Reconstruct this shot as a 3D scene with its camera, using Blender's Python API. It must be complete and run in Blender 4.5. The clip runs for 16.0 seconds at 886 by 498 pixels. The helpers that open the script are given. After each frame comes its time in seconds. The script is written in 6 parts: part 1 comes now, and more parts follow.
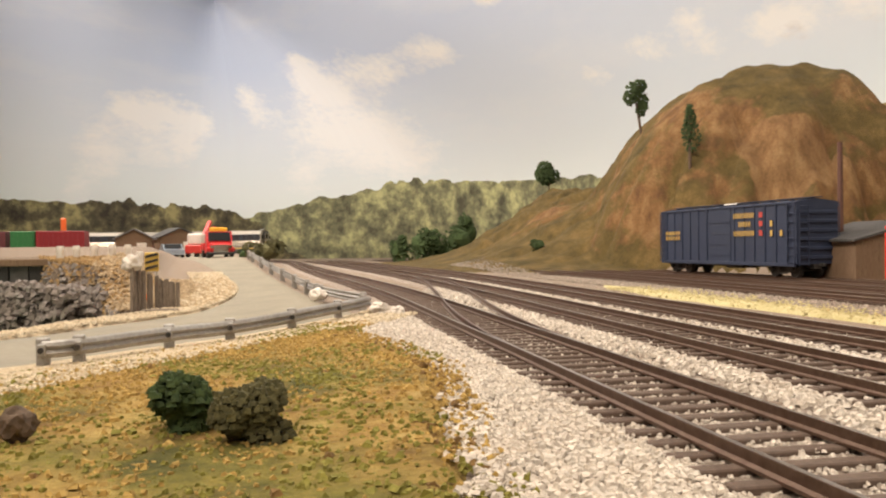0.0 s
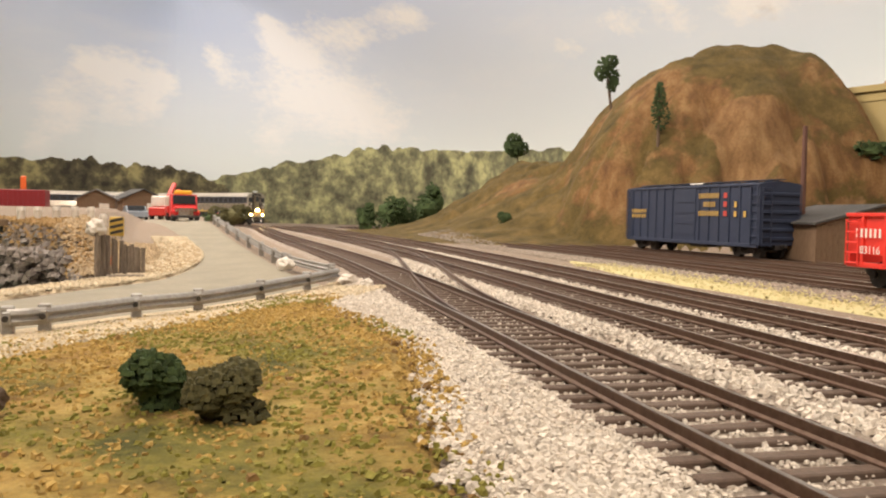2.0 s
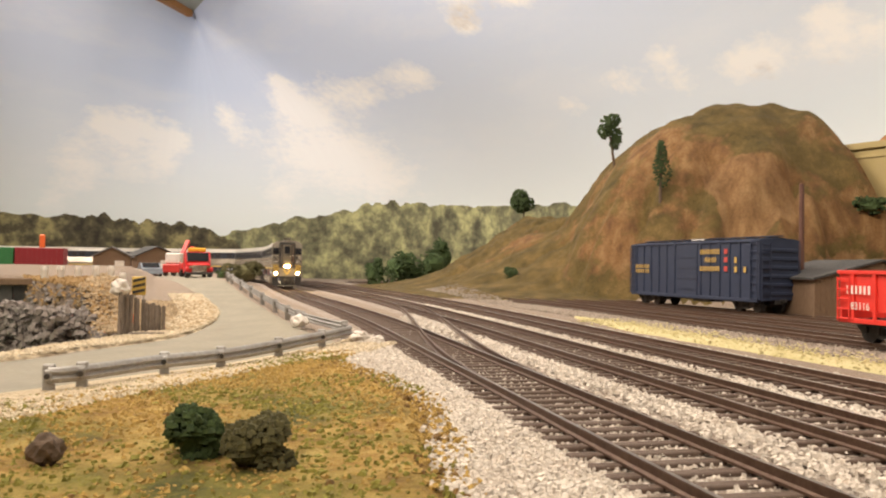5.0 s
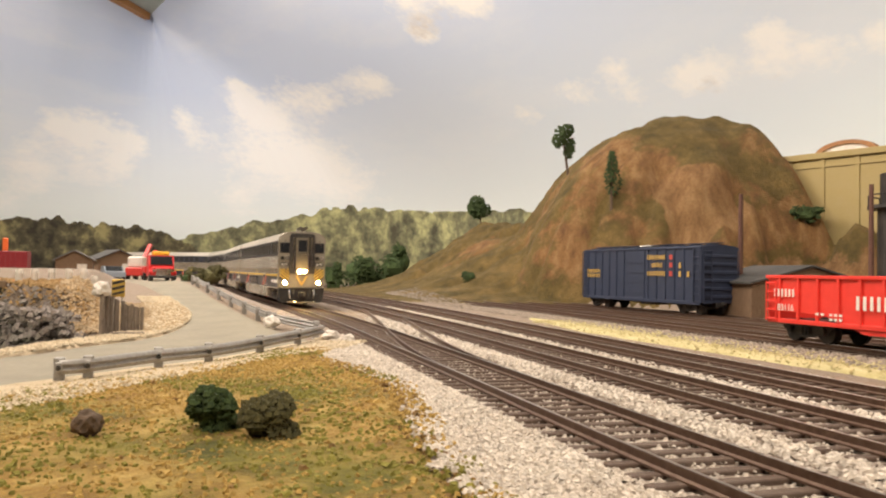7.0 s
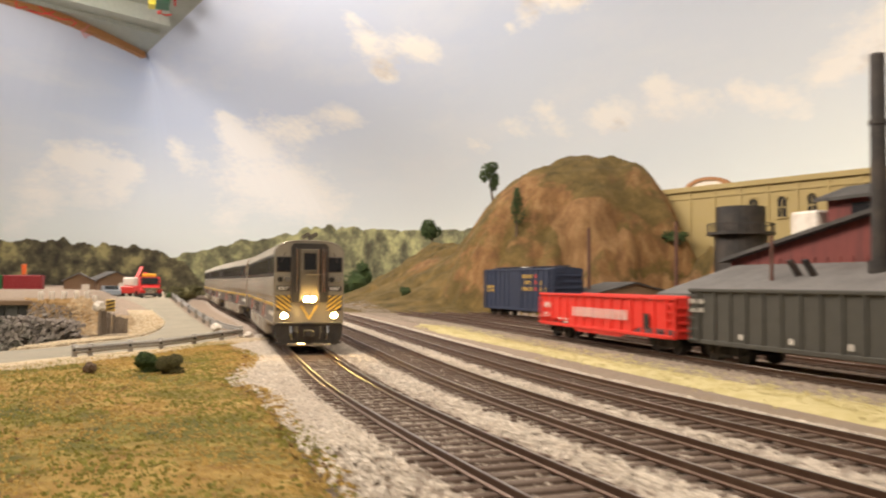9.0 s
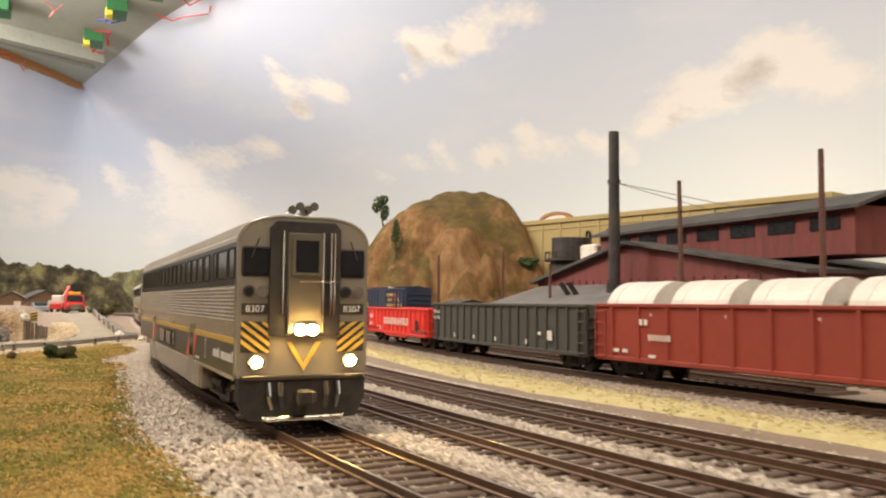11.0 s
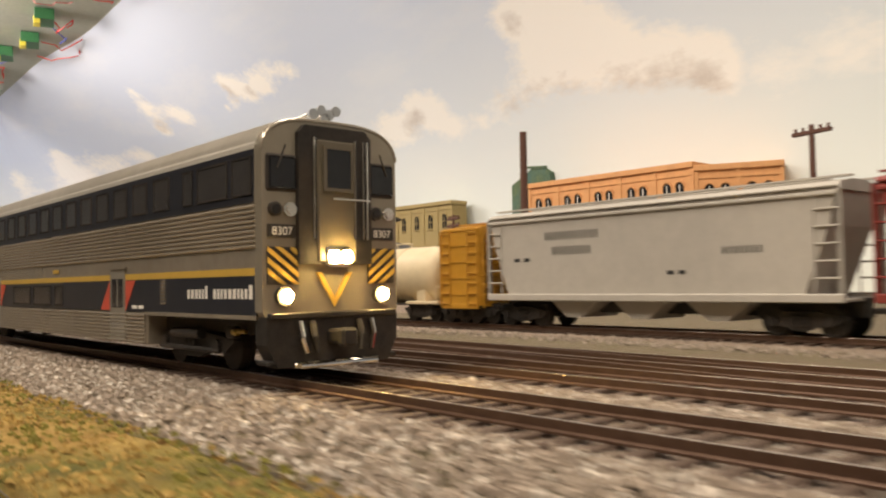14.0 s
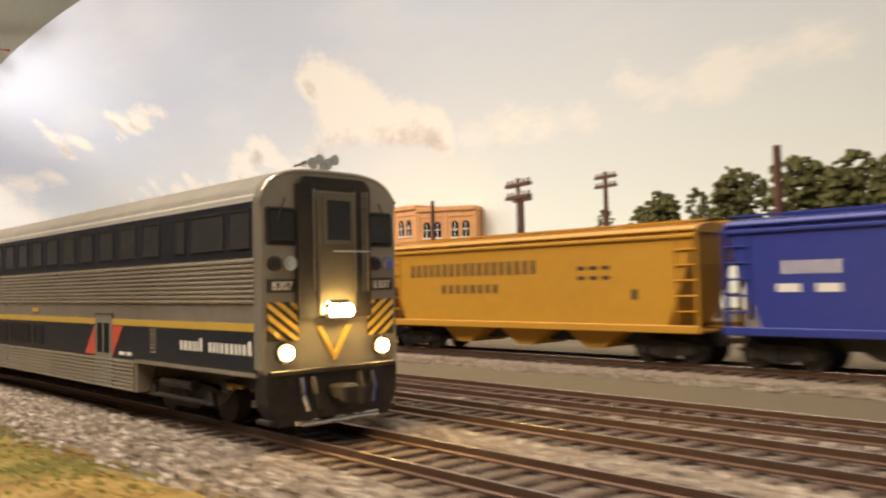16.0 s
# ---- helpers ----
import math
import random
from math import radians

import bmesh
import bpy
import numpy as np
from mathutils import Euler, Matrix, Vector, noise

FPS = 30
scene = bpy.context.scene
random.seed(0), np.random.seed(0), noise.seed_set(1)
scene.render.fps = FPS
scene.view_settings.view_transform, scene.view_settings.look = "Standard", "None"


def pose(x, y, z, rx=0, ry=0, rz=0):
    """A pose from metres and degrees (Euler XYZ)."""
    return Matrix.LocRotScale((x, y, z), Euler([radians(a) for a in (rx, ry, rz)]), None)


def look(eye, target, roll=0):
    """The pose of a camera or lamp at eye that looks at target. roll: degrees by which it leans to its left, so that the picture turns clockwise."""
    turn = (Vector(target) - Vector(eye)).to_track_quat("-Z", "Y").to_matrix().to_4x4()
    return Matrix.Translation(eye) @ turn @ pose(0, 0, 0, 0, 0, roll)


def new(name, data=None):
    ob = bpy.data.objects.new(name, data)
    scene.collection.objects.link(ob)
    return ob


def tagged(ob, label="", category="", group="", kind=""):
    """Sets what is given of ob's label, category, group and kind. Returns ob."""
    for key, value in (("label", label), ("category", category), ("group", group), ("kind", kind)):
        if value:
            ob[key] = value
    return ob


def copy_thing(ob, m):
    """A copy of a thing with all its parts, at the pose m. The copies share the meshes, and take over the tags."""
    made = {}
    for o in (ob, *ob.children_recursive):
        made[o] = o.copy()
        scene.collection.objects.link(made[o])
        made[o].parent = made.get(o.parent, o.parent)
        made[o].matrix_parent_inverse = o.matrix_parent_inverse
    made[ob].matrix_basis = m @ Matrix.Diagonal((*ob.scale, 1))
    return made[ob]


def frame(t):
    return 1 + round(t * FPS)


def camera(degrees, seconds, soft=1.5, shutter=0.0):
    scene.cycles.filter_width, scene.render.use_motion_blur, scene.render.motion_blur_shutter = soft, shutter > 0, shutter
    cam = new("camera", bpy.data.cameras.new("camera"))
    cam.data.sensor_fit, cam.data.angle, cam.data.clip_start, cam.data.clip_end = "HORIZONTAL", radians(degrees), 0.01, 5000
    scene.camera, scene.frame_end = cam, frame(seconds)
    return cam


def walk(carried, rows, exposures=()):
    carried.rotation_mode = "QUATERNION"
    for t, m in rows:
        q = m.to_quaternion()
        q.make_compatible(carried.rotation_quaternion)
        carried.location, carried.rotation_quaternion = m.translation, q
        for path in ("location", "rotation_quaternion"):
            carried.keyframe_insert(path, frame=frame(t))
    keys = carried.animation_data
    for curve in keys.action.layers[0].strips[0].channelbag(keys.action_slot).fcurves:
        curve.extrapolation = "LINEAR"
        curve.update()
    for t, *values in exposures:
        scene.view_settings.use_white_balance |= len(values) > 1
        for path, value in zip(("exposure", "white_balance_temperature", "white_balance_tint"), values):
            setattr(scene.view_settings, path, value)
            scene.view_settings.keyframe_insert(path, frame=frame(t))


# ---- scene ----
# A model railway in 1:87, true size: the builders below work in millimetres, MM turns them into metres.
MM = 0.001

# ---- camera ----
cam = camera(56.63, 16.0, soft=2.1, shutter=0.35)
PATH = [
    (0.0, pose(0.0000, 0.0000, 0.0228, 89.82, 0.57, -15.52)),
    (0.5, pose(-0.0003, 0.0004, 0.0237, 89.90, 0.23, -15.70)),
    (1.0, pose(-0.0008, 0.0005, 0.0242, 88.71, -0.11, -16.64)),
    (1.5, pose(-0.0011, 0.0003, 0.0253, 87.55, -0.93, -17.12)),
    (2.0, pose(-0.0018, 0.0001, 0.0253, 87.59, -1.12, -17.89)),
    (2.5, pose(-0.0013, 0.0003, 0.0251, 88.38, -0.81, -17.36)),
    (3.0, pose(-0.0012, 0.0017, 0.0267, 89.22, -1.24, -16.51)),
    (3.5, pose(0.0007, -0.0011, 0.0286, 90.78, -1.56, -15.81)),
    (6.0, pose(-0.0146, -0.0237, 0.0274, 91.36, -0.79, -19.30)),
    (6.5, pose(-0.0176, -0.0289, 0.0277, 91.44, -1.05, -20.19)),
    (7.0, pose(-0.0193, -0.0393, 0.0275, 91.64, -1.03, -20.47)),
    (7.5, pose(-0.0176, -0.0577, 0.0259, 91.66, -0.94, -18.74)),
    (8.0, pose(-0.0129, -0.1005, 0.0275, 91.70, -0.58, -16.00)),
    (8.5, pose(-0.0041, -0.1718, 0.0323, 91.20, -1.83, -13.62)),
    (9.0, pose(-0.0086, -0.2482, 0.0354, 92.34, -0.47, -20.30)),
    (9.5, pose(-0.0074, -0.3261, 0.0254, 92.08, 0.56, -22.52)),
    (10.0, pose(-0.0041, -0.3729, 0.0395, 93.73, 0.51, -23.40)),
    (12.5, pose(0.0601, -0.6713, 0.0237, 93.43, -1.44, -23.51)),
    (13.0, pose(0.0860, -0.7924, 0.0334, 94.01, -1.04, -24.50)),
    (13.5, pose(0.1140, -0.9200, 0.0314, 93.42, -0.46, -26.97)),
    (14.0, pose(0.1396, -1.0340, 0.0202, 92.36, 0.94, -26.20)),
    (14.5, pose(0.1619, -1.1347, 0.0227, 92.65, 1.05, -24.02)),
    (15.0, pose(0.1946, -1.2123, 0.0260, 92.28, 1.04, -24.36)),
    (15.5, pose(0.2082, -1.3118, 0.0277, 92.66, 0.69, -26.88)),
    (16.0, pose(0.2373, -1.4329, 0.0313, 92.49, 1.21, -28.90)),
]
walk(cam, PATH, [(0.0, 0.0), (10.0, 0.0), (12.5, -0.12), (13.0, -0.2), (13.5, -0.18), (14.5, -0.08), (15.5, 0.1), (16.0, 0.06)])

# ---- light: a ceiling lamp over the aisle, and three added, unseen fill lamps ----
world = bpy.data.worlds.new("room_air")
scene.world = world
world.use_nodes = True
world.node_tree.nodes["Background"].inputs[0].default_value = (1.0, 0.93, 0.84, 1)
world.node_tree.nodes["Background"].inputs[1].default_value = 0.9
scene.view_settings.exposure = 0.0


def lamp(name, x, y, z, tx, ty, tz, w, h, watts, colour):
    d = bpy.data.lights.new(name, "AREA")
    d.shape, d.size, d.size_y, d.energy, d.color = "RECTANGLE", w * MM, h * MM, watts, colour
    ob = new(name, d)
    ob.matrix_world = look((x * MM, y * MM, z * MM), (tx * MM, ty * MM, tz * MM))
    return ob


# fills added at shelf height, out of view: curve, near tracks, sky sheet
lamp("fill_lamp", 140, -1250, 620, 320, -1290, 0, 1900, 120, 10.0, (1.0, 0.86, 0.70))
lamp("fill_lamp", -60, 500, 600, 300, 560, 0, 1100, 120, 7.3, (1.0, 0.87, 0.75))
lamp("fill_lamp", -340, 1090, 565, 620, 1380, 330, 700, 160, 9.6, (1.0, 0.88, 0.79))
lamp("ceiling_lamp", -900, -650, 1450, 350, -200, 150, 1600, 500, 27.0, (1.0, 0.86, 0.72))


# ---- node materials ----
def nodes_of(name, rough=0.7, metal=0.0):
    m = bpy.data.materials.new(name)
    m.use_nodes = True
    nt = m.node_tree
    b = nt.nodes["Principled BSDF"]
    b.inputs["Roughness"].default_value, b.inputs["Metallic"].default_value = rough, metal
    return m, nt, b


def texco(nt, kind="Object", scale=(1, 1, 1)):
    tc, mp = nt.nodes.new("ShaderNodeTexCoord"), nt.nodes.new("ShaderNodeMapping")
    mp.inputs["Scale"].default_value = scale
    nt.links.new(tc.outputs[kind], mp.inputs[0])
    return mp.outputs[0]


def noise_node(nt, co, scale, detail=4.0, rough=0.6):
    n = nt.nodes.new("ShaderNodeTexNoise")
    n.inputs["Scale"].default_value, n.inputs["Detail"].default_value, n.inputs["Roughness"].default_value = scale, detail, rough
    nt.links.new(co, n.inputs["Vector"])
    return n.outputs["Fac"]


def ramp(nt, fac, stops):
    r = nt.nodes.new("ShaderNodeValToRGB")
    el = r.color_ramp.elements
    while len(el) < len(stops):
        el.new(0.5)
    for e, (p, c) in zip(el, stops):
        e.position, e.color = p, (*c, 1)
    nt.links.new(fac, r.inputs[0])
    return r.outputs[0]


def mix(nt, fac, a, b, how="MIX"):
    n = nt.nodes.new("ShaderNodeMix")
    n.data_type, n.blend_type = "RGBA", how
    for sock, v in ((n.inputs[0], fac), (n.inputs[6], a), (n.inputs[7], b)):
        if isinstance(v, (int, float)):
            sock.default_value = v
        elif isinstance(v, tuple):
            sock.default_value = (*v, 1)
        else:
            nt.links.new(v, sock)
    return n.outputs[2]


def bump(nt, b, fac, strength=0.4, dist=0.0005):
    n = nt.nodes.new("ShaderNodeBump")
    n.inputs["Strength"].default_value, n.inputs["Distance"].default_value = strength, dist
    nt.links.new(fac, n.inputs["Height"])
    nt.links.new(n.outputs[0], b.inputs["Normal"])


def surface(name, c1, c2, scale=120.0, rough=0.7, metal=0.0, grain=0.3, dirt=None, dirt_amount=0.5, islands=0.0, dist=0.0004, stretch=(1, 1, 1)):
    """Two-scale mottled surface: large stains and fine grain; scale is per metre."""
    m, nt, b = nodes_of(name, rough, metal)
    co = texco(nt, scale=stretch)
    big, fine = noise_node(nt, co, scale * 0.25, 3), noise_node(nt, co, scale * 3, 5, 0.7)
    col = ramp(nt, fine, [(0.3, c1), (0.7, c2)])
    if dirt:
        col = mix(nt, ramp(nt, big, [(0.42, (0, 0, 0)), (0.66, (dirt_amount,) * 3)]), col, dirt)
    if islands:
        g = nt.nodes.new("ShaderNodeNewGeometry")
        col = mix(nt, islands, col, ramp(nt, g.outputs["Random Per Island"], [(0.0, (0.25, 0.25, 0.25)), (1.0, (1, 1, 1))]), "MULTIPLY")
    nt.links.new(col, b.inputs["Base Color"])
    bump(nt, b, fine, grain, dist)
    return m


def paint(name, c, rough=0.5, wear=0.12, metal=0.0):
    return surface(name, c, tuple(min(1, v * 1.12 + 0.006) for v in c), 60, rough, metal, 0.08, tuple(v * 0.6 + 0.02 for v in c), wear)


def glow(name, c, power):
    m, nt, b = nodes_of(name, 0.3)
    b.inputs["Base Color"].default_value = (*c, 1)
    b.inputs["Emission Color"].default_value = (*c, 1)
    b.inputs["Emission Strength"].default_value = power
    return m


M_RAIL = surface("rail_steel_browned", (0.09, 0.05, 0.032), (0.16, 0.10, 0.07), 200, 0.4, 0.5, 0.1)
M_RAILTOP = surface("rail_head_worn", (0.28, 0.24, 0.20), (0.40, 0.35, 0.30), 300, 0.28, 0.9, 0.05)
M_TIE = surface("tie_wood", (0.050, 0.030, 0.020), (0.125, 0.078, 0.054), 300, 0.85, 0, 0.4, (0.20, 0.16, 0.13), 0.35)
M_BALLAST = surface("pale_ballast", (0.60, 0.52, 0.43), (0.84, 0.77, 0.67), 300, 0.9, 0, 0.5, (0.44, 0.35, 0.27), 0.3, 0.42)
M_BALLASTBROWN = surface("brown_ballast", (0.33, 0.265, 0.205), (0.55, 0.46, 0.37), 300, 0.9, 0, 0.5, (0.27, 0.20, 0.15), 0.4, 0.42)
M_BALLASTBED = surface("ballast_bed", (0.26, 0.20, 0.155), (0.55, 0.47, 0.39), 700, 0.95, 0, 0.9, (0.20, 0.13, 0.09), 0.5, 0, 0.0012)
M_YARD = surface("brown_yard_gravel", (0.19, 0.14, 0.105), (0.40, 0.32, 0.25), 600, 0.95, 0, 0.9, (0.30, 0.22, 0.14), 0.5, 0, 0.001)
M_YARDDARK = surface("olive_brown_yard_dirt", (0.125, 0.095, 0.058), (0.27, 0.215, 0.145), 600, 0.95, 0, 0.9, (0.17, 0.15, 0.075), 0.6, 0, 0.001)
M_CINDER = surface("tan_yard_stone", (0.30, 0.24, 0.185), (0.52, 0.44, 0.36), 300, 0.95, 0, 0.4, None, 0, 0.5)
M_YELLOW = surface("yellow_turf_strip", (0.46, 0.39, 0.18), (0.66, 0.58, 0.32), 500, 0.95, 0, 0.7, (0.40, 0.33, 0.12), 0.5, 0, 0.0008)


def turf_material():
    """Ground foam: straw gold, olive green and burnt brown in soft patches."""
    m, nt, b = nodes_of("dry_turf", 0.95)
    co = texco(nt)
    big, mid, fine = noise_node(nt, co, 17, 4, 0.6), noise_node(nt, co, 95, 5, 0.7), noise_node(nt, co, 900, 5, 0.75)
    straw = ramp(nt, mid, [(0.32, (0.26, 0.135, 0.028)), (0.48, (0.44, 0.27, 0.062)), (0.66, (0.60, 0.42, 0.13))])
    olive = ramp(nt, mid, [(0.34, (0.085, 0.085, 0.012)), (0.52, (0.20, 0.175, 0.026)), (0.68, (0.34, 0.27, 0.05))])
    col = mix(nt, ramp(nt, big, [(0.43, (0, 0, 0)), (0.57, (1, 1, 1))]), straw, olive)
    col = mix(nt, 0.6, col, ramp(nt, fine, [(0.3, (0.42, 0.42, 0.42)), (0.68, (1.15, 1.15, 1.15))]), "MULTIPLY")
    nt.links.new(col, b.inputs["Base Color"])
    bump(nt, b, fine, 0.9, 0.0014)
    return m


M_GRASS = turf_material()
M_BURNT = surface("turf_crumbs_burnt", (0.16, 0.085, 0.025), (0.32, 0.19, 0.06), 300, 0.95, 0, 0.5, None, 0, 0.5)
M_GRASSTUFT = surface("turf_crumbs_green", (0.17, 0.16, 0.024), (0.31, 0.27, 0.055), 300, 0.95, 0, 0.5, None, 0, 0.35)
M_STRAW = surface("turf_crumbs_straw", (0.38, 0.235, 0.05), (0.60, 0.41, 0.13), 300, 0.95, 0, 0.5, None, 0, 0.5)
M_SAND = surface("cream_shoulder_gravel", (0.52, 0.40, 0.25), (0.80, 0.68, 0.48), 600, 0.95, 0, 0.8, (0.40, 0.29, 0.16), 0.4, 0, 0.001)
M_SANDSTONE = surface("tan_bank_crumbs", (0.42, 0.30, 0.17), (0.66, 0.52, 0.34), 300, 0.95, 0, 0.4, None, 0, 0.4)
M_ROAD = surface("concrete_road", (0.235, 0.205, 0.145), (0.30, 0.265, 0.195), 160, 0.75, 0, 0.2, (0.19, 0.17, 0.125), 0.55)
M_GALV = surface("galvanised_guard_rail", (0.30, 0.29, 0.27), (0.46, 0.44, 0.41), 300, 0.45, 0.3, 0.1, (0.22, 0.19, 0.15), 0.5)
M_WHITE = surface("white_plaster", (0.66, 0.60, 0.52), (0.80, 0.75, 0.67), 300, 0.8, 0, 0.2, (0.40, 0.33, 0.26), 0.5)
M_ROCK = surface("grey_riprap", (0.16, 0.135, 0.12), (0.46, 0.41, 0.37), 220, 0.9, 0, 0.6, (0.20, 0.14, 0.10), 0.4, 0.45)
M_PILE = surface("weathered_pile", (0.13, 0.10, 0.075), (0.33, 0.27, 0.21), 220, 0.9, 0, 0.4, (0.07, 0.055, 0.045), 0.5, stretch=(3, 3, 0.4))


def hill_material():
    """Bare ochre earth, orange gullies and olive fuzz in patches."""
    m, nt, b = nodes_of("ochre_hillside", 0.95)
    co = texco(nt)
    big, mid, fine = noise_node(nt, co, 9, 5, 0.62), noise_node(nt, co, 42, 5, 0.65), noise_node(nt, co, 420, 5, 0.75)
    streak = noise_node(nt, texco(nt, scale=(3.2, 3.2, 0.55)), 26, 5, 0.6)
    earth = ramp(nt, streak, [(0.34, (0.23, 0.115, 0.042)), (0.50, (0.36, 0.185, 0.064)), (0.66, (0.49, 0.285, 0.112))])
    fuzz = ramp(nt, mid, [(0.34, (0.115, 0.083, 0.018)), (0.52, (0.205, 0.138, 0.036)), (0.68, (0.31, 0.20, 0.062))])
    # turf holds on the flatter ground, the steep cuts stay bare
    g, sep = nt.nodes.new("ShaderNodeNewGeometry"), nt.nodes.new("ShaderNodeSeparateXYZ")
    nt.links.new(g.outputs["Normal"], sep.inputs[0])
    flat = nt.nodes.new("ShaderNodeMath")
    flat.operation = "MULTIPLY_ADD"
    nt.links.new(sep.outputs["Z"], flat.inputs[0])
    flat.inputs[1].default_value = 0.30
    nt.links.new(big, flat.inputs[2])
    where = nt.nodes.new("ShaderNodeMath")
    where.operation = "MULTIPLY_ADD"
    nt.links.new(mid, where.inputs[0])
    where.inputs[1].default_value = 0.35
    nt.links.new(flat.outputs[0], where.inputs[2])
    col = mix(nt, ramp(nt, where.outputs[0], [(0.76, (0, 0, 0)), (0.84, (1, 1, 1))]), earth, fuzz)
    # slipped bare earth in the wash and along the cut foot of the hill
    bare = nt.nodes.new("ShaderNodeAttribute")
    bare.attribute_name = "bare"
    slip = nt.nodes.new("ShaderNodeMath")
    slip.operation = "MULTIPLY_ADD"
    nt.links.new(mid, slip.inputs[0])
    slip.inputs[1].default_value = 1.1
    nt.links.new(bare.outputs["Fac"], slip.inputs[2])
    scree = ramp(nt, streak, [(0.34, (0.29, 0.15, 0.058)), (0.52, (0.44, 0.24, 0.095)), (0.68, (0.55, 0.33, 0.145))])
    col = mix(nt, ramp(nt, slip.outputs[0], [(0.85, (0, 0, 0)), (1.25, (0.9, 0.9, 0.9))]), col, scree)
    col = mix(nt, 0.55, col, ramp(nt, fine, [(0.3, (0.45, 0.45, 0.45)), (0.68, (1.15, 1.15, 1.15))]), "MULTIPLY")
    nt.links.new(col, b.inputs["Base Color"])
    bump(nt, b, fine, 1.0, 0.006)
    return m


M_HILL = hill_material()
M_WATER = surface("milky_green_water", (0.36, 0.44, 0.33), (0.48, 0.55, 0.43), 40, 0.12, 0, 0.05)
M_LEAF = surface("foam_foliage", (0.020, 0.045, 0.014), (0.085, 0.12, 0.035), 400, 0.95, 0, 0.5, None, 0, 0.5)
M_LEAFDRY = surface("olive_foam_foliage", (0.05, 0.05, 0.018), (0.15, 0.13, 0.05), 400, 0.95, 0, 0.5, None, 0, 0.5)
M_OLIVE = surface("olive_green_foliage", (0.06, 0.065, 0.018), (0.16, 0.155, 0.05), 300, 0.95, 0, 0.5, None, 0, 0.4)
M_TRUNK = surface("twig_wood", (0.06, 0.04, 0.025), (0.14, 0.09, 0.055), 300, 0.9)
M_BLACK = surface("grimy_black", (0.012, 0.011, 0.010), (0.035, 0.031, 0.028), 200, 0.6, 0.1, 0.15, (0.08, 0.06, 0.045), 0.5)
M_DARKROOF = surface("dark_roofing", (0.030, 0.028, 0.026), (0.075, 0.07, 0.065), 150, 0.85, 0, 0.3, (0.12, 0.11, 0.10), 0.4)
M_GREYROOF = surface("grey_roofing", (0.11, 0.105, 0.10), (0.18, 0.17, 0.16), 150, 0.85, 0, 0.3, (0.07, 0.065, 0.06), 0.5)
M_OXBLOOD = surface("oxblood_siding", (0.13, 0.030, 0.026), (0.20, 0.050, 0.040), 120, 0.8, 0, 0.25, (0.07, 0.025, 0.022), 0.5, stretch=(4, 4, 0.5))
M_TAN = surface("tan_brick", (0.30, 0.23, 0.09), (0.40, 0.31, 0.135), 300, 0.85, 0, 0.2, (0.36, 0.28, 0.14), 0.4)
M_ORANGE = surface("orange_brick", (0.62, 0.30, 0.12), (0.76, 0.42, 0.19), 300, 0.85, 0, 0.2, (0.50, 0.25, 0.11), 0.4)
M_BROWNWALL = surface("brown_board_wall", (0.12, 0.07, 0.04), (0.22, 0.14, 0.08), 150, 0.85, stretch=(4, 4, 0.5))
M_GLASSDARK = surface("dark_window", (0.012, 0.012, 0.013), (0.03, 0.03, 0.033), 60, 0.12)
M_POLE = surface("brown_pole", (0.07, 0.030, 0.020), (0.14, 0.065, 0.045), 200, 0.85, stretch=(3, 3, 0.4))
M_SILVER = surface("stainless_side", (0.50, 0.44, 0.35), (0.62, 0.555, 0.455), 60, 0.27, 0.62, 0.03, (0.30, 0.255, 0.195), 0.35)
M_ROOFMETAL = surface("silver_roof", (0.72, 0.675, 0.59), (0.82, 0.775, 0.69), 60, 0.36, 0.25, 0.03, (0.42, 0.39, 0.34), 0.3)
M_FACE = paint("warm_grey_nose", (0.33, 0.295, 0.23), 0.24, 0.12, 0.35)
# brownish door, darker than the nose: shade of its recess is in the colour
M_ENDDOOR = paint("brownish_shaded_end_door", (0.14, 0.12, 0.085), 0.3, 0.15)
M_NAVY = paint("dark_blue_band", (0.022, 0.025, 0.034), 0.28, 0.1)
M_STRIPE = paint("yellow_stripe", (0.60, 0.39, 0.07), 0.4, 0.1)
M_REDTRI = paint("salmon_red_panel", (0.62, 0.10, 0.06), 0.4, 0.1)
M_CHROME = surface("chrome", (0.70, 0.68, 0.64), (0.80, 0.78, 0.74), 200, 0.12, 1.0, 0.02)
M_LAMP = glow("lit_headlight", (1.0, 0.66, 0.22), 320.0)
M_CREAMTEXT = paint("cream_lettering", (0.80, 0.77, 0.70), 0.6, 0.05)
M_BRASS = surface("brass_coupler", (0.45, 0.30, 0.06), (0.6, 0.42, 0.1), 200, 0.35, 0.9)


# ---- builders, all in millimetres ----
def part(name, bm, material, parent=None, label=""):
    me = bpy.data.meshes.new(name)
    bmesh.ops.scale(bm, vec=(MM, MM, MM), verts=bm.verts)
    bm.to_mesh(me)
    bm.free()
    me.materials.append(material)
    ob = new(name, me)
    ob.parent = parent
    if label:
        ob["label"] = label
    return ob


def thing(name, label, category, x=0, y=0, z=0, turn=0, group=""):
    ob = tagged(new(name), label, category, group)
    ob.empty_display_size = 0.005
    ob.matrix_world = pose(x * MM, y * MM, z * MM, 0, 0, turn)
    return ob


def grid_mesh(name, verts, faces, material, parent=None, label="", smooth=False):
    me = bpy.data.meshes.new(name)
    me.from_pydata([tuple(c * MM for c in v) for v in verts], [], faces)
    me.materials.append(material)
    if smooth:
        me.shade_smooth()
    ob = new(name, me)
    ob.parent = parent
    if label:
        ob["label"] = label
    return ob


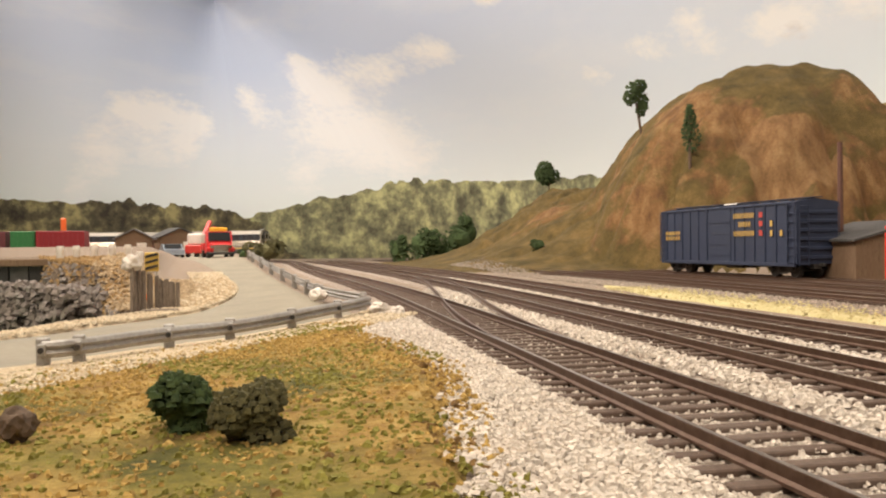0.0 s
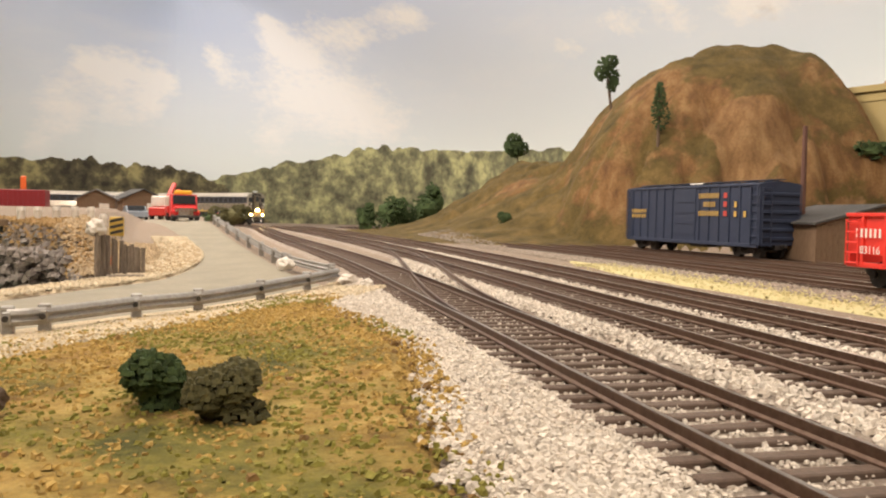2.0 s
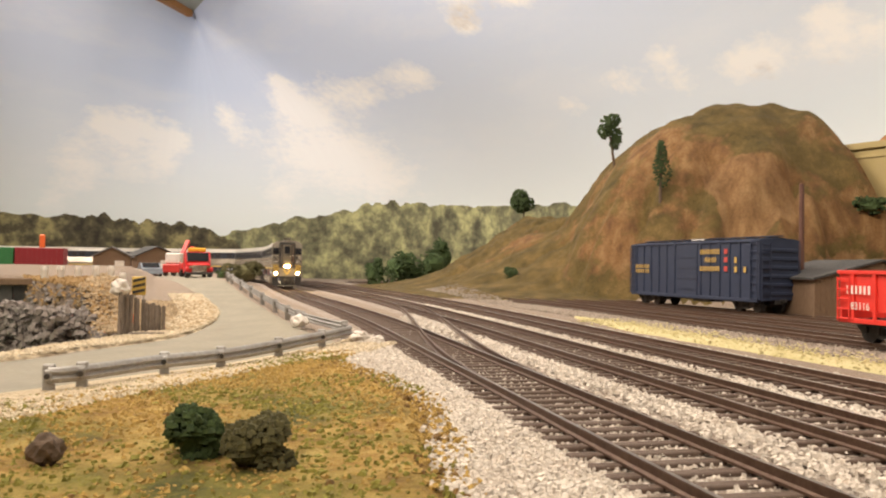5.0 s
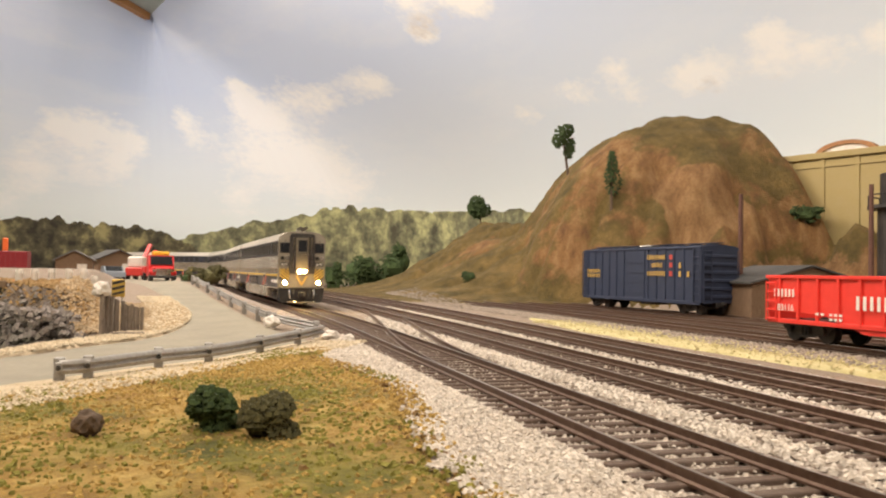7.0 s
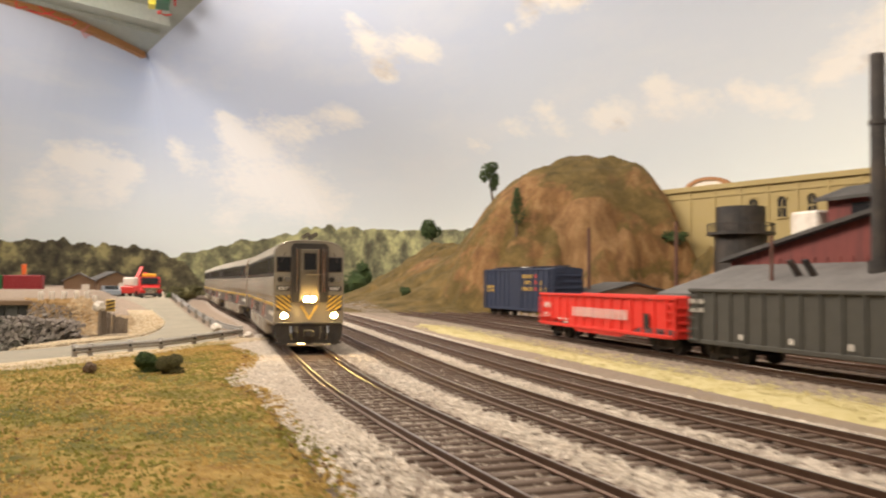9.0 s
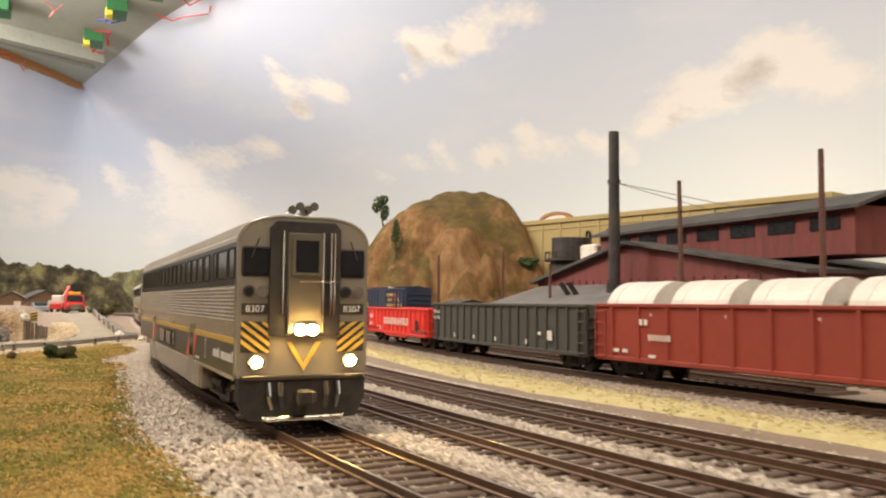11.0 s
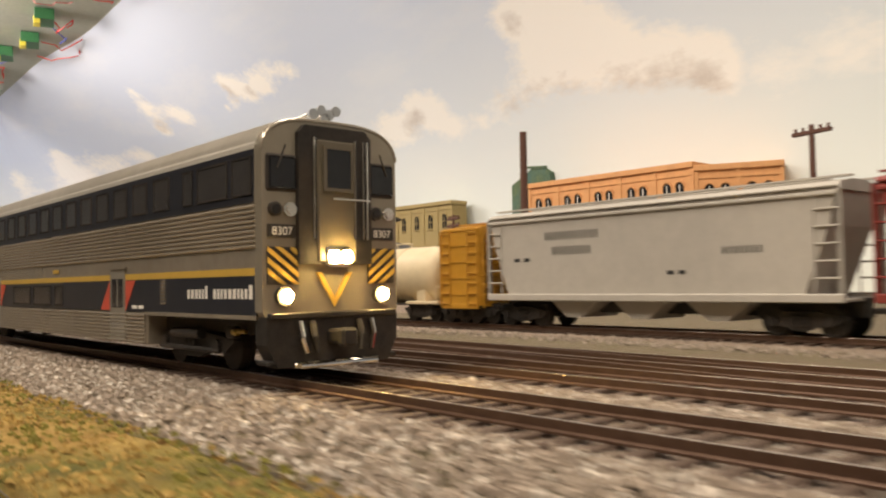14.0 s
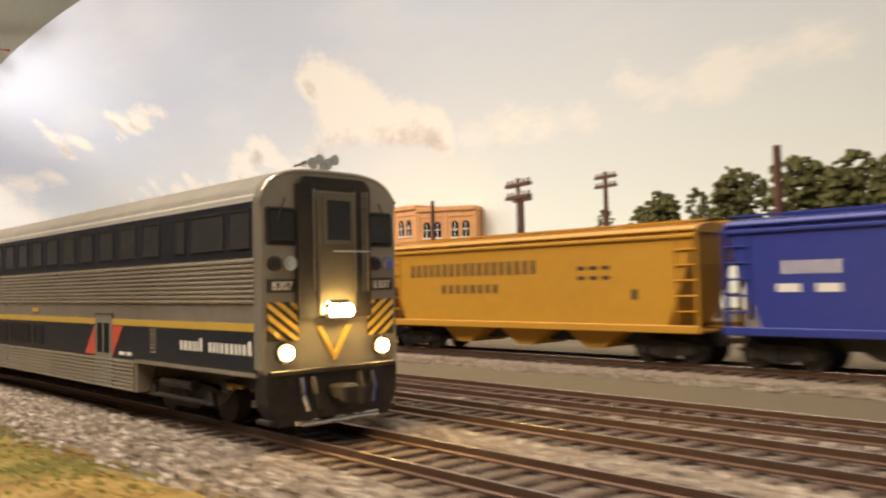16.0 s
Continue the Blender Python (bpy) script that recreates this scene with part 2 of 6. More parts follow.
def box(bm, x0, x1, y0, y1, z0, z1, bevel=0.0):
    r = bmesh.ops.create_cube(bm, size=1)
    for v in r["verts"]:
        v.co = Vector(((x0 + x1) / 2 + v.co.x * (x1 - x0), (y0 + y1) / 2 + v.co.y * (y1 - y0), (z0 + z1) / 2 + v.co.z * (z1 - z0)))
    if bevel:
        edges = {e for v in r["verts"] for e in v.link_edges}
        bmesh.ops.bevel(bm, geom=list(edges), offset=bevel, segments=1, affect="EDGES")
    return r["verts"]


def bx(x0, x1, y0, y1, z0, z1, bevel=0.0):
    bm = bmesh.new()
    box(bm, x0, x1, y0, y1, z0, z1, bevel)
    return bm


def rod(bm, a, b, r, seg=10, r2=None):
    a, b = Vector(a), Vector(b)
    res = bmesh.ops.create_cone(bm, cap_ends=True, segments=seg, radius1=r, radius2=r if r2 is None else r2, depth=(b - a).length)
    m = Matrix.Translation((a + b) / 2) @ (b - a).to_track_quat("Z", "Y").to_matrix().to_4x4()
    bmesh.ops.transform(bm, matrix=m, verts=res["verts"])
    return res["verts"]


def rd(a, b, r, seg=10, r2=None):
    bm = bmesh.new()
    rod(bm, a, b, r, seg, r2)
    return bm


def prism(outline, axis, lo, hi):
    """An outline (pairs) pushed along axis from lo to hi; pairs are the other two axes in order."""
    bm = bmesh.new()

    def at(p, s):
        q = list(p)
        q.insert("xyz".index(axis), s)
        return bm.verts.new(q)
    a, b = [at(p, lo) for p in outline], [at(p, hi) for p in outline]
    n = len(outline)
    for i in range(n):
        bm.faces.new((a[i], a[(i + 1) % n], b[(i + 1) % n], b[i]))
    bm.faces.new(a[::-1])
    bm.faces.new(b)
    bmesh.ops.recalc_face_normals(bm, faces=bm.faces)
    return bm


def knots(rows):
    """A smooth line x(y) through rows (y, x), y rising."""
    ys, xs = [r[0] for r in rows], [r[1] for r in rows]

    def fx(y):
        if y <= ys[0]:
            i = 0
        elif y >= ys[-1]:
            i = len(ys) - 2
        else:
            i = max(k for k in range(len(ys) - 1) if ys[k] <= y)
        def slope(k):
            a, b = max(0, k - 1), min(len(ys) - 1, k + 1)
            return (xs[b] - xs[a]) / (ys[b] - ys[a])
        h = ys[i + 1] - ys[i]
        if y <= ys[0]:
            return xs[0] + slope(0) * (y - ys[0])
        if y >= ys[-1]:
            return xs[-1] + slope(len(ys) - 1) * (y - ys[-1])
        t = (y - ys[i]) / h
        return (2 * t**3 - 3 * t**2 + 1) * xs[i] + (t**3 - 2 * t**2 + t) * h * slope(i) + (3 * t**2 - 2 * t**3) * xs[i + 1] + (t**3 - t**2) * h * slope(i + 1)
    return fx


def sweep(points, profile):
    """A closed profile (across, up) carried along points (x, y, z)."""
    verts, faces, n = [], [], len(profile)
    for i, p in enumerate(points):
        a, b = points[max(0, i - 1)], points[min(len(points) - 1, i + 1)]
        dx, dy = b[0] - a[0], b[1] - a[1]
        l = math.hypot(dx, dy) or 1
        nx, ny = dy / l, -dx / l
        verts += [(p[0] + nx * u, p[1] + ny * u, p[2] + w) for u, w in profile]
    for i in range(len(points) - 1):
        for j in range(n):
            a, b = i * n + j, i * n + (j + 1) % n
            faces.append((a, b, b + n, a + n))
    faces.append(tuple(range(n))[::-1])
    faces.append(tuple(range((len(points) - 1) * n, len(points) * n)))
    return verts, faces


# ---- lines of the tracks (y, x) ----
LINE_A = knots([(-2400, 600), (-2000, 494), (-1600, 390), (-1400, 336), (-1200, 286.5), (-1000, 234), (-800, 182.7), (-600, 128.5), (-400, 86), (-200, 65.4), (0, 61.4), (200, 76), (400, 92), (580, 99), (715, 101), (1000, 110), (1220, 121)])
LINE_B = knots([(-2400, 644), (-2000, 538), (-1600, 434), (-1400, 380), (-1200, 331.5), (-1000, 279.6), (-800, 228.7), (-600, 174), (-400, 129), (-200, 107.5), (0, 104.3), (200, 121), (400, 140), (600, 155), (800, 164), (1200, 170), (1500, 168)])
LINE_C = knots([(-2400, 682), (-2000, 575), (-1600, 471), (-1400, 416), (-1200, 365), (-1000, 313), (-800, 266), (-600, 216.7), (-400, 173.7), (-200, 149.5), (0, 145), (200, 160), (400, 180), (600, 197), (800, 207), (1200, 212), (1500, 208)])
LINE_D = knots([(-2400, 790), (-2000, 683), (-1600, 579), (-1400, 524), (-1200, 473), (-1000, 421), (-800, 374), (-600, 324.7), (-400, 281.7), (-200, 257), (0, 252), (200, 264), (300, 271), (600, 290), (1000, 300), (1500, 290)])
LINE_E = knots([(-300, 345), (0, 352), (300, 372), (450, 377), (630, 377), (900, 370), (1500, 345)])
# the far curve of the near track, beyond LINE_A
FAR_A = [(122.5, 1250), (125, 1340), (122, 1430), (110, 1510), (84, 1590), (38, 1660), (-22, 1706), (-100, 1735), (-210, 1752), (-400, 1765), (-700, 1770), (-1200, 1760), (-1900, 1740)]


def line_points(fx, y0, y1, step=20.0, z=0.0):
    n = int(abs(y1 - y0) / step)
    return [(fx(y0 + (y1 - y0) * i / n), y0 + (y1 - y0) * i / n, z) for i in range(n + 1)]


def smooth_points(rows, z=0.0, sub=6):
    out = []
    for i in range(len(rows) - 1):
        p0, p1, p2, p3 = (Vector(rows[max(0, min(len(rows) - 1, i + k))]) for k in (-1, 0, 1, 2))
        for s in range(sub):
            t = s / sub
            q = 0.5 * ((2 * p1) + (p2 - p0) * t + (2 * p0 - 5 * p1 + 4 * p2 - p3) * t * t + (3 * p1 - p0 - 3 * p2 + p3) * t**3)
            out.append((q.x, q.y, z))
    out.append((*rows[-1], z))
    return out


PATH_A = line_points(LINE_A, -2300, 1220) + smooth_points(FAR_A)


# ---- ground, one sheet with the inlet pressed into it ----
def smooth01(t):
    t = max(0.0, min(1.0, t))
    return t * t * (3 - 2 * t)


def inlet(x, y):
    """1 inside the water inlet, 0 on land."""
    edge = knots([(-200, -75), (140, -78), (260, -76), (290, -70), (320, -58), (350, -46), (372, -40), (400, -42), (450, -58), (500, -88), (540, -108)])(y)
    inside = smooth01((edge - x) / 10.0)
    return inside * smooth01((y - 262) / 18.0) * (1 - smooth01((y - 520) / 20.0))


def hill(x, y):
    u, w = (x - 609) / (236 if x < 609 else 86), (y - 780) / (208 if y < 780 else 334)
    a = math.atan2(w, u)
    r = math.hypot(u, w) * (1 + 0.06 * math.sin(3 * a + 0.6) + 0.04 * math.sin(7 * a))
    h = 217 * max(0.0, 1 - r**2.61) ** 0.9
    ridge = 90 * math.exp(-((x - 482) / 133) ** 2) * smooth01((1486 - y) / 520) * smooth01((y - 650) / 200) + 40 * math.exp(-((x - 500) / 75) ** 2 - ((y - 1150) / 120) ** 2)
    n = noise.noise(Vector((x, y, 0)) / 60) * 9 + noise.noise(Vector((x, y, 3)) / 24) * 7
    gully = -15 * math.exp(-((x - 585 + (y - 600) * 0.2) / 26) ** 2) * smooth01((760 - y) / 120)
    # the forked wash on the face towards the tracks
    ux, uy = x - 470, y - 610
    across, up = ux * 0.777 - uy * 0.629, ux * 0.629 + uy * 0.777
    for arm in (-0.55, 0.85):
        c = arm * max(0.0, up - 25)
        gully -= 16 * math.exp(-((across - c) / 11) ** 2) * smooth01((up - 5) / 30) * smooth01((100 - up) / 30)
    z = max(h, ridge, 82 * math.exp(-((x - 640) / 48) ** 2 - ((y - 570) / 62) ** 2))
    worn = abs(noise.noise(Vector((a * 4.5, r * 1.1, 4)))) + 0.5 * abs(noise.noise(Vector((a * 11, r * 1.6, 8))))
    gully -= 20 * max(0.0, 0.28 - worn) * smooth01((190 - z) / 80) / 0.28
    return z + (n + gully) * smooth01(z / 40)


def bare_earth(x, y):
    """Where the turf has slipped off the hill: the funnel of the wash, and the cut foot."""
    ux, uy = x - 470, y - 610
    across, up = ux * 0.777 - uy * 0.629, ux * 0.629 + uy * 0.777
    wide = 9 + max(0.0, up - 26) * 0.95
    funnel = smooth01((wide - abs(across - 0.2 * (up - 26))) / 10 + 0.5) * smooth01((up - 8) / 14) * smooth01((84 - up) / 16)
    h = hill(x, y)
    foot = 0.7 * smooth01((h - 4) / 12) * smooth01((62 - h) / 22) * smooth01((700 - y) / 120)
    return max(funnel, foot)


def ground_z(x, y):
    z = -3.6
    left = smooth01((38 - x) / 40.0) * smooth01((y + 150) / 120)
    z -= 1.8 * left
    z += smooth01((y - 330) / 480.0) * smooth01((70 - x) / 40) * 18.5
    z += 17 * smooth01((-30 - x) / 22.0) * smooth01((y - 415) / 45.0) * (1 - smooth01((y - 620) / 220.0) * 0.5)
    k = inlet(x, y)
    z = z * (1 - k) - 22 * k
    return z + hill(x, y)


def ground_sheet(name, xs, ys, zf, material, label):
    verts = [(x, y, zf(x, y)) for y in ys for x in xs]
    n = len(xs)
    faces = [(j * n + i, j * n + i + 1, (j + 1) * n + i + 1, (j + 1) * n + i) for j in range(len(ys) - 1) for i in range(n - 1)]
    return tagged(grid_mesh(name, verts, faces, material, smooth=True), label, "ground", kind="structure")


def steps(a, b, s):
    n = int(round((b - a) / s))
    return [a + (b - a) * i / n for i in range(n + 1)]


land = ground_sheet("ground", steps(-900, -200, 50)[:-1] + steps(-200, 160, 6)[:-1] + steps(160, 640, 7)[:-1] + steps(640, 900, 10), steps(-140, 1000, 7)[:-1] + steps(1000, 1300, 12)[:-1] + steps(1300, 2150, 25), ground_z, M_YARD, "brown gravelly layout base with an ochre hill and a cut inlet")
land.data.materials.append(M_HILL)
for poly in land.data.polygons:
    if hill(poly.center.x / MM, poly.center.y / MM) > 1.5:
        poly.material_index = 1
slipped = land.data.attributes.new("bare", "FLOAT", "POINT")
slipped.data.foreach_set("value", [bare_earth(v.co.x / MM, v.co.y / MM) for v in land.data.vertices])
# the near part, from the edge of the layout to the wall
EDGE = knots([(-2500, 551), (-2000, 421), (-1400, 263), (-1180, 204), (-1073, 175), (-933, 138), (-883, 128), (-700, 92), (-549, 56), (-440, 31), (-330, 2), (-230, -50), (-140, -120)])
near_rows = steps(-2500, -140, 20)
verts, faces = [], []
for y in near_rows:
    for i in range(31):
        x = EDGE(y) + (1320 - EDGE(y)) * (i / 30) ** 1.6
        verts.append((x, y, ground_z(x, y) if y > -300 else -3.6))
for j in range(len(near_rows) - 1):
    for i in range(30):
        a = j * 31 + i
        faces.append((a, a + 1, a + 32, a + 31))
near_land = tagged(grid_mesh("ground_near", verts, faces, M_YARD, smooth=True), "brown gravelly layout base along the aisle edge", "ground", kind="structure")
near_land.data.materials.append(M_YARDDARK)
for poly in near_land.data.polygons:
    if poly.center.y / MM < -430 + 60 * noise.noise(Vector((poly.center.x * 12, poly.center.y * 12, 0))):
        poly.material_index = 1
# the layout's front board along the aisle
pts = [(EDGE(y) - 3, y, 0) for y in steps(-2500, -140, 40)]
v, f = sweep(pts, [(-3, -90), (2.5, -90), (2.5, -4.2), (-3, -3.2)])
tagged(grid_mesh("fascia", v, f, surface("fascia_paint", (0.03, 0.026, 0.022), (0.06, 0.05, 0.042), 60, 0.6)), "dark painted front board along the layout edge", "trim", kind="structure")
# inlet water
bm = bmesh.new()
box(bm, -900, -38, 250, 545, -19, -17.0)
tagged(part("water", bm, M_WATER), "still milky green resin water in a small inlet", "water", kind="structure")


def strip(name, left, right, y0, y1, z, material, label, step=20, across=3, wob=0.0, kind="structure", follow=False):
    rows, verts, faces = steps(y0, y1, step), [], []
    for y in rows:
        l, r = left(y), right(y)
        if wob:
            l += noise.noise(Vector((y / 9, 1, 0))) * wob
            r += noise.noise(Vector((y / 9, 7, 0))) * wob
        for i in range(across + 1):
            x = l + (r - l) * i / across
            edge = 1.0 if 0 < i < across else 0.0
            verts.append((x, y, (ground_z(x, y) if follow else 0) + z * (1 if not follow else edge) - (0 if not follow else 0.6 * (1 - edge))))
    n = across + 1
    for j in range(len(rows) - 1):
        for i in range(across):
            faces.append((j * n + i, j * n + i + 1, (j + 1) * n + i + 1, (j + 1) * n + i))
    return tagged(grid_mesh(name, verts, faces, material, smooth=True), label, "ground", kind=kind)


GRASS_R = knots([(-2500, 590), (-2000, 458), (-1400, 300), (-1180, 232), (-1087, 205), (-930, 162), (-827, 134), (-560, 79), (-495, 50), (-300, 30), (-182, 23), (-100, 27), (40, 32), (66, 26), (103, 32), (156, 44), (202, 45), (240, 38), (300, 60)])
GRASS_L = knots([(-2500, 551), (-2000, 421), (-1400, 263), (-1180, 204), (-1073, 175), (-933, 138), (-883, 128), (-700, 92), (-549, 56), (-440, 31), (-330, 2), (-230, -50), (-140, -120), (0, -130), (100, -110), (160, -72), (205, -35), (235, -8), (260, 22), (282, 40), (305, 56)])
strip("turf", GRASS_L, GRASS_R, -2500, 296, 1.6, M_GRASS, "mottled dry golden and green scenic turf", 8, 24, 3.0, follow=True)
strip("gravel_shoulder", knots([(160, -90), (205, -50), (235, -22), (258, 10), (282, 36), (310, 54), (340, 62)]), knots([(160, -62), (200, -26), (222, 4), (245, 24), (268, 36), (295, 48), (340, 68)]), 160, 335, 2.0, M_SAND, "cream gravel shoulder along the road", 6, 5, 4.0, follow=True)
strip("yellow_strip", knots([(-2500, 735), (-1600, 506), (-1000, 350), (-600, 252), (-400, 212), (-212, 192), (-143, 184), (-70, 182), (86, 194), (194, 200), (357, 210), (420, 222), (470, 234)]), knots([(-2500, 745), (-1600, 516), (-1000, 362), (-600, 276), (-400, 240), (-193, 222), (-97, 218), (0, 216), (134, 215), (290, 229), (400, 239), (470, 236)]), -330, 468, 1.2, M_YELLOW, "pale yellow turf strip between the tracks", 20, 6, 5.0, follow=True)
# road
ROAD_L = knots([(160, -300), (225, -150), (262, -92), (287, -63), (315, -47), (340, -28), (374, -9), (454, 9), (541, 6), (715, -14), (900, -44), (1250, -75)])
ROAD_R = knots([(160, -68), (206, -34), (234, -8), (256, 18), (282, 40), (318, 56), (350, 52), (440, 46), (580, 34), (715, 28), (900, 24), (1250, 15)])
strip("road", ROAD_L, ROAD_R, 160, 1250, 1.0, M_ROAD, "pale worn concrete road bending round the inlet", 10, 10, 0, follow=True)
strip("gravel_verge", knots([(255, -112), (287, -82), (325, -62), (352, -40), (385, -22), (470, -6), (541, -8), (600, -18)]), knots([(255, -92), (287, -60), (315, -44), (340, -25), (374, -6), (454, 12), (541, 9), (600, 0)]), 255, 590, 1.8, M_SAND, "cream gravel verge between road and inlet", 6, 4, 3.0, follow=True)


# ---- tracks ----
RAILPROF = [(-0.9, -2.1), (0.9, -2.1), (0.9, -1.7), (0.35, -1.4), (0.42, -0.55), (0.45, -0.05), (-0.45, -0.05), (-0.42, -0.55), (-0.35, -1.4), (-0.9, -1.7)]
HEADPROF = [(-0.36, -0.06), (0.36, -0.06), (0.33, 0.0), (-0.33, 0.0)]


def tie_mesh():
    bm = bmesh.new()
    box(bm, -15, 15, -1.25, 1.25, -3.9, -2.05, 0.2)
    bmesh.ops.scale(bm, vec=(MM, MM, MM), verts=bm.verts)
    me = bpy.data.meshes.new("tie")
    bm.to_mesh(me)
    bm.free()
    me.materials.append(M_TIE)
    return me


def offset(points, d):
    out = []
    for i, p in enumerate(points):
        a, b = points[max(0, i - 1)], points[min(len(points) - 1, i + 1)]
        dx, dy = b[0] - a[0], b[1] - a[1]
        l = math.hypot(dx, dy)
        out.append((p[0] + dy / l * d, p[1] - dx / l * d, p[2]))
    return out


def along(points, spacing):
    """Places (x, y, angle) at even spacing along points."""
    out, left = [], 0.0
    for a, b in zip(points, points[1:]):
        l = math.hypot(b[0] - a[0], b[1] - a[1])
        s = left
        while s < l:
            out.append((a[0] + (b[0] - a[0]) * s / l, a[1] + (b[1] - a[1]) * s / l, math.atan2(b[1] - a[1], b[0] - a[0]) - math.pi / 2))
            s += spacing
        left = s - l
    return out


def track(points, label, near=None, bed=M_BALLASTBED, bed_w=24.0, spacing=6.6, dz=0.0):
    tr = tagged(new("track"), label, "railway track", "parallel tracks")
    tr.empty_display_size = 0.005
    v, f = sweep(points, [(-bed_w, -4.2 + dz), (bed_w, -4.2 + dz), (bed_w - 5, -2.9 + dz), (-bed_w + 5, -2.9 + dz)])
    grid_mesh("ballast_bed", v, f, bed, tr)
    for side in (-8.6, 8.6):
        o = offset(points, side)
        r = grid_mesh("rail", *sweep(o, RAILPROF), M_RAIL, tr)
        grid_mesh("rail_head", *sweep(o, HEADPROF), M_RAILTOP, r, "worn bright running surface")
    ties = along(points, spacing)
    me = tie_mesh()
    rest_v, rest_f, made = [], [], 0
    rng = random.Random(len(points))
    for x, y, a in ties:
        a += rng.uniform(-0.03, 0.03)
        jx = rng.uniform(-0.7, 0.7)
        if near and near[0] < y < near[1] and made < 300:
            ob = new("tie", me)
            ob.parent = tr
            ob.matrix_world = pose((x + jx) * MM, y * MM, rng.uniform(-0.15, 0.1) * MM, 0, 0, math.degrees(a))
            made += 1
            continue
        c, s, k = math.cos(a), math.sin(a), len(rest_v)
        for u, w, z in ((-15, -1.25, -3.9), (15, -1.25, -3.9), (15, 1.25, -3.9), (-15, 1.25, -3.9), (-15, -1.2, -2.05), (15, -1.2, -2.05), (15, 1.2, -2.05), (-15, 1.2, -2.05)):
            rest_v.append((x + c * u - s * w, y + s * u + c * w, z))
        rest_f += [(k + 4, k + 5, k + 6, k + 7), (k, k + 1, k + 5, k + 4), (k + 1, k + 2, k + 6, k + 5), (k + 2, k + 3, k + 7, k + 6), (k + 3, k, k + 4, k + 7)]
    if rest_v:
        tagged(grid_mesh("tie_rest", rest_v, rest_f, M_TIE, tr), kind="stuff")
    return tr


PT_B, PT_C = line_points(LINE_B, -2300, 1500), line_points(LINE_C, -2300, 1500)
PT_D, PT_E = line_points(LINE_D, -2300, 1500), line_points(LINE_E, -300, 1500)
track(PATH_A, "near main track, browned rails on dark ties", (-1180, 720))
track(PT_B, "second main track, browned rails on dark ties", (-1180, 720))
track(PT_C, "third track beside the yellow turf strip", (-1180, 720))
track(PT_D, "siding under the standing freight cars", None, M_YARD)
track(PT_E, "spur under the blue boxcar at the hill foot", None, M_YARD)
PT_G = line_points(knots([(-200, 300), (200, 312), (500, 330), (900, 335), (1500, 318)]), -200, 1500)
track(PT_G, "yard track between the siding and the spur", None, M_YARD)


def turnout(fa, fb, y0, y1, label):
    """Lead rails that ease from one line over to the other between y0 and y1."""
    tr = tagged(new("turnout"), label, "track switch")
    pts = []
    for i in range(49):
        y, k = y0 + (y1 - y0) * i / 48, smooth01(i / 48)
        pts.append((fa(y) * (1 - k) + fb(y) * k, y, -0.15))
    for side in (-8.6, 8.6):
        grid_mesh("lead_rail", *sweep(offset(pts, side), RAILPROF), M_RAIL, tr)
        grid_mesh("lead_rail_head", *sweep(offset(pts, side), HEADPROF), M_RAIL, tr)
    return tr


turnout(LINE_A, LINE_B, 150, 640, "dark crossover switch between the near tracks")
turnout(LINE_B, LINE_C, -1100, -780, "oily crossover switch beside the curve")


# ---- loose stones: ballast shoulders, yard stones, riprap, turf crumbs ----
STONE = [(-1, -0.8, -0.6), (0.9, -1, -0.5), (1, 0.8, -0.6), (-0.8, 1, -0.5), (-0.6, -0.5, 0.7), (0.6, -0.6, 0.8), (0.5, 0.7, 0.6), (-0.7, 0.5, 0.9)]
STONEF = [(4, 5, 6, 7), (0, 1, 5, 4), (1, 2, 6, 5), (2, 3, 7, 6), (3, 0, 4, 7)]


def scatter(name, places, material, label, category):
    """Crumbs: places hold x, y, z, size, flatness."""
    n = len(places)
    P = np.array(places, float)
    rng = np.random.RandomState(n % 1000)
    a = rng.uniform(0, 6.283, (n, 1))
    base = np.array(STONE)[None] * (1 + rng.uniform(-0.35, 0.35, (n, 8, 3)))
    x, y, z = base[..., 0] * P[:, 3:4], base[..., 1] * P[:, 3:4] * rng.uniform(0.6, 1.1, (n, 1)), base[..., 2] * P[:, 3:4] * P[:, 4:5]
    t = rng.uniform(-0.6, 0.6, (n, 1))
    x, z = x * np.cos(t) - z * np.sin(t), x * np.sin(t) + z * np.cos(t)
    v = np.stack([P[:, 0:1] + x * np.cos(a) - y * np.sin(a), P[:, 1:2] + x * np.sin(a) + y * np.cos(a), P[:, 2:3] + z], -1).reshape(-1, 3)
    f = (np.array(STONEF)[None] + 8 * np.arange(n)[:, None, None]).reshape(-1, 4)
    return tagged(grid_mesh(name, v.tolist(), f.tolist(), material), label, category, kind="stuff")


rng = random.Random(11)
stones = []


def bed_stones(fx, y0, y1, count, lo, hi, size, out):
    for _ in range(count):
        y = rng.uniform(y0, y1)
        u = rng.uniform(lo, hi)
        on_tie = abs(u) < 15
        s = size * rng.uniform(0.55, 1.25) * (0.62 if on_tie else 1)
        out.append((fx(y) + u, y, (-2.75 if on_tie else -2.6) + rng.uniform(-0.2, 0.3), s, 0.8))


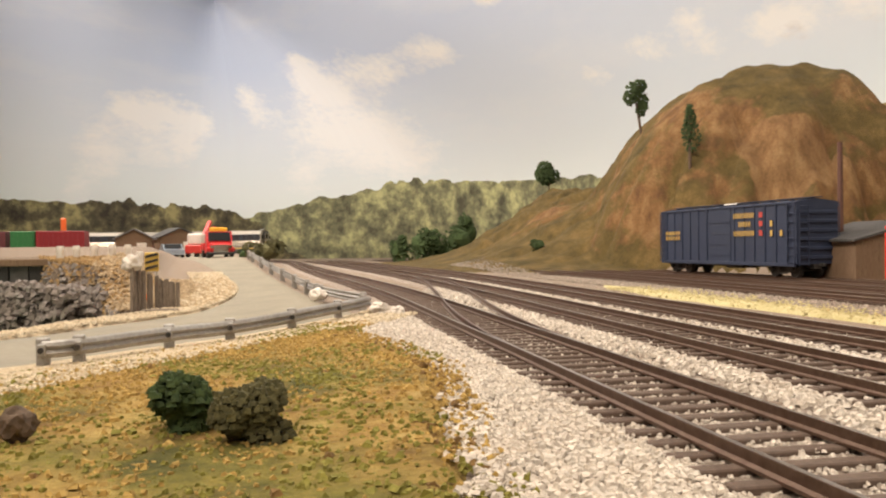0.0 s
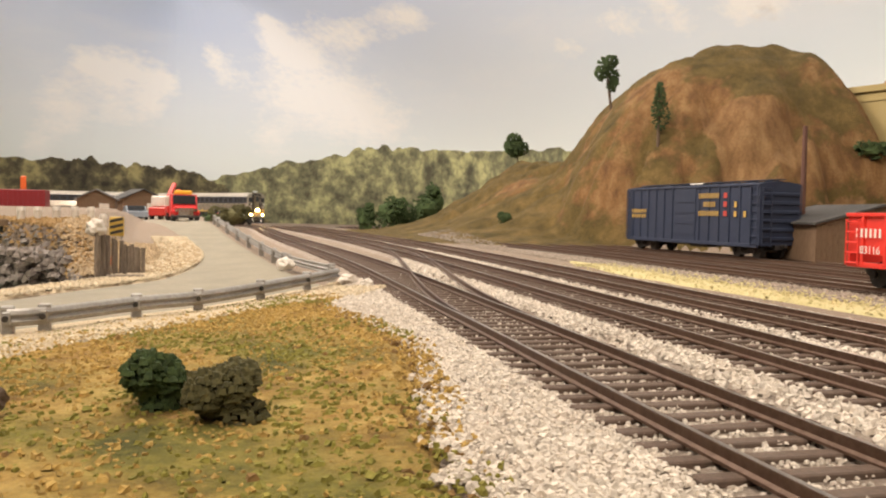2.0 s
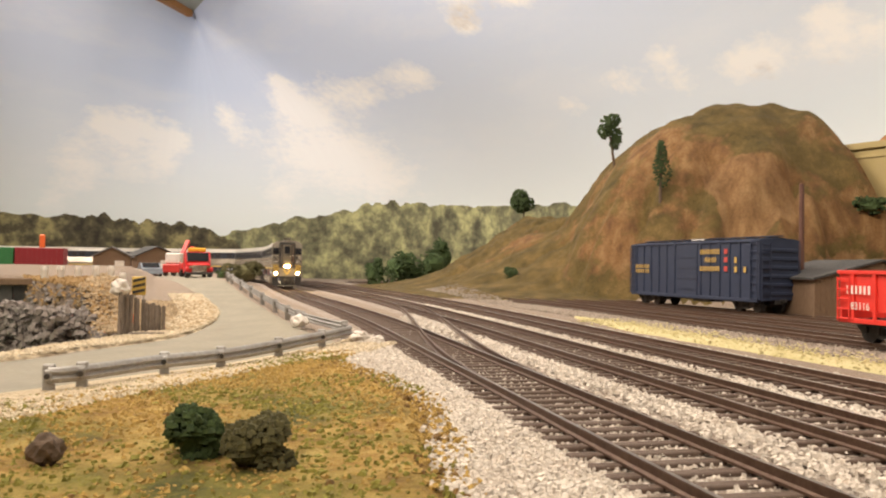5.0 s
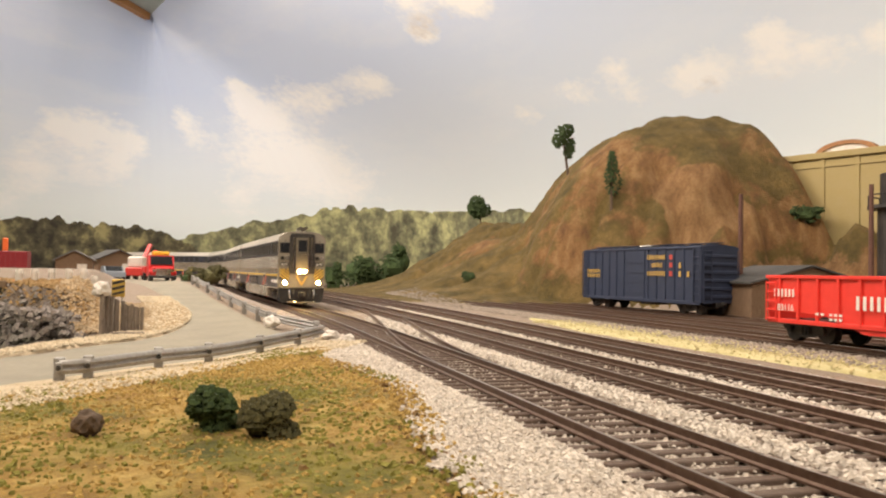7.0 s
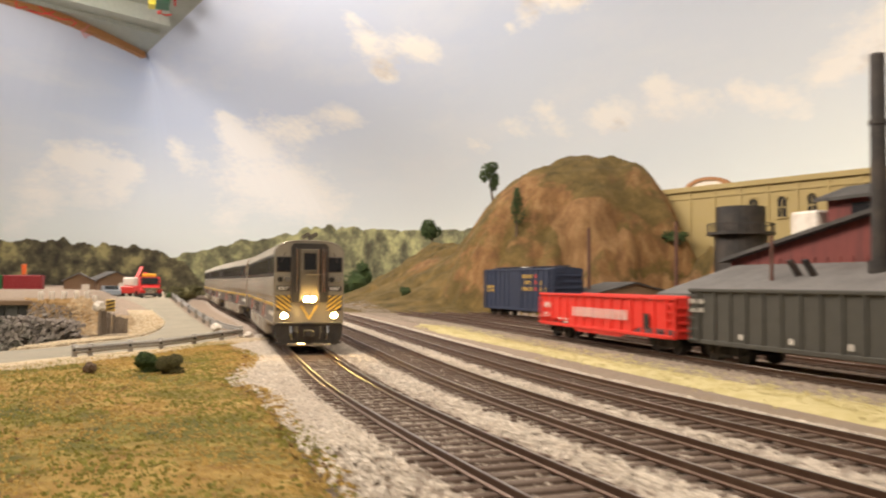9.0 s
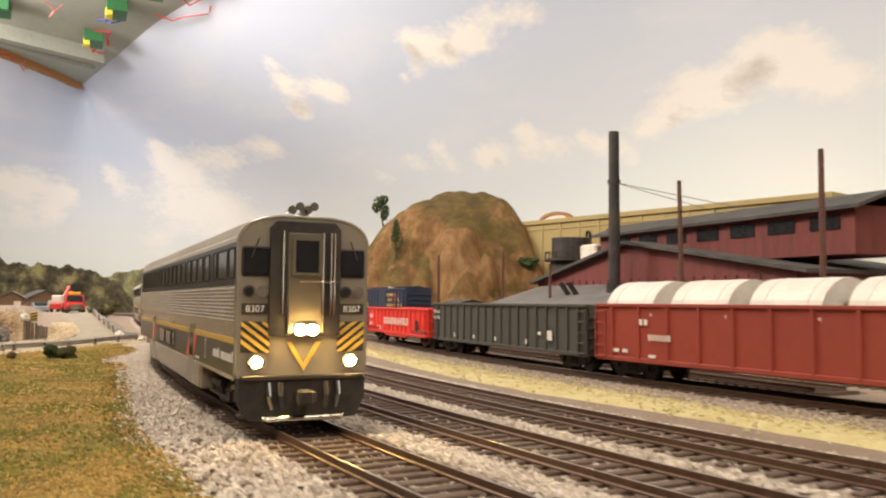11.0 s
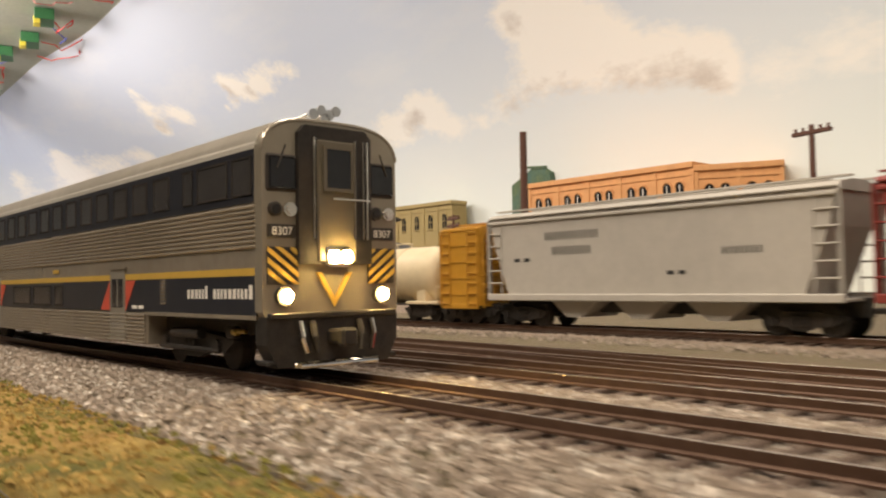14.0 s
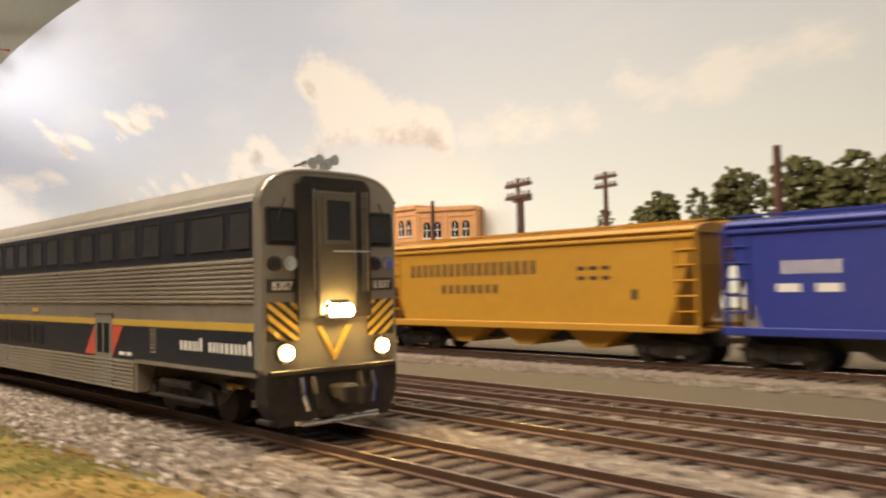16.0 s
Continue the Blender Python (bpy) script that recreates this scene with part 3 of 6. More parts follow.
# dense near the camera's way, thinner far off
bed_stones(LINE_A, -60, 320, 24000, -43, -13, 0.56, stones)
bed_stones(LINE_A, 320, 600, 5000, -30, -13, 0.7, stones)
bed_stones(LINE_A, -1500, -60, 24000, -52, -13, 0.72, stones)
bed_stones(LINE_A, -1500, 600, 12000, -15, 15, 0.62, stones)
bed_stones(LINE_A, -80, 300, 7000, -14, 14, 0.5, stones)
bed_stones(LINE_B, -80, 300, 3500, -14, 14, 0.55, stones)
for fx, lo, hi in ((LINE_A, 13, 30), (LINE_B, 13, 26), (LINE_B, -24, -13), (LINE_C, 13, 22)):
    bed_stones(fx, -1500, 700, 10000, lo, hi, 0.68, stones)
bed_stones(LINE_B, -1400, 700, 5000, -15, 15, 0.7, stones)
bed_stones(LINE_C, -1400, 700, 4000, -15, 15, 0.7, stones)
stones = [q for q in stones if q[0] > GRASS_R(q[1]) - 2 + 3.5 * noise.noise(Vector((q[0] / 6, q[1] / 6, 9)))]
# towards the curve more and more stones take the darker brown
darker = [q for q in stones if rng.random() < 0.8 * smooth01((-380 - q[1]) / 260)]
kept = set(darker)
stones = [q for q in stones if q not in kept]
scatter("ballast", darker, M_BALLASTBROWN, "darker brown crushed stone ballast along the curve", "ballast")
scatter("ballast", stones, M_BALLAST, "loose pale crushed stone ballast round the ties", "ballast")
stones = []
for k in range(34000):
    y = rng.uniform(-480, 620) if k % 5 else rng.uniform(-1500, 900)
    x = LINE_D(y) + min(rng.uniform(-44, -10), rng.uniform(-44, 14))
    stones.append((x, y, ground_z(x, y) + rng.uniform(0.1, 0.9), rng.uniform(0.45, 0.95), 0.8))
scatter("yard_gravel", stones, M_CINDER, "loose tan grey stones along the siding", "gravel")
stones = []
for _ in range(4200):
    y = rng.uniform(-330, 440)
    x = LINE_D(y) - 46 + rng.gauss(0, 9)
    if LINE_C(y) + 19 < x < LINE_D(y) - 20:
        stones.append((x, y, ground_z(x, y) + rng.uniform(0.8, 1.5), rng.uniform(0.35, 0.8), 0.7))
scatter("turf_clumps", stones, M_YELLOW, "pale yellow scenic turf crumbs between the tracks", "turf")
stones = []
for _ in range(5000):
    y = rng.uniform(383, 540)
    x = rng.uniform(-60, ROAD_L(y) + 1)
    if inlet(x, y) < 0.2:
        stones.append((x, y, ground_z(x, y) + rng.uniform(0.4, 1.9), rng.uniform(0.5, 1.1), 0.8))
scatter("bank_gravel", stones, M_SANDSTONE, "cream and tan crumbs between the pile wall and the road", "gravel")
stones = []
for _ in range(2600):
    y = rng.uniform(150, 300)
    x = rng.uniform(ROAD_R(y) - 1, ROAD_R(y) + 24)
    stones.append((x, y, ground_z(x, y) + 1.6, rng.uniform(0.4, 0.85), 0.8))
for _ in range(5600):
    y = rng.uniform(255, 590)
    x = rng.uniform(ROAD_L(y) - 20, ROAD_L(y) + 2)
    stones.append((x, y, ground_z(x, y) + 1.6, rng.uniform(0.4, 0.8), 0.8))
scatter("shoulder_gravel", stones, surface("cream_stones", (0.58, 0.46, 0.30), (0.80, 0.70, 0.52), 300, 0.95, 0, 0.4, None, 0, 0.4), "loose cream stones along the road", "gravel")
straw, green = [], []
for _ in range(66000):
    y = rng.uniform(-340, 270) if rng.random() < 0.75 else rng.uniform(-1500, -340)
    l, r = GRASS_L(y), GRASS_R(y) + 2 + 3 * rng.random()
    l = max(l, -110)
    if r <= l:
        continue
    x = rng.uniform(l, r)
    g = noise.noise(Vector((x / 26, y / 34, 0))) + 0.5 * noise.noise(Vector((x / 9, y / 9, 5))) - 0.25 * smooth01((y - 130) / 60)
    (green if g + rng.uniform(-0.3, 0.3) > 0.04 else straw).append((x, y, ground_z(x, y) + rng.uniform(1.0, 1.9), rng.uniform(0.2, 0.52), 0.9))
burnt = []
for _ in range(15000):
    y = rng.uniform(-340, 270) if rng.random() < 0.8 else rng.uniform(-1500, -340)
    l, r = max(GRASS_L(y), -110), GRASS_R(y) + 1
    if r <= l:
        continue
    x = r - (r - l) * rng.random() ** 1.25
    g = noise.noise(Vector((x / 26, y / 34, 0))) + 0.6 * noise.noise(Vector((x / 10, y / 10, 5)))
    if abs(g) < 0.05 or noise.noise(Vector((x / 7, y / 7, 12))) < -0.1:
        continue
    edge = smooth01((14 - (r - x)) / 12) * rng.random()
    where = burnt if edge > 0.5 or rng.random() < 0.04 else (green if g > 0.02 else straw)
    where.append((x, y, ground_z(x, y) + rng.uniform(1.1, 1.9), rng.uniform(0.38, 0.85), 0.7))
scatter("turf_clumps", burnt, M_BURNT, "burnt brown scenic turf crumbs along the ballast edge", "turf")
scatter("turf_clumps", straw, M_STRAW, "straw-coloured scenic turf crumbs", "turf")
scatter("turf_clumps", green, M_GRASSTUFT, "green scenic turf crumbs", "turf")
stones = []
for _ in range(5200):
    y, x = rng.uniform(408, 520), rng.uniform(-150, -28)
    if inlet(x, y) < 0.35 and x < ROAD_L(y) - 14:
        stones.append((x, y, ground_z(x, y) + rng.uniform(0, 1.2), rng.uniform(0.5, 1.3), 0.9))
scatter("turf_clumps", stones, surface("tan_dry_grass", (0.34, 0.20, 0.075), (0.56, 0.38, 0.18), 300, 0.95, 0, 0.5, None, 0, 0.4), "tan dry scenic grass on top of the inlet bank", "turf")
stones = []
for _ in range(3600):
    y = rng.uniform(300, 505)
    x = rng.uniform(-170, -34)
    if 0.04 < inlet(x, y) < 0.999:
        stones.append((x, y, ground_z(x, y) + 0.8, rng.uniform(0.8, 2.3), 0.8))
for _ in range(1500):
    s = rng.random()
    y = 350 + rng.uniform(0, 1) * 90
    x = -44 - (y - 350) * 0.55 - rng.uniform(-2, 14)
    stones.append((x, y, -18 + rng.uniform(0, 26), rng.uniform(0.8, 2.2), 0.8))
scatter("riprap", stones, M_ROCK, "grey broken rocks heaped on the inlet bank", "rocks")


# ---- painted backdrop: coved sky sheet, painted hills, upper deck ----
# painted clouds, group by group along the sheet: place and half size (u along it, v up)
CLOUD_TRIANGLE = [
    (2.392, 0.712, 0.014, 0.012), (2.413, 0.675, 0.023, 0.02), (2.434, 0.633, 0.03, 0.027), (2.359, 0.637, 0.024, 0.021), (2.338, 0.611, 0.024, 0.021),
    (2.461, 0.603, 0.016, 0.014),
]
CLOUD_BANNER = [
    (2.123, 0.635, 0.021, 0.021), (2.108, 0.611, 0.024, 0.025), (2.051, 0.613, 0.022, 0.024), (2.001, 0.611, 0.021, 0.024), (1.953, 0.596, 0.018, 0.022),
    (2.191, 0.59, 0.01, 0.01), (2.158, 0.592, 0.012, 0.013), (2.09, 0.588, 0.015, 0.016), (2.042, 0.588, 0.015, 0.017),
]
CLOUD_BAND = [
    (2.413, 0.415, 0.02, 0.021), (2.317, 0.43, 0.023, 0.024), (2.245, 0.449, 0.018, 0.018), (2.248, 0.402, 0.019, 0.02), (2.176, 0.398, 0.019, 0.021),
    (2.141, 0.402, 0.024, 0.027), (2.069, 0.428, 0.015, 0.018), (2.078, 0.391, 0.021, 0.026), (2.031, 0.381, 0.018, 0.022), (1.986, 0.385, 0.013, 0.018),
    (1.968, 0.355, 0.015, 0.02), (1.941, 0.336, 0.013, 0.02),
]
CLOUD_MIDDLE = [
    (1.906, 0.372, 0.016, 0.016), (1.876, 0.393, 0.024, 0.025), (1.834, 0.41, 0.025, 0.026), (1.811, 0.395, 0.025, 0.028), (1.769, 0.432, 0.021, 0.025),
    (1.742, 0.421, 0.022, 0.026), (1.739, 0.383, 0.022, 0.027), (1.715, 0.366, 0.015, 0.018),
]
CLOUD_TOWER = [
    (1.574, 0.517, 0.017, 0.022), (1.536, 0.532, 0.024, 0.036), (1.555, 0.47, 0.025, 0.036), (1.516, 0.479, 0.028, 0.042), (1.529, 0.406, 0.024, 0.037),
    (1.487, 0.455, 0.023, 0.037), (1.483, 0.402, 0.023, 0.038), (1.456, 0.381, 0.019, 0.035), (1.429, 0.395, 0.017, 0.03), (1.411, 0.357, 0.018, 0.032),
    (1.39, 0.37, 0.013, 0.024), (1.39, 0.334, 0.013, 0.026), (1.577, 0.404, 0.025, 0.034), (1.628, 0.376, 0.019, 0.026), (1.672, 0.366, 0.015, 0.017),
]
CLOUD_TRIANGLE_GREY = [
    (2.455, 0.618, 0.021, 0.02), (2.407, 0.611, 0.023, 0.021), (2.392, 0.688, 0.012, 0.011),
]
CLOUD_BANNER_GREY = [
    (2.144, 0.598, 0.016, 0.015), (2.084, 0.594, 0.015, 0.016), (2.135, 0.628, 0.013, 0.013),
]
CLOUD_BAND_GREY = [
    (2.099, 0.355, 0.018, 0.021), (2.152, 0.372, 0.016, 0.02),
]
CLOUD_MIDDLE_GREY = [
    (1.793, 0.389, 0.021, 0.024), (1.775, 0.415, 0.013, 0.014), (1.867, 0.368, 0.018, 0.019),
]
CLOUD_TOWER_GREY = [
    (1.571, 0.502, 0.014, 0.02), (1.436, 0.344, 0.019, 0.035), (1.404, 0.329, 0.016, 0.03), (1.607, 0.374, 0.03, 0.041), (1.539, 0.355, 0.021, 0.034),
    (1.48, 0.353, 0.018, 0.032),
]
CLOUD_CORNER = [
    (2.901, 0.622, 0.02, 0.022), (2.928, 0.556, 0.033, 0.044), (2.891, 0.537, 0.036, 0.05), (2.805, 0.564, 0.034, 0.043), (2.743, 0.558, 0.03, 0.033),
    (2.658, 0.564, 0.031, 0.031), (2.611, 0.556, 0.023, 0.024), (2.973, 0.404, 0.04, 0.071), (3.025, 0.259, 0.026, 0.054), (2.902, 0.372, 0.052, 0.093),
    (2.828, 0.338, 0.051, 0.087),
]
CLOUD_TAIL = [
    (1.356, 0.329, 0.021, 0.032), (1.308, 0.334, 0.02, 0.032), (1.267, 0.323, 0.019, 0.031), (1.223, 0.314, 0.015, 0.028), (1.178, 0.368, 0.014, 0.026),
    (1.155, 0.331, 0.014, 0.027), (1.117, 0.329, 0.015, 0.031), (1.098, 0.342, 0.01, 0.025),
]
CLOUD_SOUTH = [
    (1.093, 0.348, 0.012, 0.022), (1.063, 0.351, 0.013, 0.025), (1.038, 0.355, 0.01, 0.025), (1.017, 0.351, 0.011, 0.024),
]
CLOUD_SHADED = [
    (3.343, 0.357, 0.022, 0.048), (3.309, 0.462, 0.02, 0.041), (3.28, 0.43, 0.02, 0.043), (3.253, 0.472, 0.02, 0.04), (3.213, 0.438, 0.023, 0.046),
    (3.185, 0.419, 0.021, 0.04), (3.092, 0.526, 0.018, 0.026), (3.073, 0.464, 0.028, 0.044), (3.258, 0.334, 0.021, 0.045), (3.213, 0.342, 0.018, 0.038),
    (3.316, 0.297, 0.018, 0.04), (3.356, 0.216, 0.021, 0.049),
]
WHITES = CLOUD_TRIANGLE + CLOUD_BANNER + CLOUD_BAND + CLOUD_MIDDLE + CLOUD_TOWER
GREYS = CLOUD_TRIANGLE_GREY + CLOUD_BANNER_GREY + CLOUD_BAND_GREY + CLOUD_MIDDLE_GREY + CLOUD_TOWER_GREY
VEILS = CLOUD_CORNER + CLOUD_TAIL + CLOUD_SOUTH + CLOUD_SHADED


def sky_material():
    """Painted sky: the sheet's cloud masks, broken up by brush-sized noise."""
    m, nt, b = nodes_of("painted_sky", 0.9)
    tc = nt.nodes.new("ShaderNodeTexCoord")
    sep = nt.nodes.new("ShaderNodeSeparateXYZ")
    nt.links.new(tc.outputs["UV"], sep.inputs[0])
    base = ramp(nt, sep.outputs["Y"], [(0.0, (0.86, 0.90, 0.83)), (0.18, (0.83, 0.89, 0.87)), (0.36, (0.75, 0.82, 0.88)), (0.6, (0.60, 0.69, 0.85)), (1.0, (0.62, 0.69, 0.84))])
    masks = nt.nodes.new("ShaderNodeAttribute")
    masks.attribute_name = "clouds"
    lanes = nt.nodes.new("ShaderNodeSeparateXYZ")
    nt.links.new(masks.outputs["Vector"], lanes.inputs[0])

    def broken(lane, scale, amount, stretch=(1, 1, 1), detail=6):
        mp = nt.nodes.new("ShaderNodeMapping")
        mp.inputs["Scale"].default_value = stretch
        nt.links.new(tc.outputs["UV"], mp.inputs[0])
        n = nt.nodes.new("ShaderNodeMath")
        n.operation = "MULTIPLY_ADD"
        nt.links.new(noise_node(nt, mp.outputs[0], scale, detail, 0.6), n.inputs[0])
        n.inputs[1].default_value = amount
        off = nt.nodes.new("ShaderNodeMath")
        off.operation = "SUBTRACT"
        nt.links.new(lane, off.inputs[0])
        off.inputs[1].default_value = amount * 0.5
        nt.links.new(off.outputs[0], n.inputs[2])
        return n.outputs[0]
    thin = noise_node(nt, texco(nt, "UV", (0.8, 1.7, 1)), 5, 6, 0.6)
    col = mix(nt, ramp(nt, thin, [(0.48, (0, 0, 0)), (0.74, (0.35, 0.35, 0.35))]), base, (0.86, 0.88, 0.89))
    veil = broken(broken(lanes.outputs["Z"], 22, 1.5), 75, 1.1)
    col = mix(nt, ramp(nt, veil, [(0.0, (0, 0, 0)), (0.8, (0.85, 0.85, 0.85))]), col, (0.94, 0.94, 0.92))
    heap = broken(broken(lanes.outputs["X"], 26, 1.1), 80, 1.2)
    dull = broken(broken(lanes.outputs["Y"], 34, 1.5), 90, 1.0)
    puffs = ramp(nt, dull, [(0.0, (0.92, 0.92, 0.90)), (0.9, (0.62, 0.59, 0.56))])
    col = mix(nt, ramp(nt, heap, [(0.0, (0, 0, 0)), (0.75, (0.95, 0.95, 0.95))]), col, puffs)
    nt.links.new(col, b.inputs["Base Color"])
    return m


M_SKY = sky_material()
# foot of the sheet, and where it meets the upper deck
FOOT = [(1400, -2500), (1270, -1900), (1150, -1450), (1010, -900), (905, -450), (840, -100), (815, 200), (800, 500), (790, 800), (770, 1100), (730, 1400), (650, 1680), (520, 1880), (400, 1960), (200, 2030), (-5, 2078), (-160, 2060), (-330, 2010), (-700, 1930), (-1500, 1700)]
SEAM = [(1170, -2500), (1020, -1900), (900, -1450), (760, -900), (640, -450), (545, -100), (465, 200), (372, 520), (300, 830), (240, 1120), (150, 1400), (80, 1700), (30, 1920), (5, 2030), (-2, 2062), (-5, 2072), (-90, 1930), (-214, 1765), (-430, 1600), (-1100, 1150)]
wall_pts, seam_pts = smooth_points(FOOT, 0, 6), smooth_points(SEAM, 0, 6)
FINE = 5
DECK_Z, ROWS = 640, 72
verts, faces, uvs = [], [], []
arc, acc = [0.0], 0.0
for a, b in zip(wall_pts, wall_pts[1:]):
    acc += math.hypot(b[0] - a[0], b[1] - a[1])
    arc.append(acc)
nw = len(wall_pts)
cols = (nw - 1) * FINE + 1
for c in range(cols):
    i = min(nw - 2, c // FINE)
    f = c / FINE - i
    p, q = ([e[i][k] * (1 - f) + e[i + 1][k] * f for k in range(2)] for e in (wall_pts, seam_pts))
    for k in range(ROWS + 1):
        z = -8 + (DECK_Z + 8) * k / ROWS
        t = max(0.0, (z - 90) / (DECK_Z - 90)) ** 1.8
        verts.append((p[0] * (1 - t) + q[0] * t, p[1] * (1 - t) + q[1] * t, z))
        uvs.append(((arc[i] * (1 - f) + arc[i + 1] * f) / 1600.0, z / 760.0))
for c in range(cols - 1):
    for k in range(ROWS):
        a = c * (ROWS + 1) + k
        faces.append((a, a + 1, a + ROWS + 2, a + ROWS + 1))
sky = tagged(grid_mesh("backdrop", verts, faces, M_SKY, smooth=True), "coved backdrop painted with a hazy blue clouded sky", "backdrop", kind="structure")
uvl = sky.data.uv_layers.new(name="UVMap")
for loop in sky.data.loops:
    uvl.data[loop.index].uv = uvs[loop.vertex_index]
spot_uv = np.array(uvs)
lanes = []
for spots in (WHITES, GREYS, VEILS):
    cover = np.full(len(spot_uv), -0.5)
    for u, v, ru, rv in spots:
        cover += np.exp(-0.5 * (((spot_uv[:, 0] - u) / ru) ** 2 + ((spot_uv[:, 1] - v) / rv) ** 2))
    lanes.append(np.minimum(cover, 1.2))
masks = sky.data.attributes.new("clouds", "FLOAT_VECTOR", "POINT")
masks.data.foreach_set("vector", np.stack(lanes, 1).ravel())


def painted_hills(name, i0, i1, top, material, label, inset):
    """A painted ridge that hugs the backdrop between two of its stations."""
    verts, faces = [], []
    rows = 10
    cols = (i1 - i0) * 5
    for c in range(cols + 1):
        s = i0 + (i1 - i0) * c / cols
        i = min(nw - 2, int(s))
        t = s - i
        p = [wall_pts[i][k] * (1 - t) + wall_pts[i + 1][k] * t for k in range(2)]
        dx, dy = wall_pts[i + 1][0] - wall_pts[i][0], wall_pts[i + 1][1] - wall_pts[i][1]
        l = math.hypot(dx, dy)
        h = top(p[0]) + noise.noise(Vector((c / 5.0, inset, 0))) * 15 + noise.noise(Vector((c / 1.7, inset, 2))) * 6
        for k in range(rows + 1):
            z = -8 + (h + 8) * k / rows
            d = inset + 9 * noise.noise(Vector((c / 3.0, k / 2.0, inset))) * (1 - k / rows)
            verts.append((p[0] - dy / l * d, p[1] + dx / l * d, z))
    for c in range(cols):
        for k in range(rows):
            a = c * (rows + 1) + k
            faces.append((a, a + 1, a + rows + 2, a + rows + 1))
    return tagged(grid_mesh(name, verts, faces, material, smooth=True), label, "backdrop", kind="structure")


def forest_paint(name, dark, mid, light):
    m, nt, b = nodes_of(name, 0.95)
    co = texco(nt, scale=(1, 1, 1.0))
    big, fine = noise_node(nt, co, 24, 6, 0.66), noise_node(nt, co, 90, 5, 0.7)
    col = ramp(nt, big, [(0.37, dark), (0.5, mid), (0.65, light)])
    col = mix(nt, 0.45, col, ramp(nt, fine, [(0.3, (0.45, 0.45, 0.42)), (0.7, (1, 1, 1))]), "MULTIPLY")
    nt.links.new(col, b.inputs["Base Color"])
    return m


ridge_mid = knots([(-100, 60), (60, 96), (143, 112), (226, 136), (332, 153), (456, 183), (520, 178), (586, 173), (660, 166), (738, 150), (800, 110)])
ridge_left = knots([(-1500, 130), (-700, 140), (-330, 130), (-195, 134), (-128, 126), (-58, 125), (50, 110), (110, 80), (160, 30), (220, 0)])
painted_hills("painted_hills_mid", 58, 93, ridge_mid, forest_paint("hills_sunlit", (0.10, 0.095, 0.06), (0.24, 0.235, 0.13), (0.58, 0.56, 0.27)), "painted hills in sunlit yellow-green and olive shade", 14)
painted_hills("painted_hills_left", 80, nw - 2, ridge_left, forest_paint("hills_shaded", (0.045, 0.038, 0.026), (0.125, 0.11, 0.062), (0.40, 0.35, 0.16)), "painted wooded hills in olive and brown", 26)

# upper deck over the aisle: pale green board that meets the sky sheet, with an orange plywood edge and wiring
seam_far = [(x, y) for x, y, z in seam_pts]
outline = [(x, y) for x, y in seam_far if y > 250] + [(-1100, 250)]
deck = thing("upper_deck", "underside of a pale green upper shelf with wiring", "shelf")
M_DECK = surface("pale_green_board", (0.34, 0.37, 0.325), (0.42, 0.45, 0.395), 30, 0.7, 0, 0.05, (0.36, 0.40, 0.35), 0.3)
part("deck_board", prism(outline, "z", DECK_Z, DECK_Z + 14), M_DECK, deck)
deck_edge = [(x, y) for x, y in seam_far[6 * 15 + 1:]]
v, f = sweep([(x, y, 0) for x, y in deck_edge], [(-12, DECK_Z - 16), (12, DECK_Z - 16), (12, DECK_Z - 1), (-12, DECK_Z - 1)])
grid_mesh("plywood_edge", v, f, surface("orange_plywood", (0.36, 0.16, 0.05), (0.52, 0.26, 0.09), 60, 0.7, stretch=(1, 1, 6)), deck, "bare orange plywood edge")
for off, w, drop in ((150, 3, 10), (290, 14, 34)):
    v, f = sweep([(-900, 1500 - off, 0), (10 + off * 0.10, 2010 - off * 1.1, 0)], [(-w, DECK_Z - drop), (w, DECK_Z - drop), (w, DECK_Z - 0.5), (-w, DECK_Z - 0.5)])
    grid_mesh("joist", v, f, M_DECK, deck)
wr = random.Random(4)
WIRES = [paint("red_wire", (0.62, 0.03, 0.03)), paint("blue_wire", (0.05, 0.07, 0.35)), paint("black_wire", (0.02, 0.02, 0.02)), paint("pink_wire", (0.60, 0.22, 0.20))]
for k in range(46):
    x0, y0 = wr.uniform(-420, 210), wr.uniform(620, 1850)
    if x0 > (2060 - y0) * 0.247 - 30:
        continue
    bm = bmesh.new()
    p = Vector((x0, y0, DECK_Z - 6))
    for _ in range(5):
        q = p + Vector((wr.uniform(-16, 34), wr.uniform(-42, 42), 0))
        q.z = DECK_Z - wr.uniform(5, 30)
        rod(bm, p, q, 1.5, 5)
        p = q
    part("wire", bm, WIRES[k % 4] if k % 3 else WIRES[0], deck)
M_PCB, M_RELAY = paint("green_circuit_board", (0.02, 0.13, 0.04)), paint("yellow_relay", (0.62, 0.55, 0.05))
for x, y in ((60, 1330), (150, 980), (20, 1560), (-160, 1420), (215, 700), (120, 1180), (-80, 1080)):
    b = part("circuit_board", bx(x - 20, x + 20, y - 34, y + 34, DECK_Z - 26, DECK_Z - 2, 1), M_PCB, deck, "small green circuit board")
    part("relay", bx(x - 22, x - 8, y - 30, y + 4, DECK_Z - 36, DECK_Z - 20, 1), M_RELAY, b)

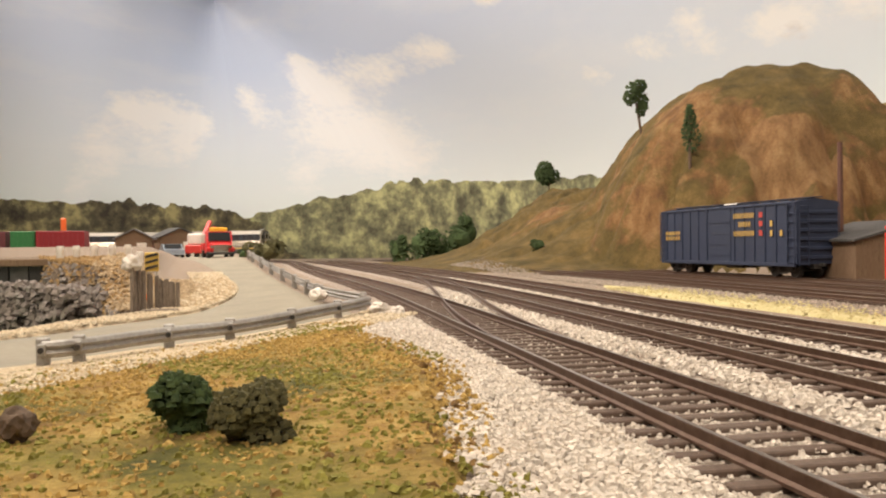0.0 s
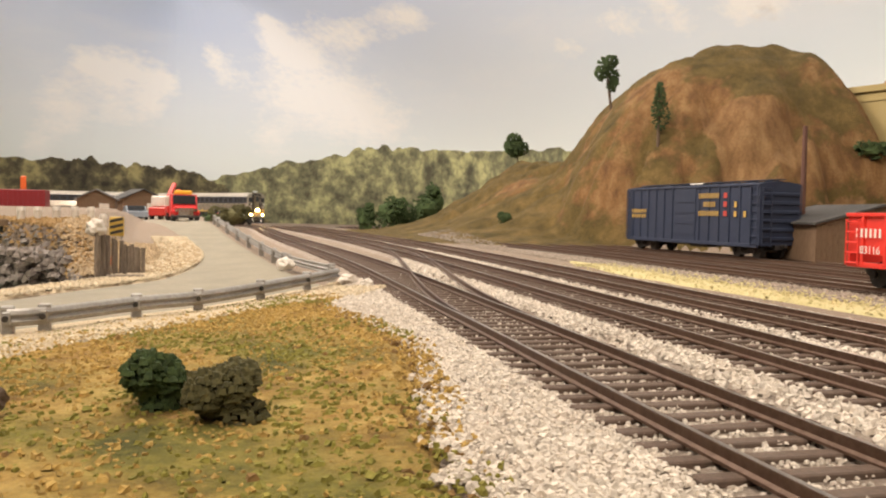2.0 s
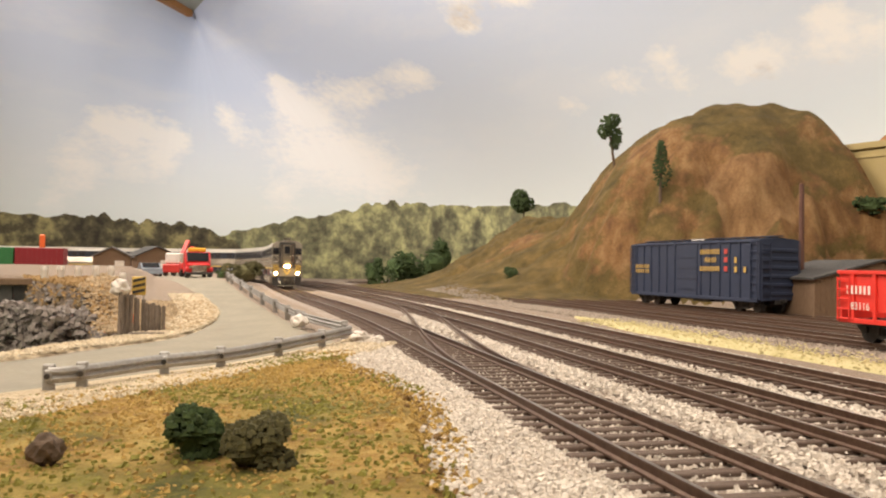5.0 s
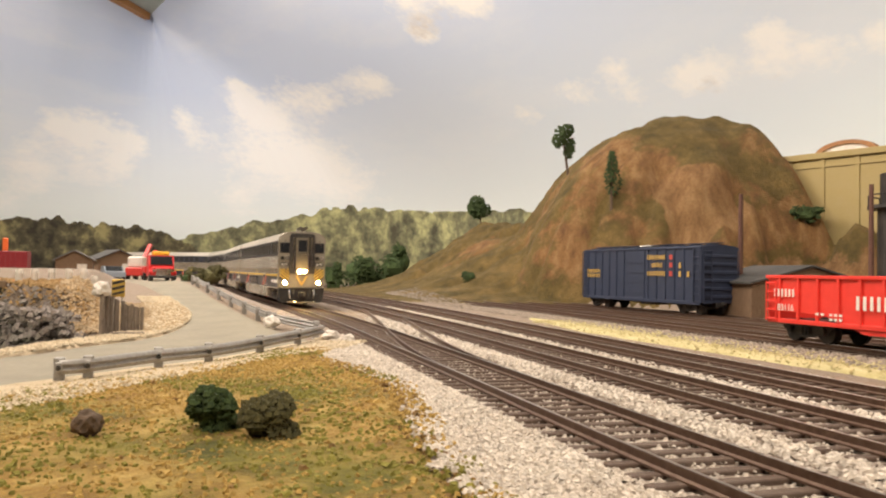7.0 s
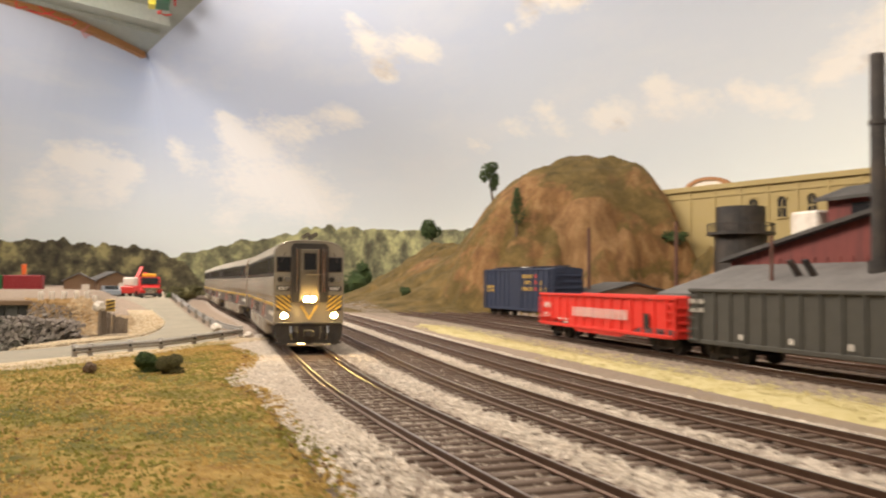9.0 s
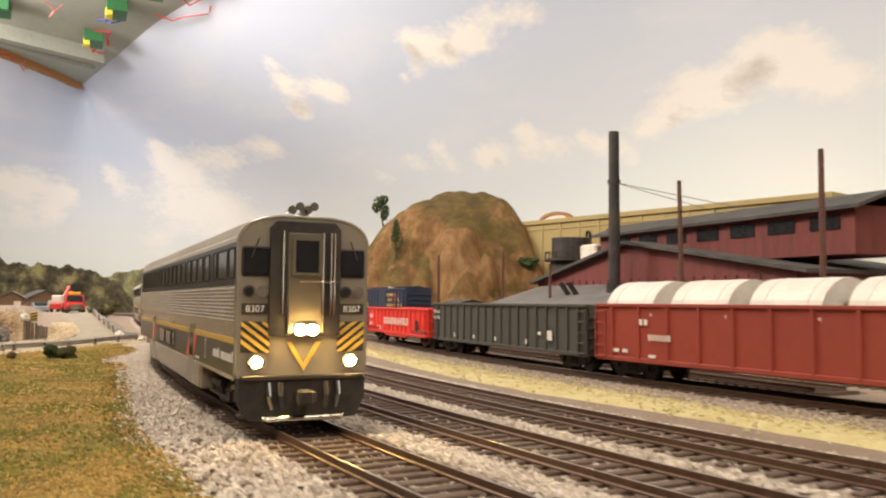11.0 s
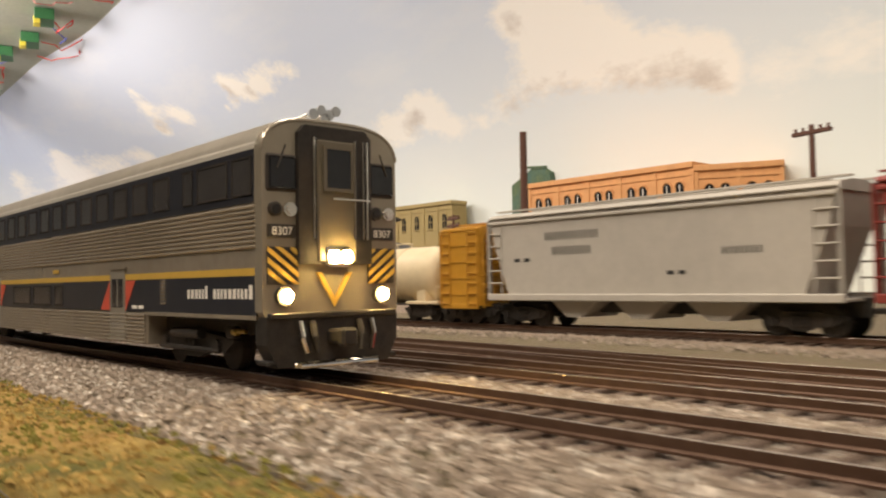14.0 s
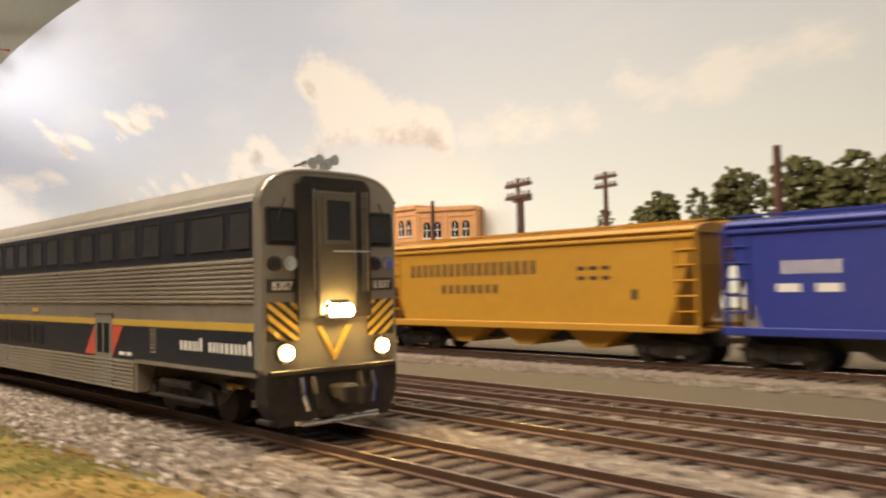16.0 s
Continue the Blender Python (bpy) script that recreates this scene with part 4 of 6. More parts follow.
# room round the layout: floor, far walls and ceiling close the space
M_ROOM = surface("room_wall_paint", (0.60, 0.55, 0.47), (0.68, 0.63, 0.55), 8, 0.9, 0, 0.05)
room_floor = tagged(part("floor", bx(-3200, 1600, -3600, 2400, -1120, -1100), surface("room_carpet", (0.10, 0.09, 0.08), (0.17, 0.15, 0.13), 60, 0.95)), "dark carpet of the layout room", "floor", kind="structure")
tagged(part("ceiling", bx(-3200, 1600, -3600, 2400, 1650, 1700), M_ROOM), "plain painted room ceiling", "ceiling", kind="structure")
tagged(part("wall_west", bx(-3250, -3200, -3600, 2400, -1100, 1650), M_ROOM), "plain room wall across the aisle", "wall", kind="structure")
tagged(part("wall_south", bx(-3200, 1600, -3650, -3600, -1100, 1650), M_ROOM), "plain room wall behind", "wall", kind="structure")
tagged(part("wall_north", bx(-3200, 1600, 2400, 2450, -1100, 1650), M_ROOM), "plain room wall behind the backdrop", "wall", kind="structure")
tagged(part("wall_east", bx(1600, 1650, -3600, 2400, -1100, 1650), M_ROOM), "plain room wall behind the backdrop", "wall", kind="structure")


# ---- rolling stock ----
def lettering(name, text, size, material, parent, m, stretch=1.0):
    cu = bpy.data.curves.new(name, "FONT")
    cu.body, cu.size, cu.extrude, cu.align_x = text, size * MM, 0.00005, "CENTER"
    tmp = new("tmp_text", cu)
    me = bpy.data.meshes.new_from_object(tmp)
    bpy.data.objects.remove(tmp)
    me.materials.clear()
    me.materials.append(material)
    me.transform(Matrix.Diagonal((stretch, 1, 1, 1)))
    ob = new(name, me)
    ob.parent = parent
    ob.matrix_basis = m
    return ob


def on_side(side, y, z, x):
    """The pose of lettering on a car side; side -1 faces -x."""
    return pose(x * MM, y * MM, z * MM, 90, 0, -90 if side < 0 else 90)


def wheelset_truck(parent, y, wheelbase=24.0, r=5.0, frame_z=5.6, half=11.5, steps_yellow=False):
    """A two-axle truck; its wheels are parts of it."""
    tr = part("truck", prism([(y - wheelbase * 0.78, frame_z + 1.6), (y - wheelbase * 0.6, frame_z - 1.4), (y - wheelbase * 0.3, frame_z - 1.8), (y - wheelbase * 0.15, frame_z - 3), (y + wheelbase * 0.15, frame_z - 3), (y + wheelbase * 0.3, frame_z - 1.8), (y + wheelbase * 0.6, frame_z - 1.4), (y + wheelbase * 0.78, frame_z + 1.6), (y + wheelbase * 0.3, frame_z + 3.2), (y - wheelbase * 0.3, frame_z + 3.2)], "x", -half, -half + 1.6), M_BLACK, parent, "grimy black truck")
    other = prism([(y - wheelbase * 0.78, frame_z + 1.6), (y - wheelbase * 0.6, frame_z - 1.4), (y + wheelbase * 0.6, frame_z - 1.4), (y + wheelbase * 0.78, frame_z + 1.6), (y + wheelbase * 0.3, frame_z + 3.2), (y - wheelbase * 0.3, frame_z + 3.2)], "x", half - 1.6, half)
    part("side_frame", other, M_BLACK, tr)
    bm = bmesh.new()
    box(bm, -half, half, y - 3, y + 3, frame_z - 0.5, frame_z + 3.5, 0.4)
    for s in (-1, 1):
        for k in range(3):
            rod(bm, (s * (half + 0.2), y - 2.2 + k * 2.2, frame_z - 1.6), (s * (half + 0.2), y - 2.2 + k * 2.2, frame_z + 1.6), 0.8, 8)
        for q in (-1, 1):
            rod(bm, (s * (half - 0.4), y + q * wheelbase / 2, frame_z), (s * (half + 1.0), y + q * wheelbase / 2, frame_z), 1.7, 10)
    part("bolster", bm, M_BLACK, tr)
    for q in (-1, 1):
        yy = y + q * wheelbase / 2
        bm = bmesh.new()
        rod(bm, (-7, yy, r), (7, yy, r), 0.9, 8)
        for s in (-1, 1):
            rod(bm, (s * 7.2, yy, r), (s * 9.6, yy, r), r, 20)
            rod(bm, (s * 6.6, yy, r), (s * 7.3, yy, r), r + 0.6, 20)
        part("wheelset", bm, M_BLACK, tr)
    return tr


def arch_profile(half, top, shoulder, bottom, waist=None):
    pts = [(-half + 0.9, bottom), (half - 0.9, bottom), (half, bottom + 1.5), (half, shoulder)]
    n = 10
    for i in range(1, n):
        a = math.pi / 2 * i / n
        pts.append((half * math.cos(a) ** 0.55, shoulder + (top - shoulder) * math.sin(a)))
    pts.append((0, top))
    return pts + [(-x, z) for x, z in pts[:3:-1] if x != 0] + [(-half, shoulder), (-half, bottom + 1.5)]


def fluted(side, half, y0, y1, z0, z1, n):
    """Ribbed sheet metal: half-round ribs along the car."""
    pts, h = [], (z1 - z0) / n
    for i in range(n):
        z = z0 + i * h
        pts += [(0.06, z), (0.34, z + h * 0.10), (0.62, z + h * 0.34), (0.50, z + h * 0.62), (0.06, z + h * 0.80)]
    pts.append((0.06, z1))
    outline = [(side * (half + u), z) for u, z in pts] + [(side * (half - 0.3), z1), (side * (half - 0.3), z0)]
    return prism(outline, "y", y0, y1)


def side_panel(side, half, y0, y1, z0, z1, proud=0.22):
    a, b = sorted((side * (half - 0.4), side * (half + proud)))
    return bx(a, b, y0, y1, z0, z1)


def passenger_car(cab, label):
    car = thing("passenger_car", label, "train car", group="cars of the passenger train")
    L, H = 298.0, 17.5
    prof = arch_profile(H, 55.6, 48.6, 13.2)
    part("body", prism(prof, "y", 1.8, L - 1.5), M_SILVER, car)
    # ribbed roof
    n = 22
    part("roof", prism([(x, z) for x, z in arch_profile(H + 0.05, 55.7, 49.3, 48.9)], "y", 2.0, L - 1.7), M_ROOFMETAL, car, "ribbed silver roof")
    for i in range(n):
        a = math.pi * (0.09 + 0.82 * (i + 0.5) / n)
        x, z = H * math.copysign(abs(math.cos(a)) ** 0.55, math.cos(a)), 49.1 + 6.6 * math.sin(a)
        part("roof_rib", bx(x - 0.28, x + 0.28, 2.5, L - 2, z - 0.4, z + 0.85), M_ROOFMETAL, car)
    part("lower_body", bx(-H + 0.2, H - 0.2, 62, L - 62, 5.0, 13.5, 0.4), M_SILVER, car)
    part("underframe", bx(-12, 12, 4, L - 4, 9, 13.4), M_BLACK, car)
    for s in (-1, 1):
        band = part("window_band", side_panel(s, H, 2.6, L - 2, 37.8, 49.2), M_NAVY, car, "dark blue upper window band")
        part("ribbed_panel", fluted(s, H, 2.6, L - 2, 28.0, 37.6, 9), M_SILVER, car, "ribbed stainless panel")
        part("yellow_stripe", side_panel(s, H, 2.6, L - 2, 22.2, 23.8), M_STRIPE, car, "yellow stripe")
        low = part("lower_band", side_panel(s, H, 2.6, L - 2, 13.6, 22.1), M_NAVY, car, "dark blue lower band")
        part("ribbed_skirt", fluted(s, H - 0.1, 62.6, L - 62.6, 5.2, 13.4, 8), M_SILVER, car, "ribbed stainless skirt")
        part("sill", side_panel(s, H, 2.6, 62, 12.8, 13.7, 0.4), M_SILVER, car)
        # upper windows
        spans = [(4.5, 12.5), (15.5, 30.0), (33.5, 38.0)] if cab else [(6, 16), (22, 31)]
        y = 47.0
        while y < L - 14:
            spans.append((y, y + 9.0))
            y += 14.3
        for a, b in spans:
            x0, x1 = sorted((s * (H + 0.2), s * (H + 0.34)))
            f0, f1 = sorted((s * (H + 0.15), s * (H + 0.5)))
            fr = bmesh.new()
            for ya, yb, za, zb in ((a - 0.5, a, 39.5, 47.9), (b, b + 0.5, 39.5, 47.9), (a, b, 47.4, 47.9), (a, b, 39.5, 40.0)):
                box(fr, f0, f1, ya, yb, za, zb)
            w = part("window", fr, M_BLACK, car, "upper-level window")
            part("pane", bx(x0, x1, a, b, 40.0, 47.4), M_REFLPANE, w)
        for a, b in ((132, 139.5), (145, 164), (169, 190)):
            x0, x1 = sorted((s * (H + 0.15), s * (H + 0.36)))
            f0, f1 = sorted((s * (H + 0.12), s * (H + 0.5)))
            fr = bmesh.new()
            for ya, yb, za, zb in ((a - 0.5, a, 14.6, 21.2), (b, b + 0.5, 14.6, 21.2), (a, b, 20.7, 21.2), (a, b, 14.6, 15.1)):
                box(fr, f0, f1, ya, yb, za, zb)
            w = part("lower_window", fr, M_BLACK, car, "lower-level window")
            part("pane", bx(x0, x1, a, b, 15.1, 20.7), M_GLASSDARK, w)
        # doors with slanted red panels
        for d in (76.5, L - 88.0):
            x0, x1 = sorted((s * (H - 0.4), s * (H + 0.34)))
            door = part("door", bx(x0, x1, d, d + 11.5, 5.4, 25.0), M_DOOR, car, "grey side door")
            for q in (1.6, 6.4):
                w0, w1 = sorted((s * (H + 0.3), s * (H + 0.5)))
                part("door_window", bx(w0, w1, d + q, d + q + 3.4, 14.6, 22.6), M_WINDOW, door)
            w0, w1 = sorted((s * (H + 0.1), s * (H + 0.36)))
            part("red_panel", prism([(d - 7.5, 22.0), (d - 0.4, 22.0), (d - 0.4, 13.8)], "x", w0, w1), M_REDTRI, car, "slanted red panel")
            part("red_panel", prism([(d + 11.9, 13.8), (d + 19.0, 13.8), (d + 11.9, 22.0)], "x", w0, w1), M_REDTRI, car, "slanted red panel")
            g0, g1 = sorted((s * (H + 0.2), s * (H + 0.7)))
            part("gutter", bx(g0, g1, d - 1, d + 12.5, 25.3, 25.8), M_SILVER, door)
        # lettering bars for the line's name
        w0, w1 = sorted((s * (H + 0.2), s * (H + 0.3)))
        y = 4.0
        for k in range(17):
            w = (1.8, 1.5, 1.1, 1.3, 1.6)[k % 5]
            if k != 10:
                part("lettering_bar", bx(w0, w1, y, y + w * 0.8, 17.2, 20.2 if k in (0, 11) else 19.4), M_CREAMTEXT, car)
            y += w + 0.45
        for ya, yb in ((63.5, 67.0), (68.0, 71.5)):
            part("name_bar", bx(w0, w1, ya, yb, 14.4, 15.3), M_CREAMTEXT, car)
        part("number_bar", bx(w0, w1, 136.0, 142.0, 25.2, 26.4), M_STRIPE, car)
        for k in range(7):
            v0, v1 = sorted((s * (H + 0.2), s * (H + 0.34)))
            part("vent_slat", bx(v0, v1, 49.0, 52.5, 15.8 + k * 0.9, 16.3 + k * 0.9), M_SILVER, car)
    # front
    half = H
    outl = []
    for x, z in arch_profile(half + 0.25, 56.2, 48.8, 13.0):
        outl.append((x, z))
    if cab:
        part("nose", prism(outl, "y", -0.2, 3.0), M_FACE, car, "warm grey cab end")
        rim = bmesh.new()
        prim = [p for p in outl if p[1] > 44]
        for p, q in zip(prim, prim[1:]):
            rod(rim, (p[0], -0.1, p[1]), (q[0], -0.1, q[1]), 0.42, 6)
        part("roof_rim", rim, M_SILVER, car)
        part("vestibule_frame", prism([(-9.6, 24.5), (9.6, 24.5), (9.6, 53.0), (8.0, 54.8), (-8.0, 54.8), (-9.6, 53.0)], "y", -1.6, 0.5), M_BLACK, car, "black door surround")
        door = part("cab_door", bx(-5.0, 5.0, -2.1, -1.2, 25, 51.8, 0.3), M_ENDDOOR, car, "grey end door with a window")
        fr = bmesh.new()
        for xa, xb, za, zb in ((-4.0, -3.2, 40.4, 50.6), (3.2, 4.0, 40.4, 50.6), (-3.2, 3.2, 49.8, 50.6), (-3.2, 3.2, 40.4, 41.2)):
            box(fr, xa, xb, -2.9, -2.4, za, zb)
        part("door_window_frame", fr, M_ENDDOOR, door)
        part("door_window", bx(-3.2, 3.2, -2.7, -2.4, 41.2, 49.8), M_WINDOW, door)
        bars = bmesh.new()
        for x in (-6.6, 4.2, 6.4, 7.4):
            rod(bars, (x, -2.9, 30), (x, -2.9, 52), 0.3, 6)
        rod(bars, (-2, -3.2, 38.8), (8.0, -3.2, 38.8), 0.3, 6)
        part("grab_bar", bars, M_CHROME, car, "bright grab bars")
        for s in (-1, 1):
            a, b = sorted((s * 9.8, s * 16.4))
            fr = bx(a - 0.5, b + 0.5, -0.75, 0.3, 40.0, 48.0, 0.5)
            w = part("cab_window", fr, M_BLACK, car, "black-framed cab window")
            part("pane", bx(a, b, -0.95, -0.5, 40.5, 47.5, 0.4), M_WINDOW, w)
            wp = bmesh.new()
            rod(wp, (s * 12.5, -1.1, 50), (s * 14.5, -1.1, 45), 0.22, 6)
            part("wiper", wp, M_BLACK, w)
            for k, x in enumerate((11.4, 14.9)):
                ml = part("marker_light", rd((s * x, 0.4, 36.2), (s * x, -1.2, 36.2), 1.55, 14), M_CHROME if (k == 0) == (s < 0) else M_BLACK, car)
                part("lens", rd((s * x, -1.1, 36.2), (s * x, -1.5, 36.2), 1.0, 12), M_CHROME if (k == 0) == (s < 0) else M_GLASSDARK, ml)
            nb = part("number_board", bx(s * 13.2 - 3.4, s * 13.2 + 3.4, -0.7, 0.2, 30.2, 33.0, 0.15), M_BLACK, car, "black board with pale digits")
            lettering("digits", "8307", 2.5, M_CREAMTEXT, nb, pose(s * 13.2 * MM, -0.75 * MM, 30.75 * MM, 90, 0, 0), 1.0)
            hz = part("hazard_panel", bx(s * 13.0 - 3.7, s * 13.0 + 3.7, -0.5, 0.2, 20.2, 28.2), M_BLACK, car, "black and yellow hazard stripes")
            for k in range(6):
                t = 17.0 + k * 2.3
                xi, xo = s * 13.0 - s * 3.7, s * 13.0 + s * 3.7
                lo, hi = [], []
                for j in range(9):
                    x, z = xo + (xi - xo) * j / 8, t + 5.6 * (1 - j / 8)
                    if z + 1.15 > 20.2 and z < 28.2:
                        lo.append((x, max(20.2, z)))
                        hi.append((x, min(28.2, z + 1.15)))
                if len(lo) > 1:
                    part("stripe", prism(lo + hi[::-1], "y", -0.75, -0.45), M_STRIPE, hz)
            dl = part("ditch_light", rd((s * 12.7, 0.3, 17.7), (s * 12.7, -1.4, 17.7), 2.2, 18), M_BLACK, car, "lit ditch light in a dark rim")
            part("lens", rd((s * 12.7, -1.2, 17.7), (s * 12.7, -1.9, 17.7), 1.4, 16), M_LAMP, dl)
            part("corner_step", bx(s * 15.5 - 1.4, s * 15.5 + 1.4, -0.8, 4, 3.2, 4.2, 0.2), M_BLACK, car)
        chev = prism([(-4.6, 22.8), (-3.4, 22.8), (0, 17.0), (3.4, 22.8), (4.6, 22.8), (0, 15.2)], "y", -0.75, 0.1)
        part("chevron", chev, M_STRIPE, car, "yellow chevron")
        hb = part("headlight_box", bx(-3.4, 3.4, -3.0, -1.2, 23.9, 28.3, 0.7), M_CHROME, car, "twin-lens headlight housing")
        for x in (-1.6, 1.6):
            part("lens", rd((x, -2.8, 26.1), (x, -3.5, 26.1), 1.45, 16), M_LAMP, hb)
        # horns
        hn = part("horn_base", bx(-4.2, 4.2, 3.5, 8.5, 55.6, 57.0, 0.3), M_BLACK, car)
        for k, (x, z) in enumerate(((-3.0, 58.4), (-0.9, 59.4), (1.3, 58.6), (3.1, 59.6), (0.2, 57.6))):
            hb2 = bmesh.new()
            rod(hb2, (x, 9.5, z), (x, 4.6, z), 0.45, 10)
            rod(hb2, (x, 4.6, z), (x, 2.6, z), 0.5, 12, 1.25)
            part("horn", hb2, M_CHROME, hn, "chrome horn trumpet")
        # pilot, hoses and coupler
        part("pilot", prism([(-17.2, 13.4), (17.2, 13.4), (17.0, 7.5), (14.5, 2.6), (-14.5, 2.6), (-17.0, 7.5)], "y", -0.8, 4.0), M_BLACK, car, "black pilot plate")
        part("anticlimber", bx(-16.6, 16.6, -1.6, 1.5, 12.8, 14.2, 0.3), M_BLACK, car)
        cp = bmesh.new()
        box(cp, -2.2, 2.2, -6.5, 0, 7.2, 10.4, 0.6)
        box(cp, -3.1, 1.0, -8.2, -5.6, 6.8, 10.8, 0.6)
        part("coupler", cp, M_BLACK, car)
        for x in (-9.5, -6.3, 6.0, 9.2):
            hs = bmesh.new()
            rod(hs, (x, -1.2, 12.2), (x, -2.4, 8.8), 0.75, 8)
            rod(hs, (x, -2.4, 8.8), (x * 0.9, -2.8, 5.6), 0.6, 8)
            part("air_hose", hs, M_CHROME if abs(x) > 8 else M_BLACK, car)
        fd = bmesh.new()
        box(fd, -11, 11, -2.0, -0.6, 2.4, 3.6, 0.3)
        rod(fd, (-10, -2.6, 2.8), (10, -2.6, 2.8), 0.5, 8)
        part("pilot_bar", fd, M_CHROME, car, "bright lower pilot bar")
    else:
        part("end_frame", prism(outl, "y", 0.4, 2.2), M_SILVER, car)
        part("diaphragm", bx(-6.5, 6.5, -3.2, 1.0, 14, 46, 1.0), M_BLACK, car, "black gangway bellows")
    part("rear_frame", prism(outl, "y", L - 2.2, L - 0.6), M_SILVER, car)
    part("rear_diaphragm", bx(-6.5, 6.5, L - 1, L + 2.6, 14, 46, 1.0), M_BLACK, car)
    wheelset_truck(car, 44, 30, 5.2, 5.8, 13.2)
    wheelset_truck(car, L - 44, 30, 5.2, 5.8, 13.2)
    for s in (-1, 1):
        eq = bmesh.new()
        rod(eq, (s * 13.8, 27, 4.8), (s * 13.8, 61, 4.8), 0.6, 8)
        rod(eq, (s * 14.2, 36, 8.6), (s * 14.2, 52, 8.6), 1.3, 8)
        box(eq, min(s * 13, s * 15), max(s * 13, s * 15), 18, 22, 8.0, 11.0, 0.4)
        part("truck_gear", eq, M_BLACK, car)
    for s in (-1, 1):
        part("yellow_valve", rd((s * 14.6, 16.5, 9.6), (s * 14.6, 18.6, 9.6), 0.8, 8), M_BRASS, car)
        part("valve_lever", rd((s * 15.0, 12.0, 9.9), (s * 15.0, 15.8, 9.9), 0.45, 8), M_BRASS, car)
    return car


# upper panes: the grey stands in for the room reflected in the glass
M_REFLPANE = surface("grey_reflection_pane", (0.045, 0.044, 0.045), (0.065, 0.063, 0.063), 40, 0.14, 0, 0.0)
M_WINDOW = surface("smoked_glass", (0.012, 0.013, 0.016), (0.022, 0.023, 0.027), 40, 0.08, 0, 0.0)
M_DOOR = paint("grey_door", (0.24, 0.22, 0.18), 0.5, 0.2)
cab_car = passenger_car(True, "stainless double-deck cab car with lit headlights")
coaches = [passenger_car(False, "stainless double-deck coach with a dark window band")]
for _ in range(2):
    coaches.append(copy_thing(coaches[0], Matrix.Identity(4)))

# arc length along the near track, from the south end
ARC_A = [0.0]
for a, b in zip(PATH_A, PATH_A[1:]):
    ARC_A.append(ARC_A[-1] + math.hypot(b[0] - a[0], b[1] - a[1]))


def on_track(s):
    i = min(len(ARC_A) - 2, max(0, int(np.searchsorted(ARC_A, s)) - 1))
    t = (s - ARC_A[i]) / (ARC_A[i + 1] - ARC_A[i])
    return [PATH_A[i][k] * (1 - t) + PATH_A[i + 1][k] * t for k in range(2)]


def car_pose(s):
    """Car whose nose is s along the track; its trucks ride on the rails."""
    a, b = on_track(s + 44), on_track(s + 254)
    ang = math.atan2(b[1] - a[1], b[0] - a[0]) - math.pi / 2
    dx, dy = math.sin(ang), -math.cos(ang)
    return pose((a[0] + dx * 44) * MM, (a[1] + dy * 44) * MM, 0.2 * MM, 0, 0, math.degrees(ang))


def arc_at_y(y):
    i = next(k for k in range(len(PATH_A) - 1) if PATH_A[k + 1][1] >= y)
    t = (y - PATH_A[i][1]) / (PATH_A[i + 1][1] - PATH_A[i][1])
    return ARC_A[i] * (1 - t) + ARC_A[i + 1] * t


# nose of the train along y at given seconds
NOSE = [(0.0, 1600), (1.0, 1545), (2.0, 1478), (3.0, 1350), (3.5, 1265), (4.0, 1175), (4.5, 1080), (5.0, 980), (5.5, 878), (6.0, 778), (6.5, 682), (7.0, 585), (7.5, 487), (8.0, 386), (8.5, 281), (9.0, 174), (9.5, 69), (10.0, -35), (10.5, -135), (11.0, -235), (11.5, -335), (12.0, -435), (12.5, -535), (13.0, -643), (13.5, -750), (14.0, -859), (14.5, -965), (15.0, -1069), (15.5, -1171), (16.0, -1264)]


# ---- freight cars ----
def stand(fx, y0, y1):
    """Foot point, length and turn of a car that stands on the line fx from y0 to y1."""
    a, b = (fx(y0), y0), (fx(y1), y1)
    return a[0], y0, math.hypot(b[0] - a[0], b[1] - a[1]), math.degrees(math.atan2(b[1] - a[1], b[0] - a[0])) - 90


def couplers(car, L):
    for y, d in ((0, -1), (L, 1)):
        bm = bmesh.new()
        box(bm, -1.3, 1.3, min(y, y + d * 5), max(y, y + d * 5), 7.6, 9.6, 0.4)
        part("coupler", bm, M_BLACK, car)


def ladder(name, car, x, y0, y1, z0, z1, n, material, face="side"):
    """Two stiles joined by rungs; end ladders stand across the car."""
    def at(y, z):
        return (x, y, z) if face == "side" else (y, x, z)
    bm = bmesh.new()
    for y in (y0, y1):
        rod(bm, at(y, z0 - 1), at(y, z1 + 1), 0.35, 6)
    for k in range(n):
        z = z0 + (z1 - z0) * k / (n - 1)
        rod(bm, at(y0, z), at(y1, z), 0.35, 6)
    return part(name, bm, material, car)


